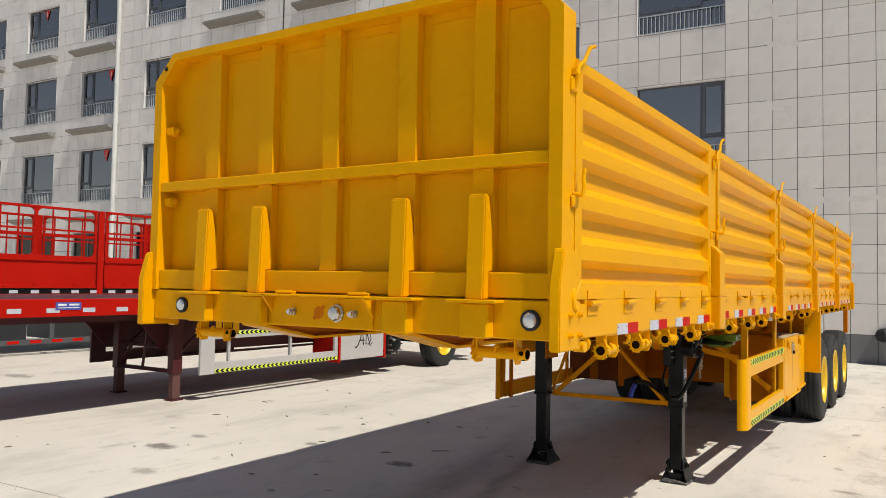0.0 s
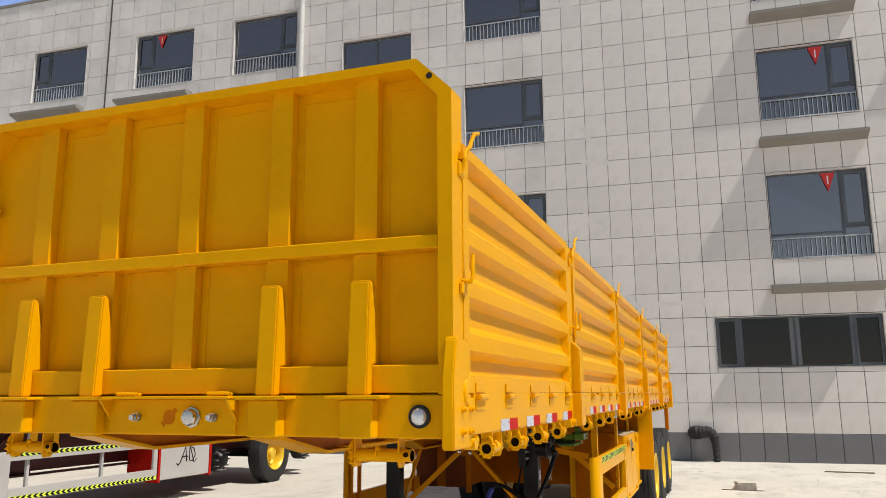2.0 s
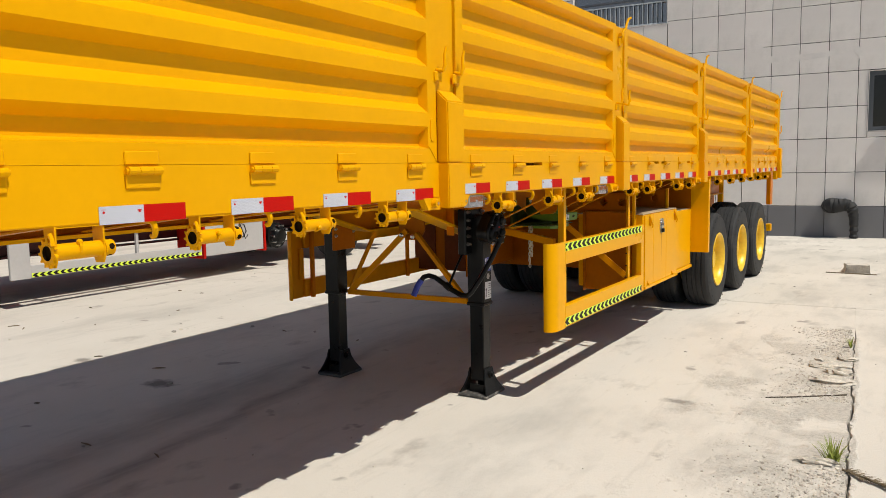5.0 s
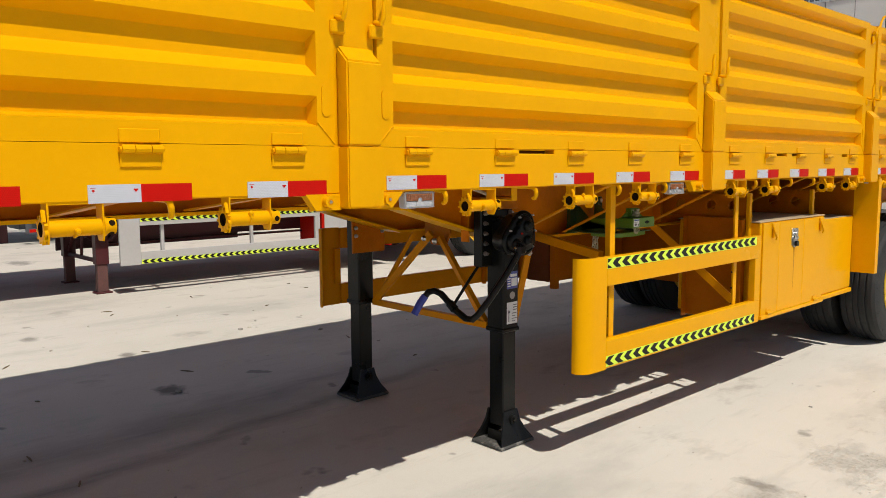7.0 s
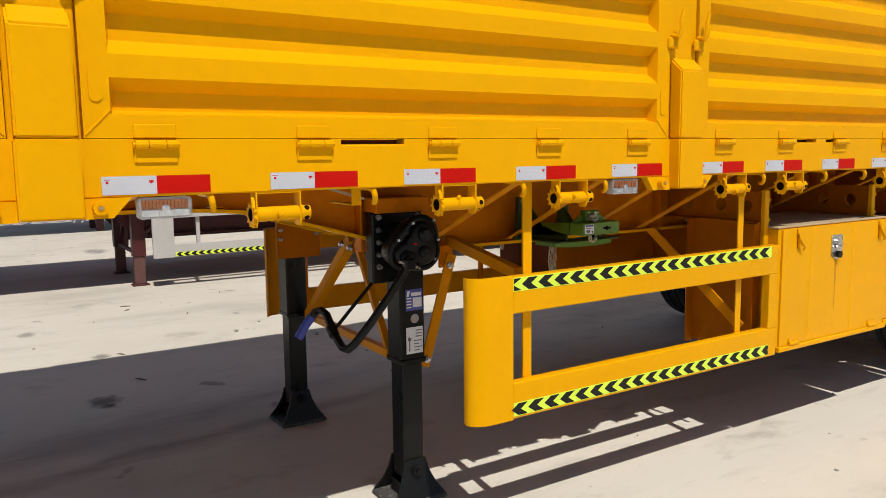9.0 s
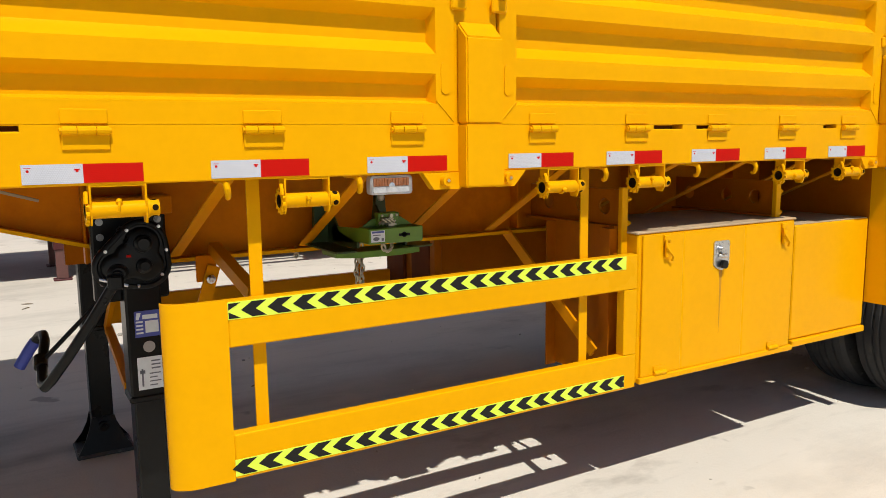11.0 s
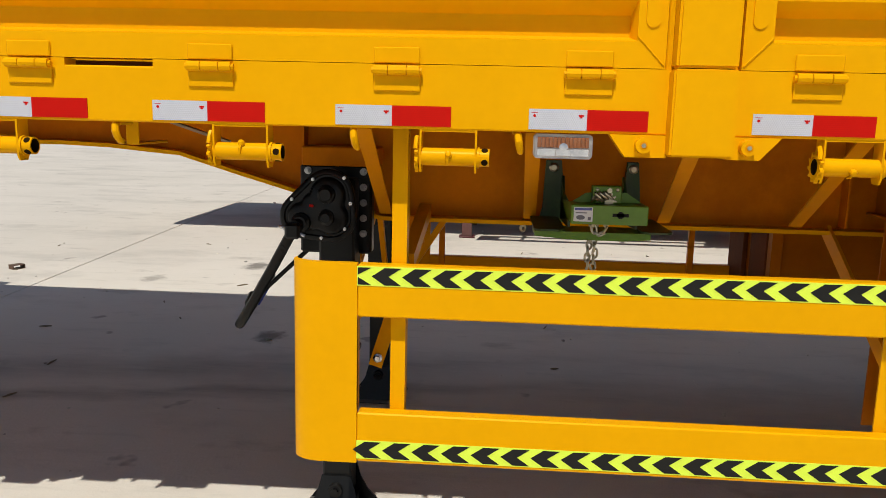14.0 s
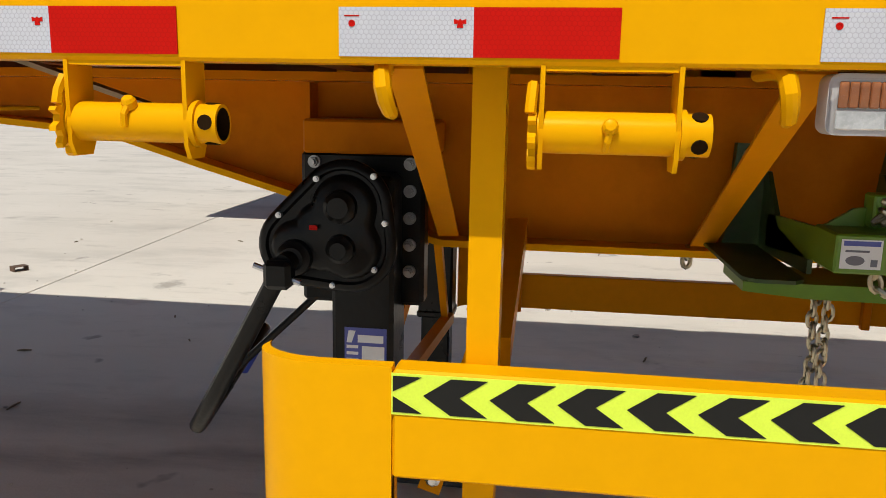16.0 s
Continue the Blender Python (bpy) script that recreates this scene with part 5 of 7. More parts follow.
                # a plain heavy stroke with a bar beside it, where the maker's mark stands
                prism(bm, [(y - 0.042, z0 + 0.062), (y - 0.032, z0 + 0.062), (y - 0.024, z0 + 0.086), (y - 0.038, z0 + 0.086)], "x", f0, f1)
                box(bm, f0, f1, y - 0.02, y + 0.03, z0 + 0.063, z0 + 0.078)
                part("print", bm, LABEL_WHITE, lb, smooth=0)
            else:
                for k in range(3):
                    box(bm, f0, f1, y + 0.0, y + 0.03, z1 - 0.018 - 0.013 * k, z1 - 0.013 - 0.013 * k)
                for k in range(4):
                    box(bm, f0, f1, y - 0.008, y + (0.03 if k % 2 else 0.018), z0 + 0.012 + 0.014 * k, z0 + 0.016 + 0.014 * k)
                box(bm, f0, f1, y - 0.034, y - 0.028, z0 + 0.012, z0 + 0.075)
                box(bm, f0, f1, y - 0.039, y - 0.022, z0 + 0.058, z0 + 0.07)
                part("print", bm, LABEL_GREY, lb, smooth=0)
        part("round_seal", rod(B(), (fx, y - 0.003, 0.812), (fx + 0.001, y - 0.003, 0.812), 0.02, 20), LABEL_GREYISH, leg, "round grey seal sticker", smooth=0)
    return leg


landing_leg(-1.8, 6.604, True)
landing_leg(-3.02, 6.57, False)
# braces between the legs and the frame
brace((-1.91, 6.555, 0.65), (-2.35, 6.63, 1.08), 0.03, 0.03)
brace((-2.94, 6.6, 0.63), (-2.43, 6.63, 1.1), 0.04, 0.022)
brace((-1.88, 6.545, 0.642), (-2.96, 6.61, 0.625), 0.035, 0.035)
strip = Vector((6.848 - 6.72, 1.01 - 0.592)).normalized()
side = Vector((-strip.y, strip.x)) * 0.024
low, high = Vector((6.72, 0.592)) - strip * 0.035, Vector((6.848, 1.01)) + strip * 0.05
part("brace", prism(B(), [low + side, low - side, high - side, high + side], "x", -1.868, -1.858), HALF_SHADE_YELLOW, trailer, smooth=0)
part("brace_lug", box(B(), -1.88, -1.869, 6.8, 6.875, 1.0, 1.1, 0.003), SHADE_OCHRE, trailer)
part("apex_plate", prism(B(), [(-2.52, 1.3), (-2.3, 1.3), (-2.3, 1.1), (-2.34, 1.03), (-2.46, 1.03), (-2.52, 1.1)], "y", 6.66, 6.672), SHADE_BROWN, trailer, smooth=0)
for x, z in ((-2.455, 1.07), (-2.36, 1.06)):
    part("brace_bolt", ringed(B(), (x, 6.6, z), (0, -1, 0), [(0, 0.017), (0.01, 0.017), (0.014, 0.01), (0.02, 0.009)], 8), STEEL, trailer)
brace((-1.9, 6.875, 1.12), (-1.39, 6.87, 1.03), 0.045, 0.04)
for p, q in (((-1.858, 6.72, 0.592), (-1.85, 6.72, 0.592)), ((-1.858, 6.848, 1.01), (-1.85, 6.848, 1.01))):
    part("brace_bolt", ringed(B(), p, (1, 0, 0), [(0, 0.017), (0.01, 0.017), (0.014, 0.01), (0.02, 0.009)], 8), STEEL, trailer)
brace((-3.0, 6.68, 0.64), (-2.95, 6.95, 1.06), 0.03, 0.015)
# ---- side guard rails ----
def side_guard(x, s, y0, y1, z0=0.475, z1=1.045, paint=YELLOW):
    """A guard frame of flat box rails with a rounded leading end; s is the outward sign."""
    g = put("side_guard", None, None, trailer, Matrix.Translation((x, (y0 + y1) / 2, 0.75)), "yellow steel side guard with chevron tape")
    v = lambda d: x + s * d
    # leading end: quarter-round plate
    bm = B()
    n = 8
    pts = [(v(0.0), y0 + 0.20)] + [(v(0.0) - s * 0.055 * (1 - math.cos(a)), y0 + 0.10 - 0.085 * math.sin(a)) for a in [0.5 * math.pi * k / n for k in range(n + 1)]]
    inner = [(p - s * 0.02, q + (0.0 if k == 0 else 0.004)) for k, (p, q) in enumerate(pts)]
    prism(bm, pts + inner[::-1], "z", z0, z1)
    part("nose_plate", bm, paint, g, smooth=40)
    lo, hi = min(v(-0.045), v(0.0)), max(v(-0.045), v(0.0))
    part("upper_rail", box(B(), lo, hi, y0 + 0.2005, y1, z1 - 0.148, z1 - 0.004, 0.004), paint, g)
    part("lower_rail", box(B(), lo, hi, y0 + 0.2005, y1, z0 + 0.004, z0 + 0.148, 0.004), paint, g)
    part("end_rail", box(B(), lo, hi, y1 - 0.07, y1, z0 + 0.1485, z1 - 0.1485, 0.003), paint, g)
    part("nose_upright", box(B(), lo, lo + 0.04, y0 + 0.15, y0 + 0.2, z0 + 0.149, z1 - 0.149, 0.003), paint, g)
    return g


GX = -1.262
guard = side_guard(GX, 1, 6.55, 8.425)
for yc, w, deep in ((6.857, 0.0205, 0.055), (8.178, 0.0195, 0.03)):
    bm = prism(B(), [(GX - 0.047, yc - w), (GX - 0.047, yc + w), (GX - 0.047 - deep, yc + w), (GX - 0.047 - deep, yc + w - 0.006), (GX - 0.053, yc + w - 0.006), (GX - 0.053, yc - w)], "z", 0.5, 1.41)
    up = part("upright", bm, YELLOW, guard, smooth=0)
    for z in (0.62, 0.72, 0.82):
        part("bolt_hole", rod(B(), (GX - 0.075, yc + w - 0.0075, z), (GX - 0.075, yc + w - 0.0055, z), 0.006, 8), HOLE, up)
# chevron tape: lime strip with black arrow heads
arrow_bm = B()
prism(arrow_bm, [(-0.046, 0), (-0.012, 0.0235), (0.033, 0.0235), (-0.001, 0), (0.033, -0.0235), (-0.012, -0.0235)], "x", 0, 0.0008)
arrow_mesh = mesh_of(arrow_bm, "arrow", 0)
for z in (1.011, 0.516):
    tp = part("chevron_tape", box(B(), GX + 0.0005, GX + 0.0016, 6.75, 8.36, z - 0.027, z + 0.027), LIME, guard, "lime tape with black arrow heads", smooth=0)
    first = 6.836 if z > 0.8 else 6.786
    if z < 0.8:
        part("arrow", prism(B(), [(-0.046 + 8.3535, z), (-0.012 + 8.3535, z + 0.0235), (8.3598, z + 0.0235), (8.3598, z + 0.0052), (8.3525, z), (8.3598, z - 0.0052), (8.3598, z - 0.0235), (-0.012 + 8.3535, z - 0.0235)], "x", GX + 0.0018, GX + 0.0026), INK, tp, smooth=0)
    for k in range(19):
        put("arrow", arrow_mesh, INK, tp, Matrix.Translation((GX + 0.0018, first + (0.0818 if z > 0.8 else 0.0825) * k, z)))
tp = next(o for o in guard.children if o.name.startswith("chevron"))
for sgn in (-1, 1):
    part("arrow", prism(B(), [(6.752, sgn * 0.0235 + 1.011), (6.788, sgn * 0.0235 + 1.011), (6.752, sgn * 0.003 + 1.011)], "x", GX + 0.0018, GX + 0.0026), INK, tp, smooth=0)
far = side_guard(XL + 0.1, -1, 6.56, 9.2, 0.515, 1.065, HALF_SHADE_YELLOW)
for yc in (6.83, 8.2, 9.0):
    part("upright", box(B(), XL + 0.15, XL + 0.18, yc - 0.016, yc + 0.016, 0.51, 1.41, 0.003), SHADE_OCHRE, far)

# ---- tool box ----
tb = put("tool_box", mesh_of(box(B(), -1.85, GX - 0.012, 8.435, 9.45, 0.49, 1.118, 0.006), "tool_box"), YELLOW, trailer, label="yellow sheet steel tool box with a chrome lock")
part("box_lid", box(B(), -1.86, GX - 0.01, 8.43, 9.46, 1.1185, 1.128, 0.003), DUSTED, tb, "dust-covered steel lid")
door = part("box_door", prism(B(), [(GX - 0.0118, 8.455), (GX - 0.002, 8.455), (GX, 8.459), (GX, 8.684), (GX - 0.0035, 8.69), (GX, 8.698), (GX, 9.076), (GX - 0.0035, 9.082), (GX, 9.09), (GX, 9.426), (GX - 0.002, 9.43), (GX - 0.0118, 9.43)], "z", 0.515, 1.112), YELLOW, tb, smooth=0)
part("paint_run", prism(B(), [(8.916, 0.935), (8.934, 0.935), (8.931, 0.8), (8.925, 0.64), (8.922, 0.8)], "x", GX + 0.0003, GX + 0.0011), DRIP, door, "faint dull drip below the lock", smooth=0)
part("sill", box(B(), GX - 0.012, GX + 0.012, 8.44, 9.445, 0.488, 0.513, 0.003), YELLOW, tb)
bm = B()
prism(bm, [(8.873, 0.957), (8.885, 0.944), (8.918, 0.929), (8.932, 0.929), (8.962, 0.944), (8.974, 0.957), (8.974, 1.052), (8.966, 1.06), (8.881, 1.06), (8.873, 1.052)], "x", GX + 0.0005, GX + 0.006)
plate = part("lock_plate", bm, STEEL, door, "chrome paddle lock plate")
bm = B()
box(bm, GX + 0.0062, GX + 0.0068, 8.886, 8.961, 0.956, 1.049)
rod(bm, (GX + 0.006, 8.918, 1.02), (GX + 0.022, 8.918, 1.02), 0.017, 14)
box(bm, GX + 0.008, GX + 0.02, 8.9, 8.955, 0.985, 1.003, 0.004)
part("lock_handle", bm, STEEL, plate)
part("lock_cap", rod(B(), (GX + 0.008, 8.928, 0.955), (GX + 0.026, 8.928, 0.955), 0.018, 14), BLACK, plate)
for y in (8.585, 9.35):
    bm = B()
    box(bm, GX + 0.0005, GX + 0.012, y - 0.02, y + 0.02, 1.085, 1.11, 0.003)
    box(bm, GX + 0.001, GX + 0.018, y - 0.014, y + 0.014, 1.015, 1.075, 0.004)
    tube(bm, [(GX + 0.014, y - 0.016, 1.09), (GX + 0.022, y - 0.018, 1.06), (GX + 0.022, y + 0.02, 1.02), (GX + 0.012, y + 0.025, 1.0)], 0.005, 6)
    part("toggle_clasp", bm, YELLOW, door, "yellow painted toggle clasp")
for y in (8.56, 9.3):
    bm = B()
    rod(bm, (GX + 0.008, y - 0.035, 0.522), (GX + 0.008, y + 0.035, 0.522), 0.01, 10)
    box(bm, GX + 0.0005, GX + 0.006, y - 0.035, y + 0.035, 0.5225, 0.55)
    part("hinge", bm, YELLOW, door)
# unseen panel, added so the yellow box throws less bounce on the ground
part("box_floor", box(B(), -1.84, GX - 0.03, 8.445, 9.44, 0.482, 0.4885), DEEP_SHADE_RED, tb, "unseen dark panel added to dull bounced light", smooth=0)
ftb = put("tool_box", mesh_of(box(B(), XL + 0.1, XL + 0.68, 8.45, 9.45, 0.55, 1.12, 0.006), "tool_box"), SHADE_BROWN, trailer, label="back of the far tool box, coloured red-brown for shade")
part("box_strap", box(B(), XL + 0.681, XL + 0.74, 8.43, 8.48, 0.5, 1.3, 0.003), SHADE_BROWN, ftb)
# dull panels added so the front face reflects pale only between them
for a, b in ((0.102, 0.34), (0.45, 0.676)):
    part("front_rib", box(B(), XL + a, XL + b, 8.425, 8.449, 0.552, 1.118, 0.003), DEEP_SHADE_RED, ftb, "dull red-brown panel added over a pale reflection")
# second storage box behind it
wb = put("side_box", mesh_of(box(B(), -1.8, GX - 0.035, 9.49, 10.09, 0.52, 1.085, 0.006), "side_box"), YELLOW, trailer, label="plain yellow steel storage box")
part("sill", box(B(), -1.8, GX - 0.02, 9.49, 10.09, 0.485, 0.518, 0.004), YELLOW, wb)
part("box_top", box(B(), -1.79, GX - 0.04, 9.495, 10.085, 1.0855, 1.09, 0.001), DUSTED, wb, "dust-covered steel top")
# added below this box too, against yellow bounce
part("box_floor", box(B(), -1.79, GX - 0.05, 9.5, 10.08, 0.477, 0.4845), DEEP_SHADE_RED, wb, "unseen dark panel added to dull bounced light", smooth=0)
bm = B()
prism(bm, [(-1.3, 10.1), (-1.125, 10.1), (-1.125, 10.16), (-1.13, 10.16), (-1.13, 10.105), (-1.3, 10.105)], "z", 0.64, 1.38)
mf = part("mud_flap_plate", bm, YELLOW, trailer, smooth=0)
part("inner_plate", box(B(), -2.0, -1.3005, 10.1, 10.105, 0.64, 1.38), SHADE_BROWN, mf, smooth=0)
bm = B()
box(bm, -1.26, -1.2, 14.28, 14.46, 0.92, 1.40, 0.004)
part("rear_guard_arm", bm, SHADE_OCHRE, trailer)
part("rear_bumper", box(B(), XL + 0.1, XR - 0.05, 14.62, 14.72, 0.5, 0.61, 0.008), YELLOW, trailer)
part("bumper_arm", box(B(), -2.03, -1.95, 14.63, 14.7, 0.6, 1.4, 0.004), YELLOW, trailer)

# ---- spare wheel lift, green ----
sx = -1.54
lift = put("wheel_lift", None, None, trailer, Matrix.Translation((sx, 7.4, 1.2)), "green painted spare wheel lift with a chain")
part("carrier", box(B(), sx - 0.06, sx + 0.035, 7.336, 7.558, 1.138, 1.195, 0.003), GREEN, lift)
bm = B()
box(bm, sx + 0.0355, sx + 0.0365, 7.455, 7.502, 1.162, 1.172)
rod(bm, (sx + 0.0355, 7.478, 1.167), (sx + 0.0365, 7.478, 1.167), 0.0105, 12)
part("key_slot", bm, HOLE, lift, smooth=0)
lab = part("label", box(B(), sx + 0.0355, sx + 0.0362, 7.343, 7.398, 1.146, 1.188), LABEL_WHITE, lift, "small white printed label", smooth=0)
part("label_band", box(B(), sx + 0.0363, sx + 0.0366, 7.346, 7.395, 1.179, 1.186), LABEL_BLUE, lab, smooth=0)
bm = B()
box(bm, sx + 0.0363, sx + 0.0367, 7.349, 7.381, 1.17, 1.173)
prism(bm, [(7.363 + 0.013 * math.cos(k * 0.5236), 1.158 + 0.007 * math.sin(k * 0.5236)) for k in range(12)], "x", sx + 0.0363, sx + 0.0367)
box(bm, sx + 0.0363, sx + 0.0367, 7.384, 7.393, 1.15, 1.16)
part("print", bm, LABEL_GREY, lab, smooth=0)
# hangers: tapered plates on the beam, fins running forward and turned-out feet
for y, s_, top, foot_ in ((7.31, 1, 0.026, 0.075), (7.577, -1, 0.018, 0.04)):
    bm = prism(B(), [(y - s_ * top, 1.3), (y + s_ * top, 1.3), (y + s_ * (top + 0.012), 1.2), (y + s_ * foot_, 1.125), (y + s_ * foot_, 1.09), (y - s_ * 0.045, 1.09), (y - s_ * 0.032, 1.14)], "x", -1.93, -1.905)
    hg = part("hanger", bm, SHADE_GREEN, lift, "green tapered hanger plate, darkened for shade")
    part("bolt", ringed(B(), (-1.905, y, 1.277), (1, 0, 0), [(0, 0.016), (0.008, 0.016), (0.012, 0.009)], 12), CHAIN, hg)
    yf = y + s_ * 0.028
    part("fin", prism(B(), [(-1.904, 1.25), (-1.885, 1.25), (-1.79, 1.16), (-1.62, 1.135), (-1.62, 1.112), (-1.904, 1.1)], "y", min(yf, yf + s_ * 0.008), max(yf, yf + s_ * 0.008)), SHADE_GREEN, hg)
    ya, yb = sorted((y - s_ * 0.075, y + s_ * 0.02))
    part("foot_plate", prism(B(), [(-1.9, ya), (-1.6, ya), (-1.585, ya + 0.008), (-1.575, ya + 0.02), (-1.575, yb - 0.02), (-1.585, yb - 0.008), (-1.6, yb), (-1.9, yb)], "z", 1.1035, 1.1095), SHADE_GREEN, hg)
    for zz, xx in ((1.15, -1.83), (1.13, -1.79)):
        part("bolt", ringed(B(), (xx, yf + s_ * 0.008, zz), (0, s_, 0), [(0, 0.009), (0.006, 0.009), (0.009, 0.006)], 8), CHAIN, hg)
bm = B()
prism(bm, [(7.236, 1.103), (7.585, 1.103), (7.585, 1.084), (7.5, 1.078), (7.33, 1.08), (7.236, 1.088)], "x", -1.72, sx - 0.045)
part("cradle", bm, GREEN, lift)
bm = B()
box(bm, sx - 0.06, sx - 0.02, 7.402, 7.487, 1.1955, 1.246, 0.003)
part("drum_housing", bm, GREEN, lift)
for yy in (7.415, 7.474):
    part("bolt", ringed(B(), (sx - 0.02, yy, 1.236), (1, 0, 0), [(0, 0.0055), (0.004, 0.0055), (0.006, 0.003)], 8), CHAIN, lift)
bm = B()
pts = []
for k in range(9):
    for f, r in ((0, 0.014), (0.4, 0.014), (0.55, 0.022), (0.85, 0.022)):
        t = 2 * math.pi * (k + f) / 9
        pts.append((7.45 + r * math.cos(t), 1.206 + r * math.sin(t)))
prism(bm, pts, "x", sx - 0.0195, sx - 0.012)
rod(bm, (sx - 0.0195, 7.45, 1.234), (sx - 0.01, 7.45, 1.234), 0.0075, 10)
part("sprocket", bm, CHAIN, lift)
for pts in ([(7.345, 1.1955), (7.4015, 1.1955), (7.4015, 1.224), (7.385, 1.222)], [(7.4875, 1.1955), (7.552, 1.1955), (7.505, 1.226), (7.4875, 1.226)]):
    part("gusset", prism(B(), pts, "x", sx - 0.052, sx - 0.044), GREEN, lift)
part("web_plate", prism(B(), [(-1.86, 1.175), (sx - 0.061, 1.19), (sx - 0.061, 1.138), (-1.86, 1.115)], "y", 7.338, 7.345), GREEN, lift)
def link(bm, c, along, across, r=0.004, a=0.016, b=0.0085):
    pts = []
    for k in range(10):
        t = 2 * math.pi * k / 10
        pts.append(Vector(c) + Vector(along) * a * math.cos(t) + Vector(across) * b * math.sin(t))
    pts.append(pts[0])
    tube(bm, pts, r, 6)
bm = B()
for k in range(15):
    link(bm, (-1.845, 7.435 + 0.004 * math.sin(k), 1.09 - 0.022 * k), (0, 0, 1), (0, 1, 0) if k % 2 else (1, 0, 0))
part("chain", bm, CHAIN, lift, "zinc plated chain")
bm = B()
for k in range(11):
    link(bm, (-1.835, 7.452 + 0.003 * math.sin(2 * k), 1.085 - 0.022 * k), (0, 0, 1), (1, 0, 0) if k % 2 else (0, 1, 0))
part("chain", bm, CHAIN, lift, "zinc plated chain")
bm = B()
for k in range(6):
    a = math.pi * k / 5
    link(bm, (sx + 0.0, 7.425 + 0.02 * math.cos(a), 1.14 - 0.035 * math.sin(a)), (0, -math.sin(a) * 0.6, -math.cos(a) * 0.8 + 0.1), (1, 0, 0) if k % 2 else (0, 0.7, 0.7))
part("chain", bm, CHAIN, lift, "zinc plated chain")
bm = B()
for k in range(6):
    link(bm, (sx - 0.012 + 0.004 * (k % 2), 7.412 + 0.007 * k, 1.216 + 0.006 * math.sin(3 * k)), (0, 0.8, 0.6 * (-1) ** k), (1, 0, 0) if k % 2 else (0, 0.5, 0.8))
part("chain", bm, CHAIN, lift, "zinc plated chain")
bm = B()
for k in range(2):
    link(bm, (-1.95, 7.215, 1.078 - 0.018 * k), (0, 0, 1), (0, 1, 0) if k % 2 else (1, 0, 0), 0.005, 0.013, 0.008)
part("chain_end", bm, CHAIN, lift)

# ---- running gear ----
TY = 0.505
def wheel_meshes():
    t = B()
    R = TY
    ringed_open = [(-0.14, 0.29), (-0.145, 0.33), (-0.15, 0.42), (-0.135, 0.478), (-0.115, 0.497), (-0.082, 0.502), (-0.078, 0.492), (-0.068, 0.492), (-0.064, 0.504), (-0.03, R), (-0.026, 0.494), (-0.014, 0.494), (-0.01, R),
                   (0.01, R), (0.014, 0.494), (0.026, 0.494), (0.03, R), (0.064, 0.504), (0.068, 0.492), (0.078, 0.492), (0.082, 0.502), (0.115, 0.497), (0.135, 0.478), (0.15, 0.42), (0.145, 0.33), (0.14, 0.29)]
    ringed(t, (0, 0, 0), (1, 0, 0), ringed_open, 56)
    bmesh.ops.delete(t, geom=[f for f in t.faces if len(f.verts) > 4], context="FACES")
    ring0 = [v for v in t.verts if abs(v.co.x + 0.14) < 1e-4]
    ring1 = [v for v in t.verts if abs(v.co.x - 0.14) < 1e-4]
    for a, b in zip(ring0, ring0[1:] + ring0[:1]):
        i, j = ring0.index(a), ring0.index(b)
        t.faces.new((ring0[i], ring0[j], ring1[j], ring1[i]))
    for lug in range(28):
        a = 2 * math.pi * lug / 28
        rod(t, (0.15, 0.455 * math.cos(a), 0.455 * math.sin(a)), (0.149, 0.47 * math.cos(a), 0.47 * math.sin(a)), 0.004, 4)
    r_ = B()
    ringed(r_, (0, 0, 0), (1, 0, 0), [(-0.12, 0.262), (0.12, 0.264), (0.141, 0.289), (0.149, 0.288), (0.149, 0.276), (0.128, 0.256), (0.095, 0.242), (-0.02, 0.236), (-0.055, 0.2), (-0.06, 0.14)], 48)
    h_ = B()
    ringed(h_, (0, 0, 0), (1, 0, 0), [(-0.058, 0.13), (-0.02, 0.128), (0.02, 0.11), (0.08, 0.098), (0.092, 0.09), (0.095, 0.06)], 28)
    for k in range(10):
        a = 2 * math.pi * k / 10
        rod(h_, (-0.056, 0.165 * math.cos(a), 0.165 * math.sin(a)), (-0.02, 0.165 * math.cos(a), 0.165 * math.sin(a)), 0.014, 6)
    return mesh_of(t, "tyre", 25), mesh_of(r_, "rim", 35), mesh_of(h_, "hub", 35)


tyre_mesh, rim_mesh, hub_mesh = wheel_meshes()


def wheel(parent, x, y, s, rim=GOLD):
    m = Matrix.Translation((x, y, TY - 0.004)) @ (Matrix() if s > 0 else Matrix.Rotation(math.pi, 4, "Z"))
    w = put("wheel", None, None, parent, m, "black truck tyre on a gold painted rim")
    put("tyre", tyre_mesh, RUBBER, w, m)
    put("rim", rim_mesh, rim, w, m)
    put("hub", hub_mesh, rim, w, m)


AXLES = (10.74, 12.0, 13.25)
for y in AXLES:
    for x, s in ((XR - 0.11, 1), (XR - 0.45, 1), (XL + 0.11, -1), (XL + 0.45, -1)):
        wheel(trailer, x, y, s)
    part("axle", rod(B(), (XL + 0.3, y, TY), (XR - 0.3, y, TY), 0.075, 18), BLACK, trailer)
    for x in (-1.985, -2.895):
        bm = B()
        for k in range(6):
            prism(bm, [(y - 0.5 + 0.05 * k, 0.70 + 0.0 * k - 0.012 * k), (y, 0.63 - 0.012 * k), (y + 0.5 - 0.05 * k, 0.70 - 0.012 * k), (y + 0.5 - 0.05 * k, 0.711 - 0.012 * k), (y, 0.641 - 0.012 * k), (y - 0.5 + 0.05 * k, 0.711 - 0.012 * k)], "x", x - 0.04, x + 0.04)
        part("leaf_spring", bm, BLACK, trailer, smooth=0)
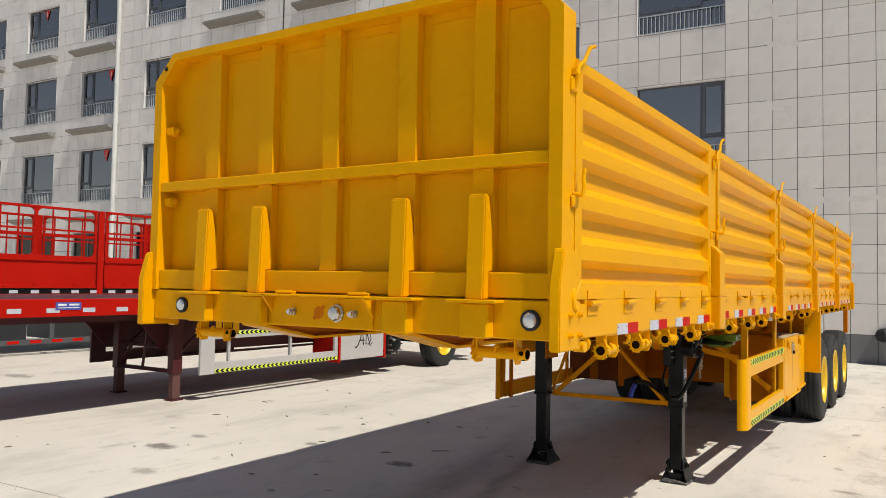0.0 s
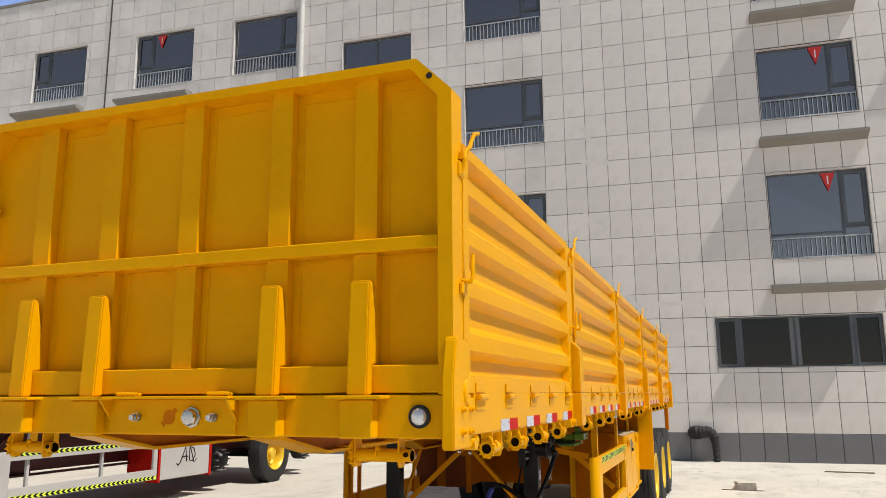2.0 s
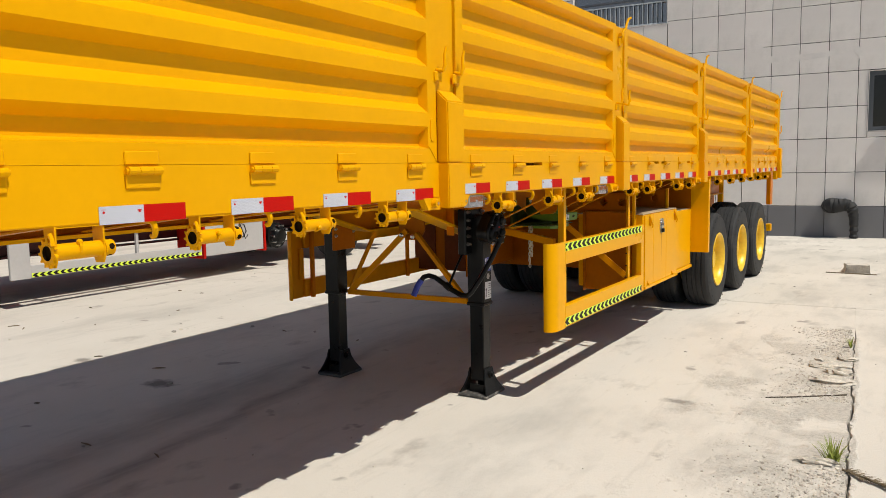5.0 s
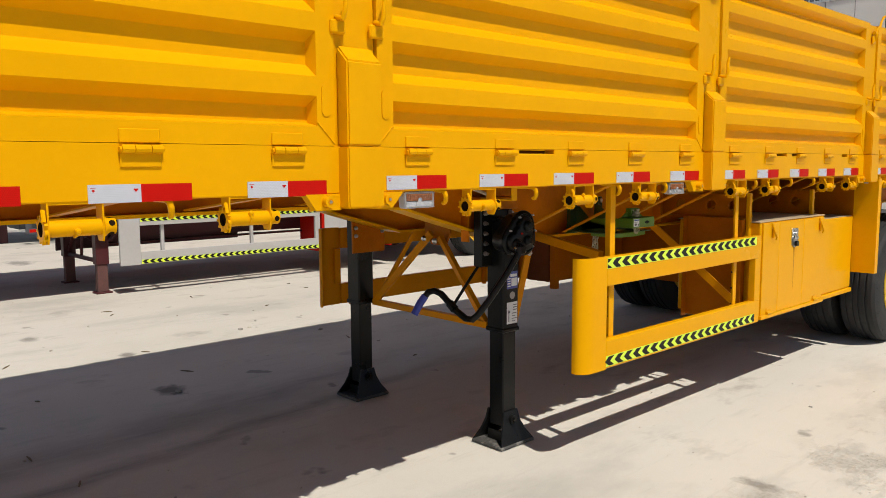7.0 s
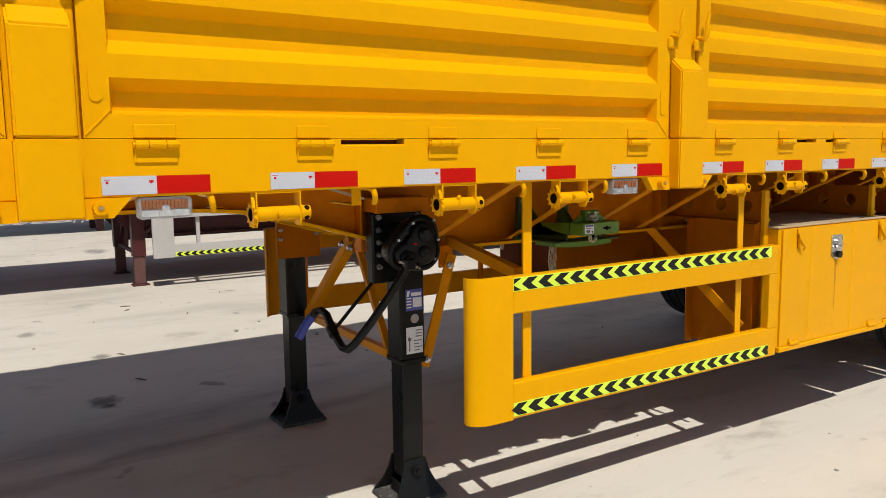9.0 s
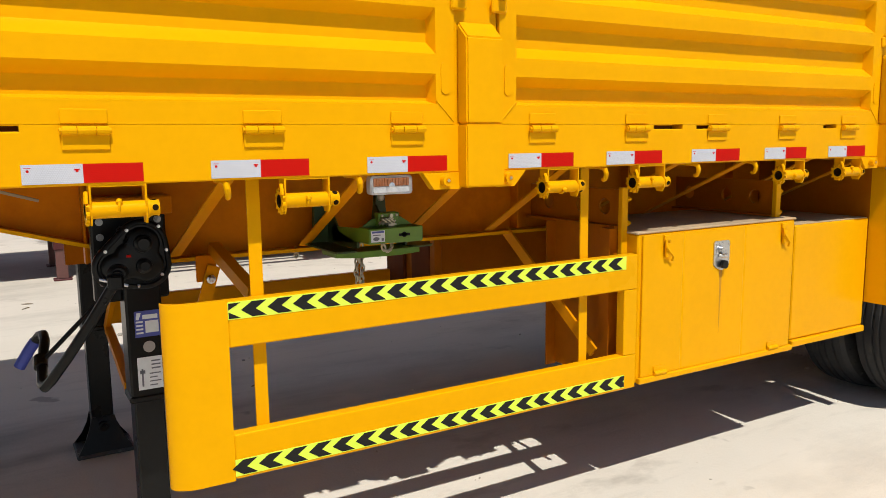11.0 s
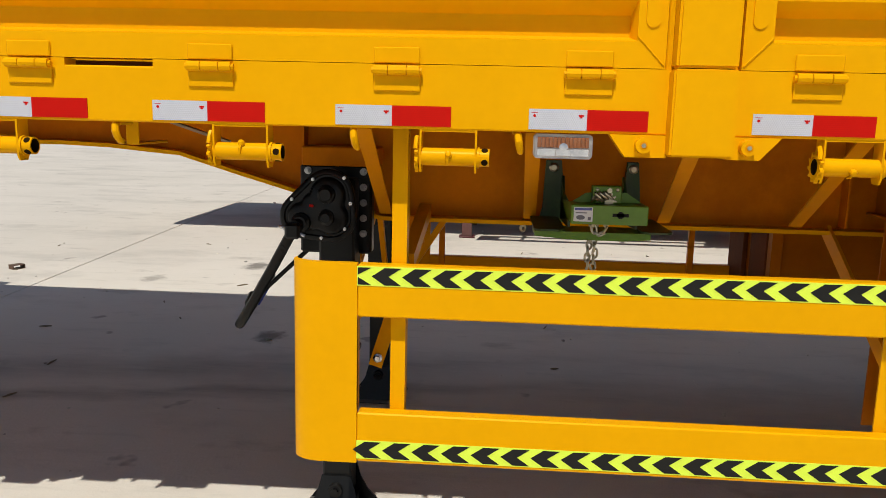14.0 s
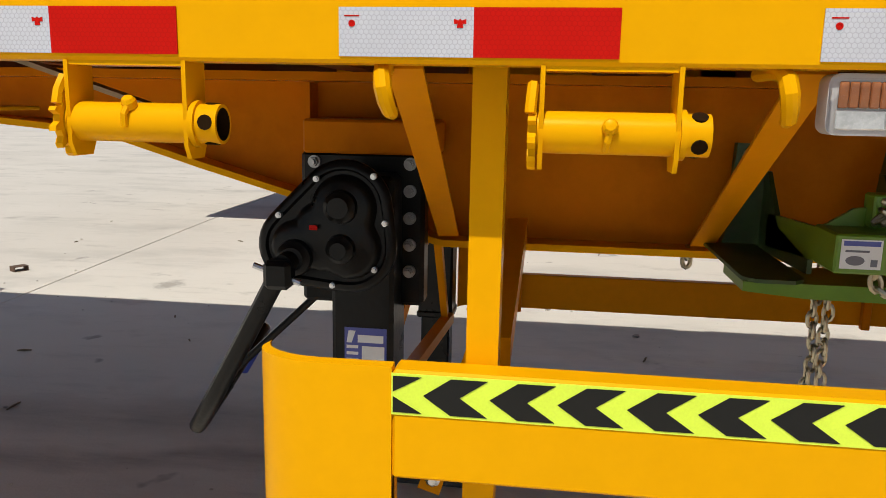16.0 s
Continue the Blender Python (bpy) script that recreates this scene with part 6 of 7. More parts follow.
for y in (10.12, 11.37, 12.62, 13.86):
    for x in (-1.985, -2.895):
        bm = B()
        prism(bm, [(y - 0.14, 1.075), (y + 0.14, 1.075), (y + 0.07, 0.7), (y - 0.07, 0.7)], "x", x - 0.05, x + 0.05)
        part("spring_hanger", bm, SHADE_OCHRE, trailer, smooth=0)

# ---- red flatbed trailer parked beside it ----
FX, FL = -8.1, -10.6
flat = thing("flatbed_trailer", ((FX + FL) / 2, 8.9, 0), "red flatbed semi-trailer with maroon legs and white side guards", "trailer")
part("deck", box(B(), FL + 0.1, FX - 0.1, 2.9, 14.9, 1.33, 1.365), MAROON, flat, smooth=0)
for a, b in ((FX - 0.1, FX), (FL, FL + 0.1)):
    part("edge_rail", box(B(), a, b, 2.9, 14.9, 1.175, 1.37, 0.006), RED, flat)
part("front_beam", box(B(), FL + 0.1, FX - 0.1, 2.88, 3.0, 1.175, 1.329, 0.006), RED, flat)
part("tail_beam", box(B(), FL + 0.1, FX - 0.1, 14.8, 14.9, 1.0, 1.329, 0.006), RED, flat)
tm = mesh_of(box(B(), 0, 0.002, -0.075, 0.075, -0.025, 0.025), "tape", 0)
for k in range(24):
    put("reflective_tape", tm, TAPE_WHITE, flat, Matrix.Translation((FX + 0.0005, 3.56 + 0.425 * k, 1.245)), "white reflective tape")
sign = part("name_plate", box(B(), FX + 0.0005, FX + 0.006, 4.86, 5.16, 1.25, 1.335), LABEL_BLUE, flat, "blue name plate with pale lettering", smooth=0)
for y0, y1 in ((4.885, 4.985), (5.015, 5.135)):
    part("lettering", box(B(), FX + 0.0065, FX + 0.0075, y0, y1, 1.297, 1.318), LABEL_WHITE, sign, smooth=0)
part("lettering", box(B(), FX + 0.0065, FX + 0.0075, 4.885, 5.135, 1.27, 1.278), LABEL_WHITE, sign, smooth=0)
for x in (-8.72, -9.98):
    bm = B()
    prism(bm, [(3.0, 1.30), (3.0, 1.08), (6.35, 1.06), (6.76, 0.62), (14.4, 0.58), (14.4, 1.30)], "x", x - 0.01, x + 0.01)
    box(bm, x - 0.07, x + 0.07, 6.95, 14.4, 0.56, 0.579)
    part("main_beam", bm, MAROON, flat, smooth=0)
for x in (-8.53, -9.72):
    lg = put("landing_leg", mesh_of(box(B(), x - 0.06, x + 0.06, 6.73, 6.88, 0.35, 1.199, 0.006), "landing_leg"), MAROON, flat, label="maroon square steel leg")
    part("inner_tube", box(B(), x - 0.045, x + 0.045, 6.745, 6.865, 0.02, 0.349, 0.005), material("worn_maroon", (0.12, 0.05, 0.045), 0.7, grain=(30, 0.1), blotch=(5, 0.25)), lg)
    part("foot", box(B(), x - 0.075, x + 0.075, 6.71, 6.9, 0.001, 0.0195, 0.004), MAROON, lg)
def bar(parent, name, p, q, r, mat, seg=8):
    return part(name, rod(B(), p, q, r, seg), mat, parent)
bar(flat, "brace", (-8.57, 6.8, 0.38), (-9.68, 6.8, 0.38), 0.028, MAROON)
bar(flat, "brace", (-8.58, 6.8, 0.45), (-8.9, 6.82, 1.06), 0.025, MAROON)
bar(flat, "brace", (-9.67, 6.8, 0.42), (-9.45, 6.82, 0.72), 0.025, MAROON)
bar(flat, "brace", (-9.2, 6.8, 0.4), (-9.12, 6.82, 1.06), 0.02, MAROON)
bar(flat, "brace", (-8.57, 6.82, 0.7), (-9.68, 6.82, 0.7), 0.03, MAROON)
bar(flat, "brace", (-8.53, 6.85, 0.6), (-8.6, 7.6, 1.19), 0.025, MAROON)
bar(flat, "brace", (-9.72, 6.85, 0.6), (-9.72, 7.6, 1.19), 0.025, MAROON)
for k in range(12):
    part("cross_member", box(B(), FL + 0.1, FX - 0.1, 3.6 + k * 0.95 - 0.03, 3.6 + k * 0.95 + 0.03, 1.2, 1.329), MAROON, flat, smooth=0)


def flat_guard(x, s, mat):
    g = put("side_guard", None, None, flat, Matrix.Translation((x, 8.4, 0.6)), "white side guard with chevron tape" if s > 0 else "maroon side guard")
    lo, hi = min(x, x - s * 0.04), max(x, x - s * 0.04)
    part("front_plate", box(B(), lo, hi, 6.89, 7.13, 0.35, 0.92, 0.004), mat, g)
    part("upper_rail", box(B(), lo, hi, 7.1305, 9.66, 0.812, 0.915, 0.004), mat, g)
    part("lower_rail", box(B(), lo, hi, 7.1305, 9.66, 0.355, 0.50, 0.004), mat, g)
    part("end_rail", box(B(), lo, hi, 9.58, 9.66, 0.501, 0.811, 0.004), mat, g)
    for y in (7.42, 8.62):
        part("upright", box(B(), lo - 0.04, lo - 0.001, y - 0.02, y + 0.02, 0.4, 1.18, 0.003), mat, g)
    if s > 0:
        for z in (0.885, 0.385):
            t = part("chevron_tape", box(B(), x + 0.0005, x + 0.002, 7.135, 9.65, z - 0.024, z + 0.024), LIME, g, "lime tape with black arrow heads", smooth=0)
            for k in range(29):
                put("arrow", arrow_mesh, INK, t, Matrix.Translation((x + 0.0022, 7.19 + 0.0853 * k, z)))
    return g


flat_guard(FX - 0.03, 1, WHITE)
flat_guard(FL + 0.03, -1, MAROON)
bx = put("tool_box", mesh_of(box(B(), FX - 0.6, FX - 0.04, 9.74, 10.9, 0.33, 0.93, 0.008), "tool_box"), WHITE, flat, label="white steel tool box with a black scribbled mark")
for y in (9.69, 10.905):
    part("box_strap", box(B(), FX - 0.6, FX - 0.03, y, y + 0.045, 0.3, 1.17, 0.003), RED, bx)
bm = B()
def stroke(pts):
    tube(bm, [(FX - 0.039, 10.1 + p * 0.44, 0.5 + q * 0.28) for p, q in pts], 0.009, 6)
stroke([(0, 0.15), (0.08, 0.05), (0.2, 0.2), (0.32, 0.55), (0.45, 1.0), (0.5, 0.6), (0.52, 0.2), (0.56, 0.3)])
stroke([(0.25, 0.45), (0.5, 0.5), (0.6, 0.45)])
stroke([(0.68, 0.95), (0.68, 0.25), (0.85, 0.2), (1.0, 0.5), (0.92, 0.85), (0.7, 1.0), (0.95, 0.1), (1.08, 0.3)])
part("scribble", bm, INK, bx, "black curved brush strokes")
for y, bare in ((11.32, True), (12.8, False), (14.15, True)):
    part("axle", rod(B(), (FL + 0.3, y, TY), (FX - 0.25, y, TY), 0.075, 16), BLACK, flat)
    if bare:
        hubm = B()
        ringed(hubm, (FX - 0.35, y, TY), (1, 0, 0), [(0, 0.21), (0.2, 0.21), (0.21, 0.17), (0.26, 0.14), (0.31, 0.1), (0.32, 0.06)], 24)
        hb = part("wheel_hub", hubm, BLACK, flat, "bare black wheel hub without a wheel")
        for k in range(10):
            a = 2 * math.pi * k / 10
            part("stud", rod(B(), (FX - 0.15, y + 0.165 * math.cos(a), TY + 0.165 * math.sin(a)), (FX - 0.05, y + 0.165 * math.cos(a), TY + 0.165 * math.sin(a)), 0.013, 6), STEEL, hb)
    else:
        for x, s in ((FX - 0.12, 1), (FL + 0.12, -1)):
            wheel(flat, x, y, s)
    for x in (-8.9, -9.85):
        part("leaf_spring", box(B(), x - 0.04, x + 0.04, y - 0.5, y + 0.5, TY + 0.08, TY + 0.16), BLACK, flat)

# ---- red stake trailer in the back row ----
KX, KL, KY0, KY1 = -15.5, -18.0, 5.2, 17.4
stake = thing("stake_trailer", ((KX + KL) / 2, 11.3, 0), "red stake-sided semi-trailer with a dark grey chassis rail", "trailer")
part("deck", box(B(), KL + 0.06, KX - 0.06, KY0 + 0.06, KY1, 1.26, 1.3), GREY, stake, smooth=0)
for x, s in ((KX, 1), (KL, -1)):
    v = lambda d: x - s * d
    def bx2(name, d0, d1, y0, y1, z0, z1, mat, parent, bev=0.0):
        return part(name, box(B(), min(v(d0), v(d1)), max(v(d0), v(d1)), y0, y1, z0, z1, bev), mat, parent, smooth=0 if not bev else 30)
    bx2("chassis_rail", 0.0, 0.06, KY0, KY1, 1.2, 1.345, BLACK, stake, 0.004)
    for y0, y1 in ((KY0 + 0.1, 7.23), (7.44, 10.17), (10.38, 13.11), (13.32, 16.05), (16.26, 17.2)):
        bd = bx2("side_board", 0.01, 0.04, y0, y1, 1.37, 1.98, RED, stake)
        bx2("board_ledge", -0.02, 0.0098, y0, y1, 1.935, 1.98, RED, bd, 0.004)
        bx2("board_foot", -0.03, 0.0098, y0, y1, 1.37, 1.44, RED, bd, 0.004)
        for f in (0.18, 0.5, 0.82):
            c = y0 + (y1 - y0) * f
            bx2("board_hook", -0.045, -0.0302, c - 0.04, c + 0.04, 1.44, 1.49, RED, bd, 0.004)
        bx2("post", -0.012, 0.06, y1 + 0.035, y1 + 0.175, 1.2, 3.07, RED, stake, 0.006)
        gate = bx2("top_rail", 0.0, 0.045, y0, y1, 3.02, 3.075, RED, stake, 0.004)
        for z, h in ((1.985, 0.07), (2.47, 0.04), (2.57, 0.04)):
            bx2("rail", 0.005, 0.035, y0, y1, z, z + h, RED, gate)
        mid = (y0 + y1) / 2
        for i in range(-4, 5):
            c, wide = mid + 0.36 * i, 0.07 if i == 0 else 0.026
            if y0 + 0.04 < c < y1 - 0.04:
                bx2("bar", 0.008, 0.032, c - wide / 2, c + wide / 2, 2.056, 3.0195, RED, gate)
        for c in (y0, y1):
            bx2("bar", 0.004, 0.036, min(c, c + (0.05 if c == y0 else -0.05)), max(c, c + (0.05 if c == y0 else -0.05)), 2.056, 3.0195, RED, gate)
        # rounded gussets in the corners of the gate's bays
        for c, d in ((y0 + 0.05, 1), (mid - 0.035, -1), (mid + 0.035, 1), (y1 - 0.05, -1)):
            if y1 - y0 < 1.5:
                break
            for z, e in ((2.056, 1), (3.0195, -1)):
                pts = [(c, z)] + [(c + d * 0.11 * (1 - math.sin(t)), z + e * 0.11 * (1 - math.cos(t))) for t in (0.0, 0.4, 0.8, 1.2, math.pi / 2)]
                xs_ = sorted((v(0.01), v(0.03)))
                part("gusset", prism(B(), pts, "x", *xs_), RED, gate, smooth=0)
    if s > 0:
        for k in range(26):
            y = KY0 + 0.05 + k * 0.437
            bx2("reflective_tape", -0.0025, -0.0005, y, y + 0.17, 1.265, 1.33, TAPE_WHITE, stake)
        gd = bx2("side_guard", 0.02, 0.06, KY0 + 2.6, KY0 + 8.2, 0.22, 0.32, GREY, stake, 0.004)
        bx2("upper_rail", 0.02, 0.06, KY0 + 2.6, KY0 + 8.2, 0.68, 0.74, GREY, gd, 0.004)
        for k in range(5):
            y = KY0 + 2.6 + 1.39 * k
            bx2("upright", 0.02, 0.06, y, y + 0.1, 0.3205, 0.6795, GREY, gd)
        for k in range(12):
            y = KY0 + 2.66 + k * 0.46
            bx2("red_tape", 0.0175, 0.0195, y, y + 0.24, 0.245, 0.305, TAPE_RED, gd)
        bm = B()
        k = KY0 + 2.6
        while k < KY0 + 8.1:
            for dy in (0.1, -0.1):
                for zz in range(4):
                    tube(bm, [(KX - 0.04, k, 0.32 + zz * 0.09), (KX - 0.04, k + dy / 2, 0.365 + zz * 0.09), (KX - 0.04, k, 0.41 + zz * 0.09)], 0.004, 4)
            k += 0.1
        tagged(part("wire_mesh", bm, GREY, gd, "diamond wire mesh", smooth=0), kind="stuff")
for x in (-16.3, -17.2):
    part("main_beam", box(B(), x - 0.06, x + 0.06, KY0 + 0.1, KY1 - 0.1, 0.82, 1.2), MAROON, stake, smooth=0)
    part("landing_leg", box(B(), x - 0.06, x + 0.06, KY0 + 2.3, KY0 + 2.45, 0.001, 0.9, 0.006), MAROON, stake)
# made-up blocks that keep the view under this chassis dark
for y0 in (7.9, 9.7, 11.2):
    part("under_box", box(B(), -17.3, -16.4, y0, y0 + 1.3, 0.25, 0.815, 0.01), GREY, stake, "dark grey filler added for the darkness under the chassis")
part("front_board", box(B(), KL + 0.06, KX - 0.06, KY0, KY0 + 0.06, 1.2, 3.05, 0.006), RED, stake)
for y in (13.6, 14.95, 16.3):
    for x, s in ((KX - 0.2, 1), (KL + 0.2, -1)):
        wheel(stake, x, y, s)
    part("axle", rod(B(), (KL + 0.3, y, TY), (KX - 0.3, y, TY), 0.075, 16), BLACK, stake)

# ---- yard: stones, offcuts, plants ----
rnd = random.Random(21)


def stone_mesh(size, seed, flat_=0.6, cuts=1):
    r = random.Random(seed)
    bm = B()
    bmesh.ops.create_icosphere(bm, subdivisions=cuts, radius=1.0)
    for v in bm.verts:
        k = 1 + r.uniform(-0.28, 0.22)
        v.co = Vector((v.co.x * k * size[0] / 2, v.co.y * k * size[1] / 2, max(v.co.z, -0.7) * k * size[2] / 2))
    low = min(v.co.z for v in bm.verts)
    for v in bm.verts:
        v.co.z -= low
    return mesh_of(bm, "stone", 0)


def ground_at(x, y):
    return ground_height(y)


# a squared lump of broken concrete by the wheels
bm = B()
bmesh.ops.create_cube(bm, size=1.0)
bmesh.ops.subdivide_edges(bm, edges=bm.edges[:], cuts=4, use_grid_fill=True)
for v in bm.verts:
    n_ = noise.noise(v.co * 3.1) * 0.09 + noise.noise(v.co * 9.0) * 0.035
    v.co = Vector((v.co.x * (1 + 2.2 * n_) * (0.31 - 0.08 * v.co.z), v.co.y * (1 + 2 * n_) * 0.2, (v.co.z * (1 + 1.6 * n_) + 0.5) * 0.115))
lump = tagged(put("concrete_lump", mesh_of(bm, "concrete_lump", 40), GRIT, None, Matrix.Translation((-0.03, 14.08, ground_at(0, 14.1) - 0.004)) @ Matrix.Rotation(0.2, 4, "Z")), "squared lump of broken pale concrete on the yard", "stone")
bm = B()
tube(bm, [(-0.4, 13.9, 0.007), (-0.1, 13.86, 0.01), (0.22, 13.88, 0.007)], 0.007, 6)
tagged(part("stick", bm, DRY, None), "thin dark stick on the concrete", "stick")
# short offcut of square steel tube
bm = B()
a, b, h, t = 0.075, 0.055, 0.055, 0.006
for x0, x1, z0, z1 in ((-a, a, 0, t), (-a, a, h - t, h), (-a, -a + t, t, h - t), (a - t, a, t, h - t)):
    box(bm, x0, x1, -b, b, z0, z1)
tagged(part("steel_offcut", bm, material("rusty_steel", (0.12, 0.07, 0.045), 0.7, 0.3, grain=(60, 0.2), blotch=(12, 0.3)), None, m=Matrix.Translation((-5.78, 2.86, 0.001)) @ Matrix.Rotation(-0.5, 4, "Z") @ Matrix.Scale(0.72, 4), smooth=0),
       "short offcut of brown square steel tube", "offcut")
# pebbles one can pick out
PEBBLES = ((-5.49, 7.08, 0.05), (-5.72, 7.27, 0.035), (-4.93, 7.5, 0.055), (-6.12, 5.09, 0.05), (-3.93, 5.7, 0.06), (-5.46, 6.97, 0.06), (-6.6, 6.0, 0.03), (-6.47, 4.73, 0.04), (1.72, 9.3, 0.035), (0.95, 10.9, 0.03),
           (-0.6, 12.4, 0.03), (1.9, 12.4, 0.035), (1.1, 7.4, 0.02), (1.4, 6.2, 0.02), (-0.9, 8.4, 0.025), (-3.0, 8.3, 0.03), (-4.2, 7.6, 0.035), (-7.2, 4.3, 0.03), (-8.2, 2.2, 0.035), (-11.4, 3.6, 0.06), (-3.3, 4.6, 0.025))
for i, (x, y, s) in enumerate(PEBBLES):
    tagged(put("pebble", stone_mesh((s, s * 0.8, s * 0.45), 50 + i), STONE if i % 3 else GRIT, None, Matrix.Translation((x, y, ground_at(x, y) - 0.001))), "small dark stone lying on the concrete", "pebble", "pebbles on the yard")
# loose chips beside the broken joint and fine grit over the yard
verts, faces = [], []
def chip(x, y, s):
    k = len(verts)
    n = rnd.choice((4, 5))
    z = ground_at(x, y) - 0.0005
    a0 = rnd.uniform(0, 6.28)
    h = s * rnd.uniform(0.15, 0.5)
    for i in range(n):
        a = a0 + 6.28 * i / n
        r = s * rnd.uniform(0.35, 0.65)
        verts.append((x + r * math.cos(a), y + r * math.sin(a), z))
    for i in range(n):
        vx, vy, vz = verts[k + i]
        verts.append((x + (vx - x) * 0.7, y + (vy - y) * 0.7, z + h * rnd.uniform(0.6, 1.1)))
    for i in range(n):
        j = (i + 1) % n
        faces.append((k + i, k + j, k + n + j, k + n + i))
    faces.append(tuple(k + n + i for i in range(n)))
for _ in range(7000):
    q = rnd.uniform(3.6, 9.9)
    d = abs(rnd.gauss(0, 0.22))
    x, y = yard(CRACK - 0.02 - d, q)
    if noise.noise(Vector((x * 1.7, y * 1.3, 0.3))) < -0.12:
        continue
    chip(x, y, min(0.005 + abs(rnd.gauss(0, 0.008)), 0.036))
for _ in range(1500):
    x, y = rnd.uniform(-14, 4), rnd.uniform(0.5, 19)
    chip(x, y, min(0.006 + abs(rnd.gauss(0, 0.008)), 0.035))
me = bpy.data.meshes.new("concrete_chips")
me.from_pydata(verts, [], faces)
me.update()
tagged(put("concrete_chips", me, GRIT), "loose chips of spalled concrete", "rubble", kind="stuff")
# slivers of broken slab edge
for i, (x, y, l_, w, a) in enumerate(((0.16, 8.42, 0.28, 0.16, 0.1), (0.24, 8.24, 0.2, 0.1, -0.15), (0.22, 7.98, 0.26, 0.18, 0.05), (0.1, 8.55, 0.16, 0.09, 0.5), (0.26, 8.7, 0.14, 0.1, 0.2), (0.3, 6.32, 0.2, 0.09, 0.1))):
    tagged(put("slab_sliver", stone_mesh((l_, w, 0.05), 90 + i, cuts=3), GRIT, None, Matrix.Translation((x, y, -0.012)) @ Matrix.Rotation(a, 4, "Z")), "flat broken sliver of the slab edge", "rubble", "broken slab edge")


# dark tube added in place of a short crack running off the joint
bm = B()
tube(bm, [(-0.12, 7.38, 0.001), (0.02, 7.46, 0.003), (0.16, 7.56, 0.002), (0.33, 7.68, 0.003)], 0.006, 5)
tagged(part("stick", bm, CRACK_LINE, None), "thin dark tube standing for a side crack by the joint", "stick")


def blade(bm, base, tip, width, bend):
    base, tip = Vector(base), Vector(tip)
    side = (tip - base).cross(Vector((0, 0, 1)))
    side = side.normalized() * width if side.length > 1e-6 else Vector((width, 0, 0))
    rows = []
    for k in range(5):
        f = k / 4
        c = base.lerp(tip, f) + Vector((0, 0, bend * math.sin(math.pi * f)))
        w = side * (1 - f ** 2) * 0.5
        rows.append((bm.verts.new(c - w), bm.verts.new(c + w)))
    for a, b in zip(rows, rows[1:]):
        bm.faces.new((a[0], a[1], b[1], b[0]))


# grass tuft rooted in the broken joint
bm = B()
cx, cy = 0.37, 6.36
for _ in range(60):
    a, r, h = rnd.uniform(0, 6.28), rnd.uniform(0.02, 0.1), rnd.uniform(0.02, 0.135)
    bx_, by_ = cx + rnd.gauss(0, 0.012), cy + rnd.gauss(0, 0.02)
    blade(bm, (bx_, by_, -0.01), (bx_ + r * math.cos(a), by_ + r * math.sin(a), h), rnd.uniform(0.006, 0.013), 0.02)
tagged(part("grass_tuft", bm, LEAF, None, smooth=0), "small green weed growing in the cracked joint", "weed")
bm = B()
for _ in range(16):
    a, r, h = rnd.uniform(0, 6.28), rnd.uniform(0.02, 0.06), rnd.uniform(0.03, 0.07)
    blade(bm, (0.25, 9.15, -0.01), (0.25 + r * math.cos(a), 9.15 + r * math.sin(a), h * 1.6), 0.008, 0.01)
tagged(part("grass_tuft", bm, LEAF, None, smooth=0), "tiny green weed at the joint's end", "weed")
# two-branched feathery weed on the slab
bm = B()
px, py = 1.42, 9.72
tube(bm, [(px, py, -0.005), (px + 0.003, py, 0.05), (px, py, 0.1)], 0.005, 6, 1)
for s in (-1, 1):
    path = [Vector((px, py, 0.09)), Vector((px + s * 0.06, py, 0.12)), Vector((px + s * 0.11, py + 0.01, 0.17)), Vector((px + s * 0.135, py + 0.02, 0.24))]
    tube(bm, path, 0.004, 6, 1)
    for k in range(34):
        f = k / 33 * 2.99
        i = int(f)
        c = path[i].lerp(path[i + 1], f - i)
        for d in (-1, 1):
            tip = c + Vector((d * rnd.uniform(0.025, 0.06), rnd.uniform(-0.05, 0.05), rnd.uniform(0.0, 0.05)))
            blade(bm, c, tip, 0.021, 0.004)
weed = part("feather_weed", bm, [LEAF, DRY], None, smooth=0)
tagged(weed, "two-branched feathery green weed on the slab", "weed")
# dry branch lying across the slab and a dead stick
bm = B()
p0, p1_ = Vector((0.42, 6.26, 0.01)), Vector((0.86, 5.93, 0.012))
tube(bm, [p0, p0.lerp(p1_, 0.5) + Vector((0, 0, 0.008)), p1_], 0.006, 6)
for _ in range(260):
    f = rnd.random() ** 0.8
    c = p0.lerp(p1_, f)
    blade(bm, c, c + Vector((rnd.uniform(0.01, 0.075), rnd.uniform(-0.06, 0.035), rnd.uniform(-0.004, 0.016))), 0.009, 0.003)
tagged(part("dry_branch", bm, DRY, None, smooth=0), "dry twiggy branch lying on the concrete", "branch")
bm = B()
tube(bm, [(1.08, 9.2, 0.014), (1.16, 9.1, 0.02), (1.24, 9.04, 0.012)], 0.016, 7, radii=[0.009, 0.018, 0.014])
tagged(part("dead_stick", bm, DRY, None), "short thick dead stick on the slab", "stick")
bm = B()
tube(bm, [(1.6, 18.3, ground_at(0, 18.3) + 0.015), (2.0, 18.15, ground_at(0, 18.15) + 0.02), (2.5, 18.2, ground_at(0, 18.2) + 0.014)], 0.014, 6)
tagged(part("stick", bm, DRY, None), "long thin stick near the building", "stick")
tagged(put("concrete_lump", stone_mesh((0.34, 0.2, 0.13), 7, cuts=2), STONE, None, Matrix.Translation((2.85, 18.0, ground_at(0, 18.0) - 0.004))), "dark lump of rubble near the building", "stone")

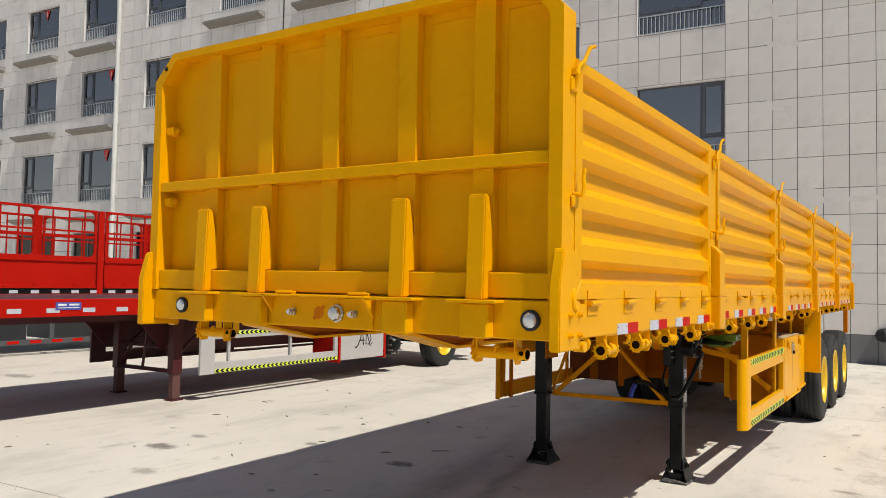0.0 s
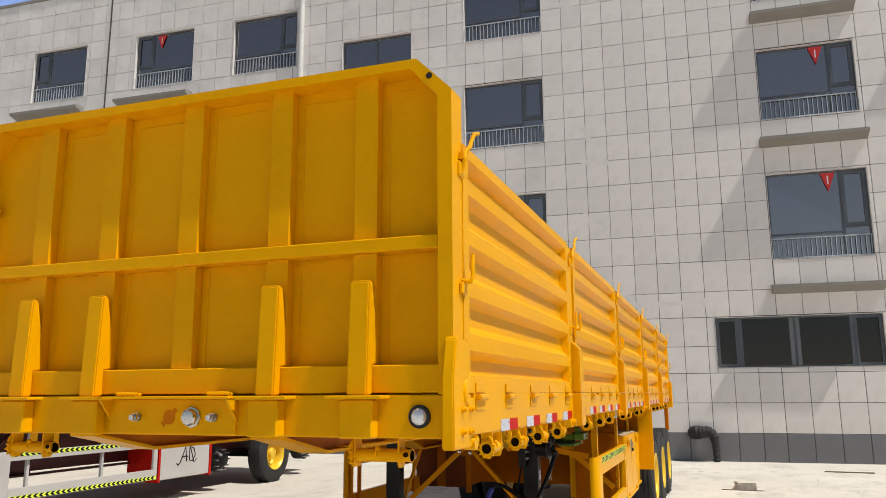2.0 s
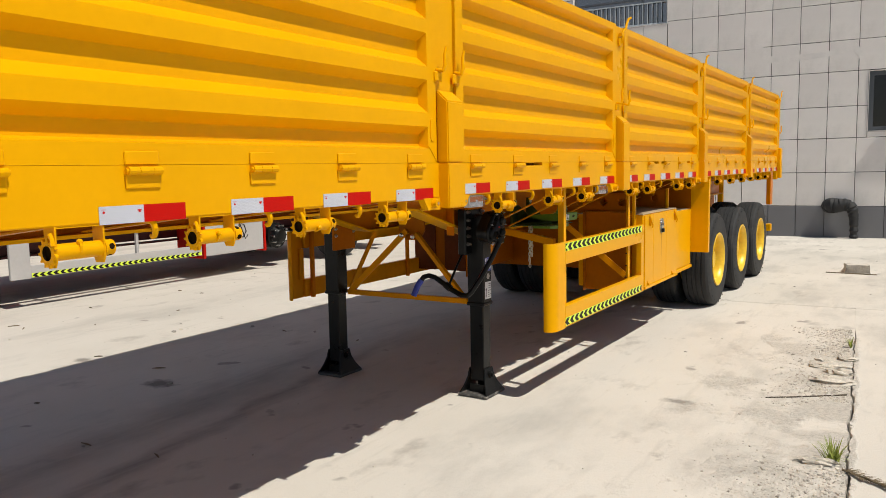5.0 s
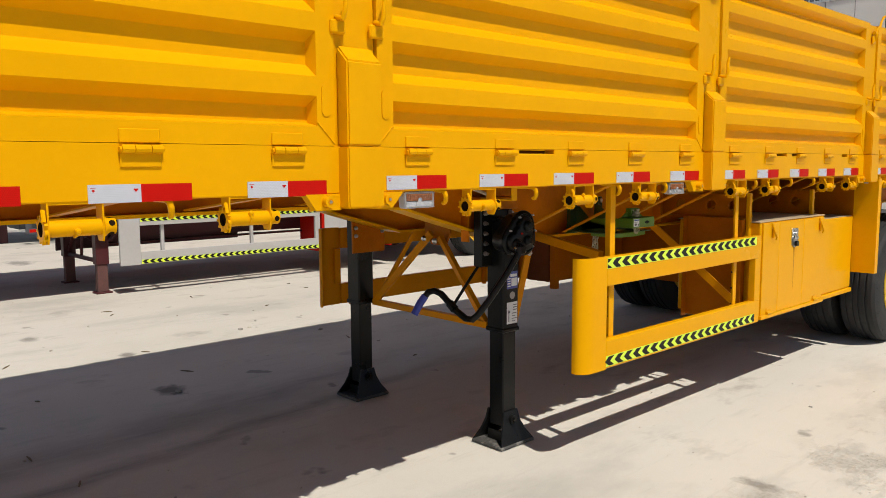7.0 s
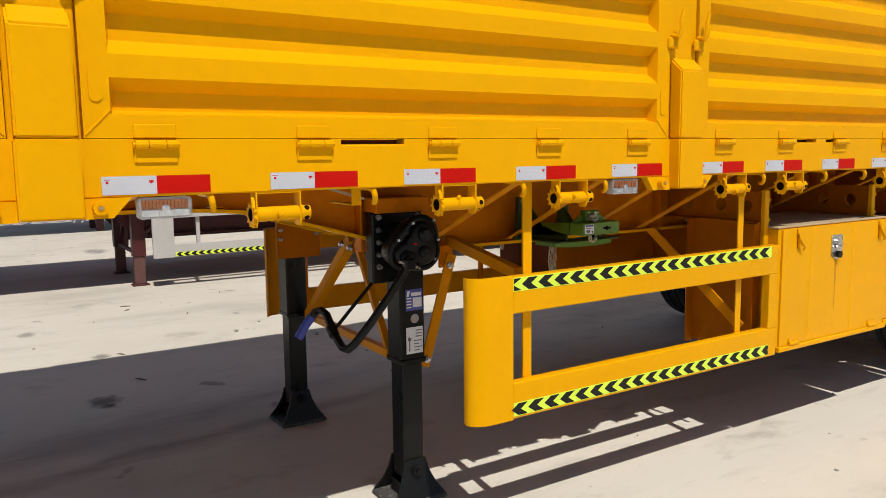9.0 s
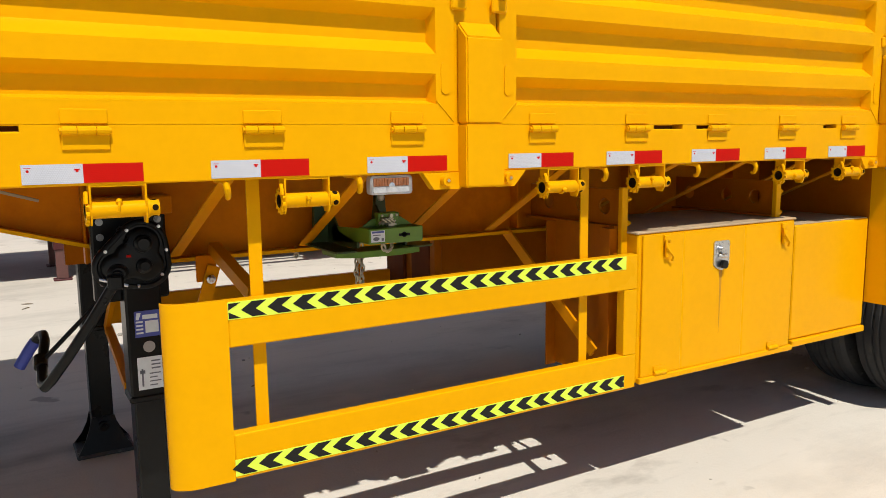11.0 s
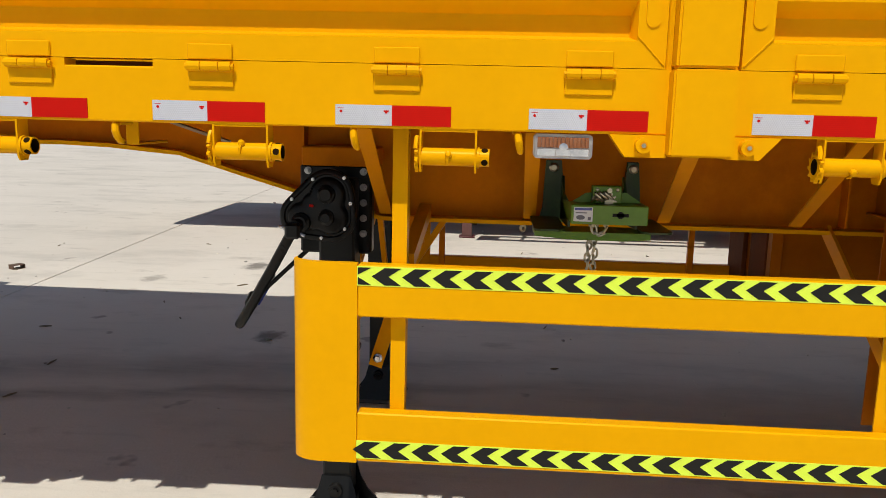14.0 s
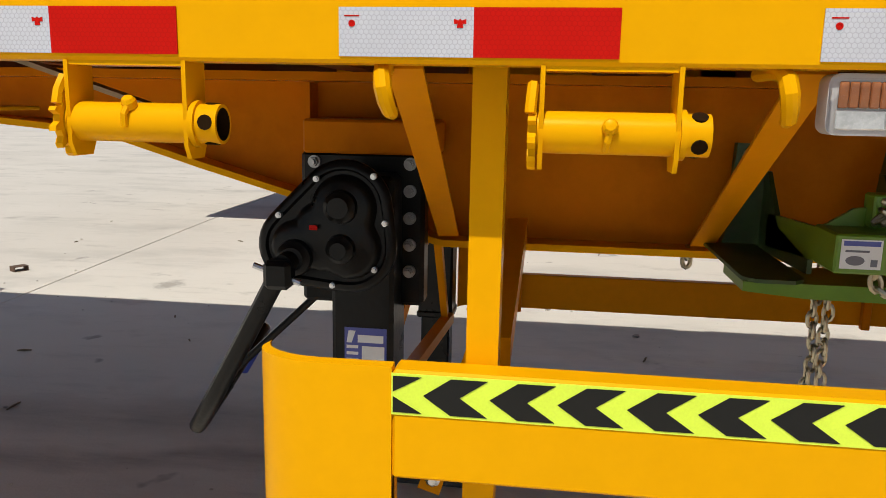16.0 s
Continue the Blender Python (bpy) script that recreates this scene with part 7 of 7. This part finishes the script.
# dry straws and slivers of wood scattered on the yard
for i in range(22):
    x, y, a, l_ = rnd.uniform(-8.5, -2.6), rnd.uniform(2.2, 8.8), rnd.uniform(0, 3.1), rnd.uniform(0.03, 0.11)
    d = Vector((math.cos(a), math.sin(a), 0)) * l_
    bm = B()
    tube(bm, [(0, 0, 0.004), tuple(d * 0.5 + Vector((0.004, 0, 0.006))), tuple(d) [:2] + (0.004,)], 0.004, 5, radii=[0.003, 0.006, 0.003])
    tagged(part("straw", bm, DRY, None, m=Matrix.Translation((x, y, 0))), "short dry straw on the concrete", "straw", "straws on the yard")
# black ribbed duct elbow coming out of the building's foot
bm = B()
path = ((-0.74, 0.1, 0.55, 0.13), (-0.72, -0.03, 0.58, 0.15), (-0.66, -0.17, 0.59, 0.155), (-0.54, -0.2, 0.59, 0.145), (-0.42, -0.2, 0.61, 0.13), (-0.31, -0.2, 0.57, 0.12), (-0.25, -0.2, 0.46, 0.1),
        (-0.23, -0.2, 0.3, 0.085), (-0.225, -0.2, 0.1, 0.075), (-0.225, -0.2, -0.105, 0.075))
pts, radii = [], []
for p, q in zip(path, path[1:]):
    for k in range(5):
        f = k / 5
        pts.append(Vector(p[:3]).lerp(Vector(q[:3]), f) + Vector((0, 0, 0.006 * math.sin(len(pts) * 2.3))))
        radii.append(p[3] + (q[3] - p[3]) * f + (0.012 if len(pts) % 3 == 0 else 0.0) + 0.006 * math.sin(len(pts) * 1.7))
pts.append(Vector(path[-1][:3]))
radii.append(path[-1][3])
tube(bm, pts, 0.1, 16, radii=radii)
tagged(part("duct_elbow", bm, RUBBER, None, m=WALL), "black ribbed duct elbow at the foot of the wall", "duct")

# ---- wall panels: the nearest ones singly, the rest joined ----
Z0 = 0.57
COLS = [-4.235 + 0.57 * k for k in range(-65, 10)] + [1.42 + 0.605 * k for k in range(21)]
COURSES = [Z0, 1.30, 2.03, 2.70, 3.435, 4.085, 4.87, 5.62, 6.37, 7.09, 7.79, 8.49, 9.14, 9.845, 10.48, 11.13, 11.83, 12.49, 13.16, 13.83, 14.5, 15.15, ROOF]
cells = []
def clipped(u0, u1, z0, z1):
    """Cut a panel to what the openings leave of it."""
    todo = [(u0, u1, z0, z1)]
    for a, b, c, d, _ in openings:
        nxt = []
        for p, q, r, s in todo:
            if q <= a or p >= b or s <= c or r >= d:
                nxt.append((p, q, r, s))
                continue
            if p < a: nxt.append((p, a, r, s))
            if q > b: nxt.append((b, q, r, s))
            p2, q2 = max(p, a), min(q, b)
            if r < c: nxt.append((p2, q2, r, c))
            if s > d: nxt.append((p2, q2, d, s))
        todo = nxt
    return [t for t in todo if t[1] - t[0] > 0.04 and t[3] - t[2] > 0.04]


near, far_tiles = [], []
for u, u2 in zip(COLS, COLS[1:]):
    if u2 <= LEFT or u >= RIGHT:
        continue
    for z, z2 in zip(COURSES, COURSES[1:]):
        for c in clipped(max(u, LEFT), min(u2, RIGHT), z, z2):
            (near if -4.3 < u < 6.5 and z < 13 else far_tiles).append(c)
near.sort(key=lambda c: (abs(c[0] - 0.5) + c[2]))
far_tiles += near[300:]
near = near[:300]
gap = 0.0065
whole = {}
rnd = random.Random(5)
wall_ob = next(o for o in building.children if o.name.startswith("wall"))


def tile_into(bm, u0, u1, z0, z1, d=0.0):
    e = 0.004
    o = [(u0 + gap, z0 + gap), (u1 - gap, z0 + gap), (u1 - gap, z1 - gap), (u0 + gap, z1 - gap)]
    i = [(u0 + gap + e, z0 + gap + e), (u1 - gap - e, z0 + gap + e), (u1 - gap - e, z1 - gap - e), (u0 + gap + e, z1 - gap - e)]
    b = [bm.verts.new((p, 0.03, q)) for p, q in o]
    m_ = [bm.verts.new((p, 0.004 - d, q)) for p, q in o]
    f = [bm.verts.new((p, 0.0 - d, q)) for p, q in i]
    for k in range(4):
        bm.faces.new((b[k], b[(k + 1) % 4], m_[(k + 1) % 4], m_[k]))
        bm.faces.new((m_[k], m_[(k + 1) % 4], f[(k + 1) % 4], f[k]))
    bm.faces.new(f)


for u0, u1, z0, z1 in near:
    key = (round(u1 - u0, 3), round(z1 - z0, 3))
    if key not in whole:
        bm = B()
        tile_into(bm, -key[0] / 2, key[0] / 2, -key[1] / 2, key[1] / 2)
        whole[key] = mesh_of(bm, "tile", 0)
    m = WALL @ Matrix.Translation(((u0 + u1) / 2, rnd.uniform(-0.0015, 0.0015), (z0 + z1) / 2)) @ Matrix.Rotation(rnd.uniform(-0.0025, 0.0025), 4, "Z") @ Matrix.Rotation(rnd.uniform(-0.0025, 0.0025), 4, "X")
    put("tile", whole[key], TILE, wall_ob, m)
bm = B()
for c in far_tiles:
    tile_into(bm, *c, d=rnd.uniform(-0.001, 0.001))
tagged(part("cladding", bm, TILE_FAR, wall_ob, "pale grey stone cladding panels", m=WALL, smooth=0), kind="stuff")
skirt = {}
for u, u2 in zip(COLS, COLS[1:]):
    if u < -8 or u >= RIGHT:
        continue
    a, b = u, min(u2, RIGHT)
    key = round(b - a, 3)
    if key not in skirt:
        bm = B()
        tile_into(bm, -key / 2, key / 2, FOOT, Z0)
        skirt[key] = mesh_of(bm, "skirting_tile", 0)
    put("skirting_tile", skirt[key], SKIRT, wall_ob, WALL @ Matrix.Translation(((a + b) / 2, -0.008, 0)))
bm = B()
tile_into(bm, LEFT, COLS[[c > -8 for c in COLS].index(True)], FOOT, Z0, d=0.008)
part("skirting_tile", bm, SKIRT, wall_ob, m=WALL, smooth=0)
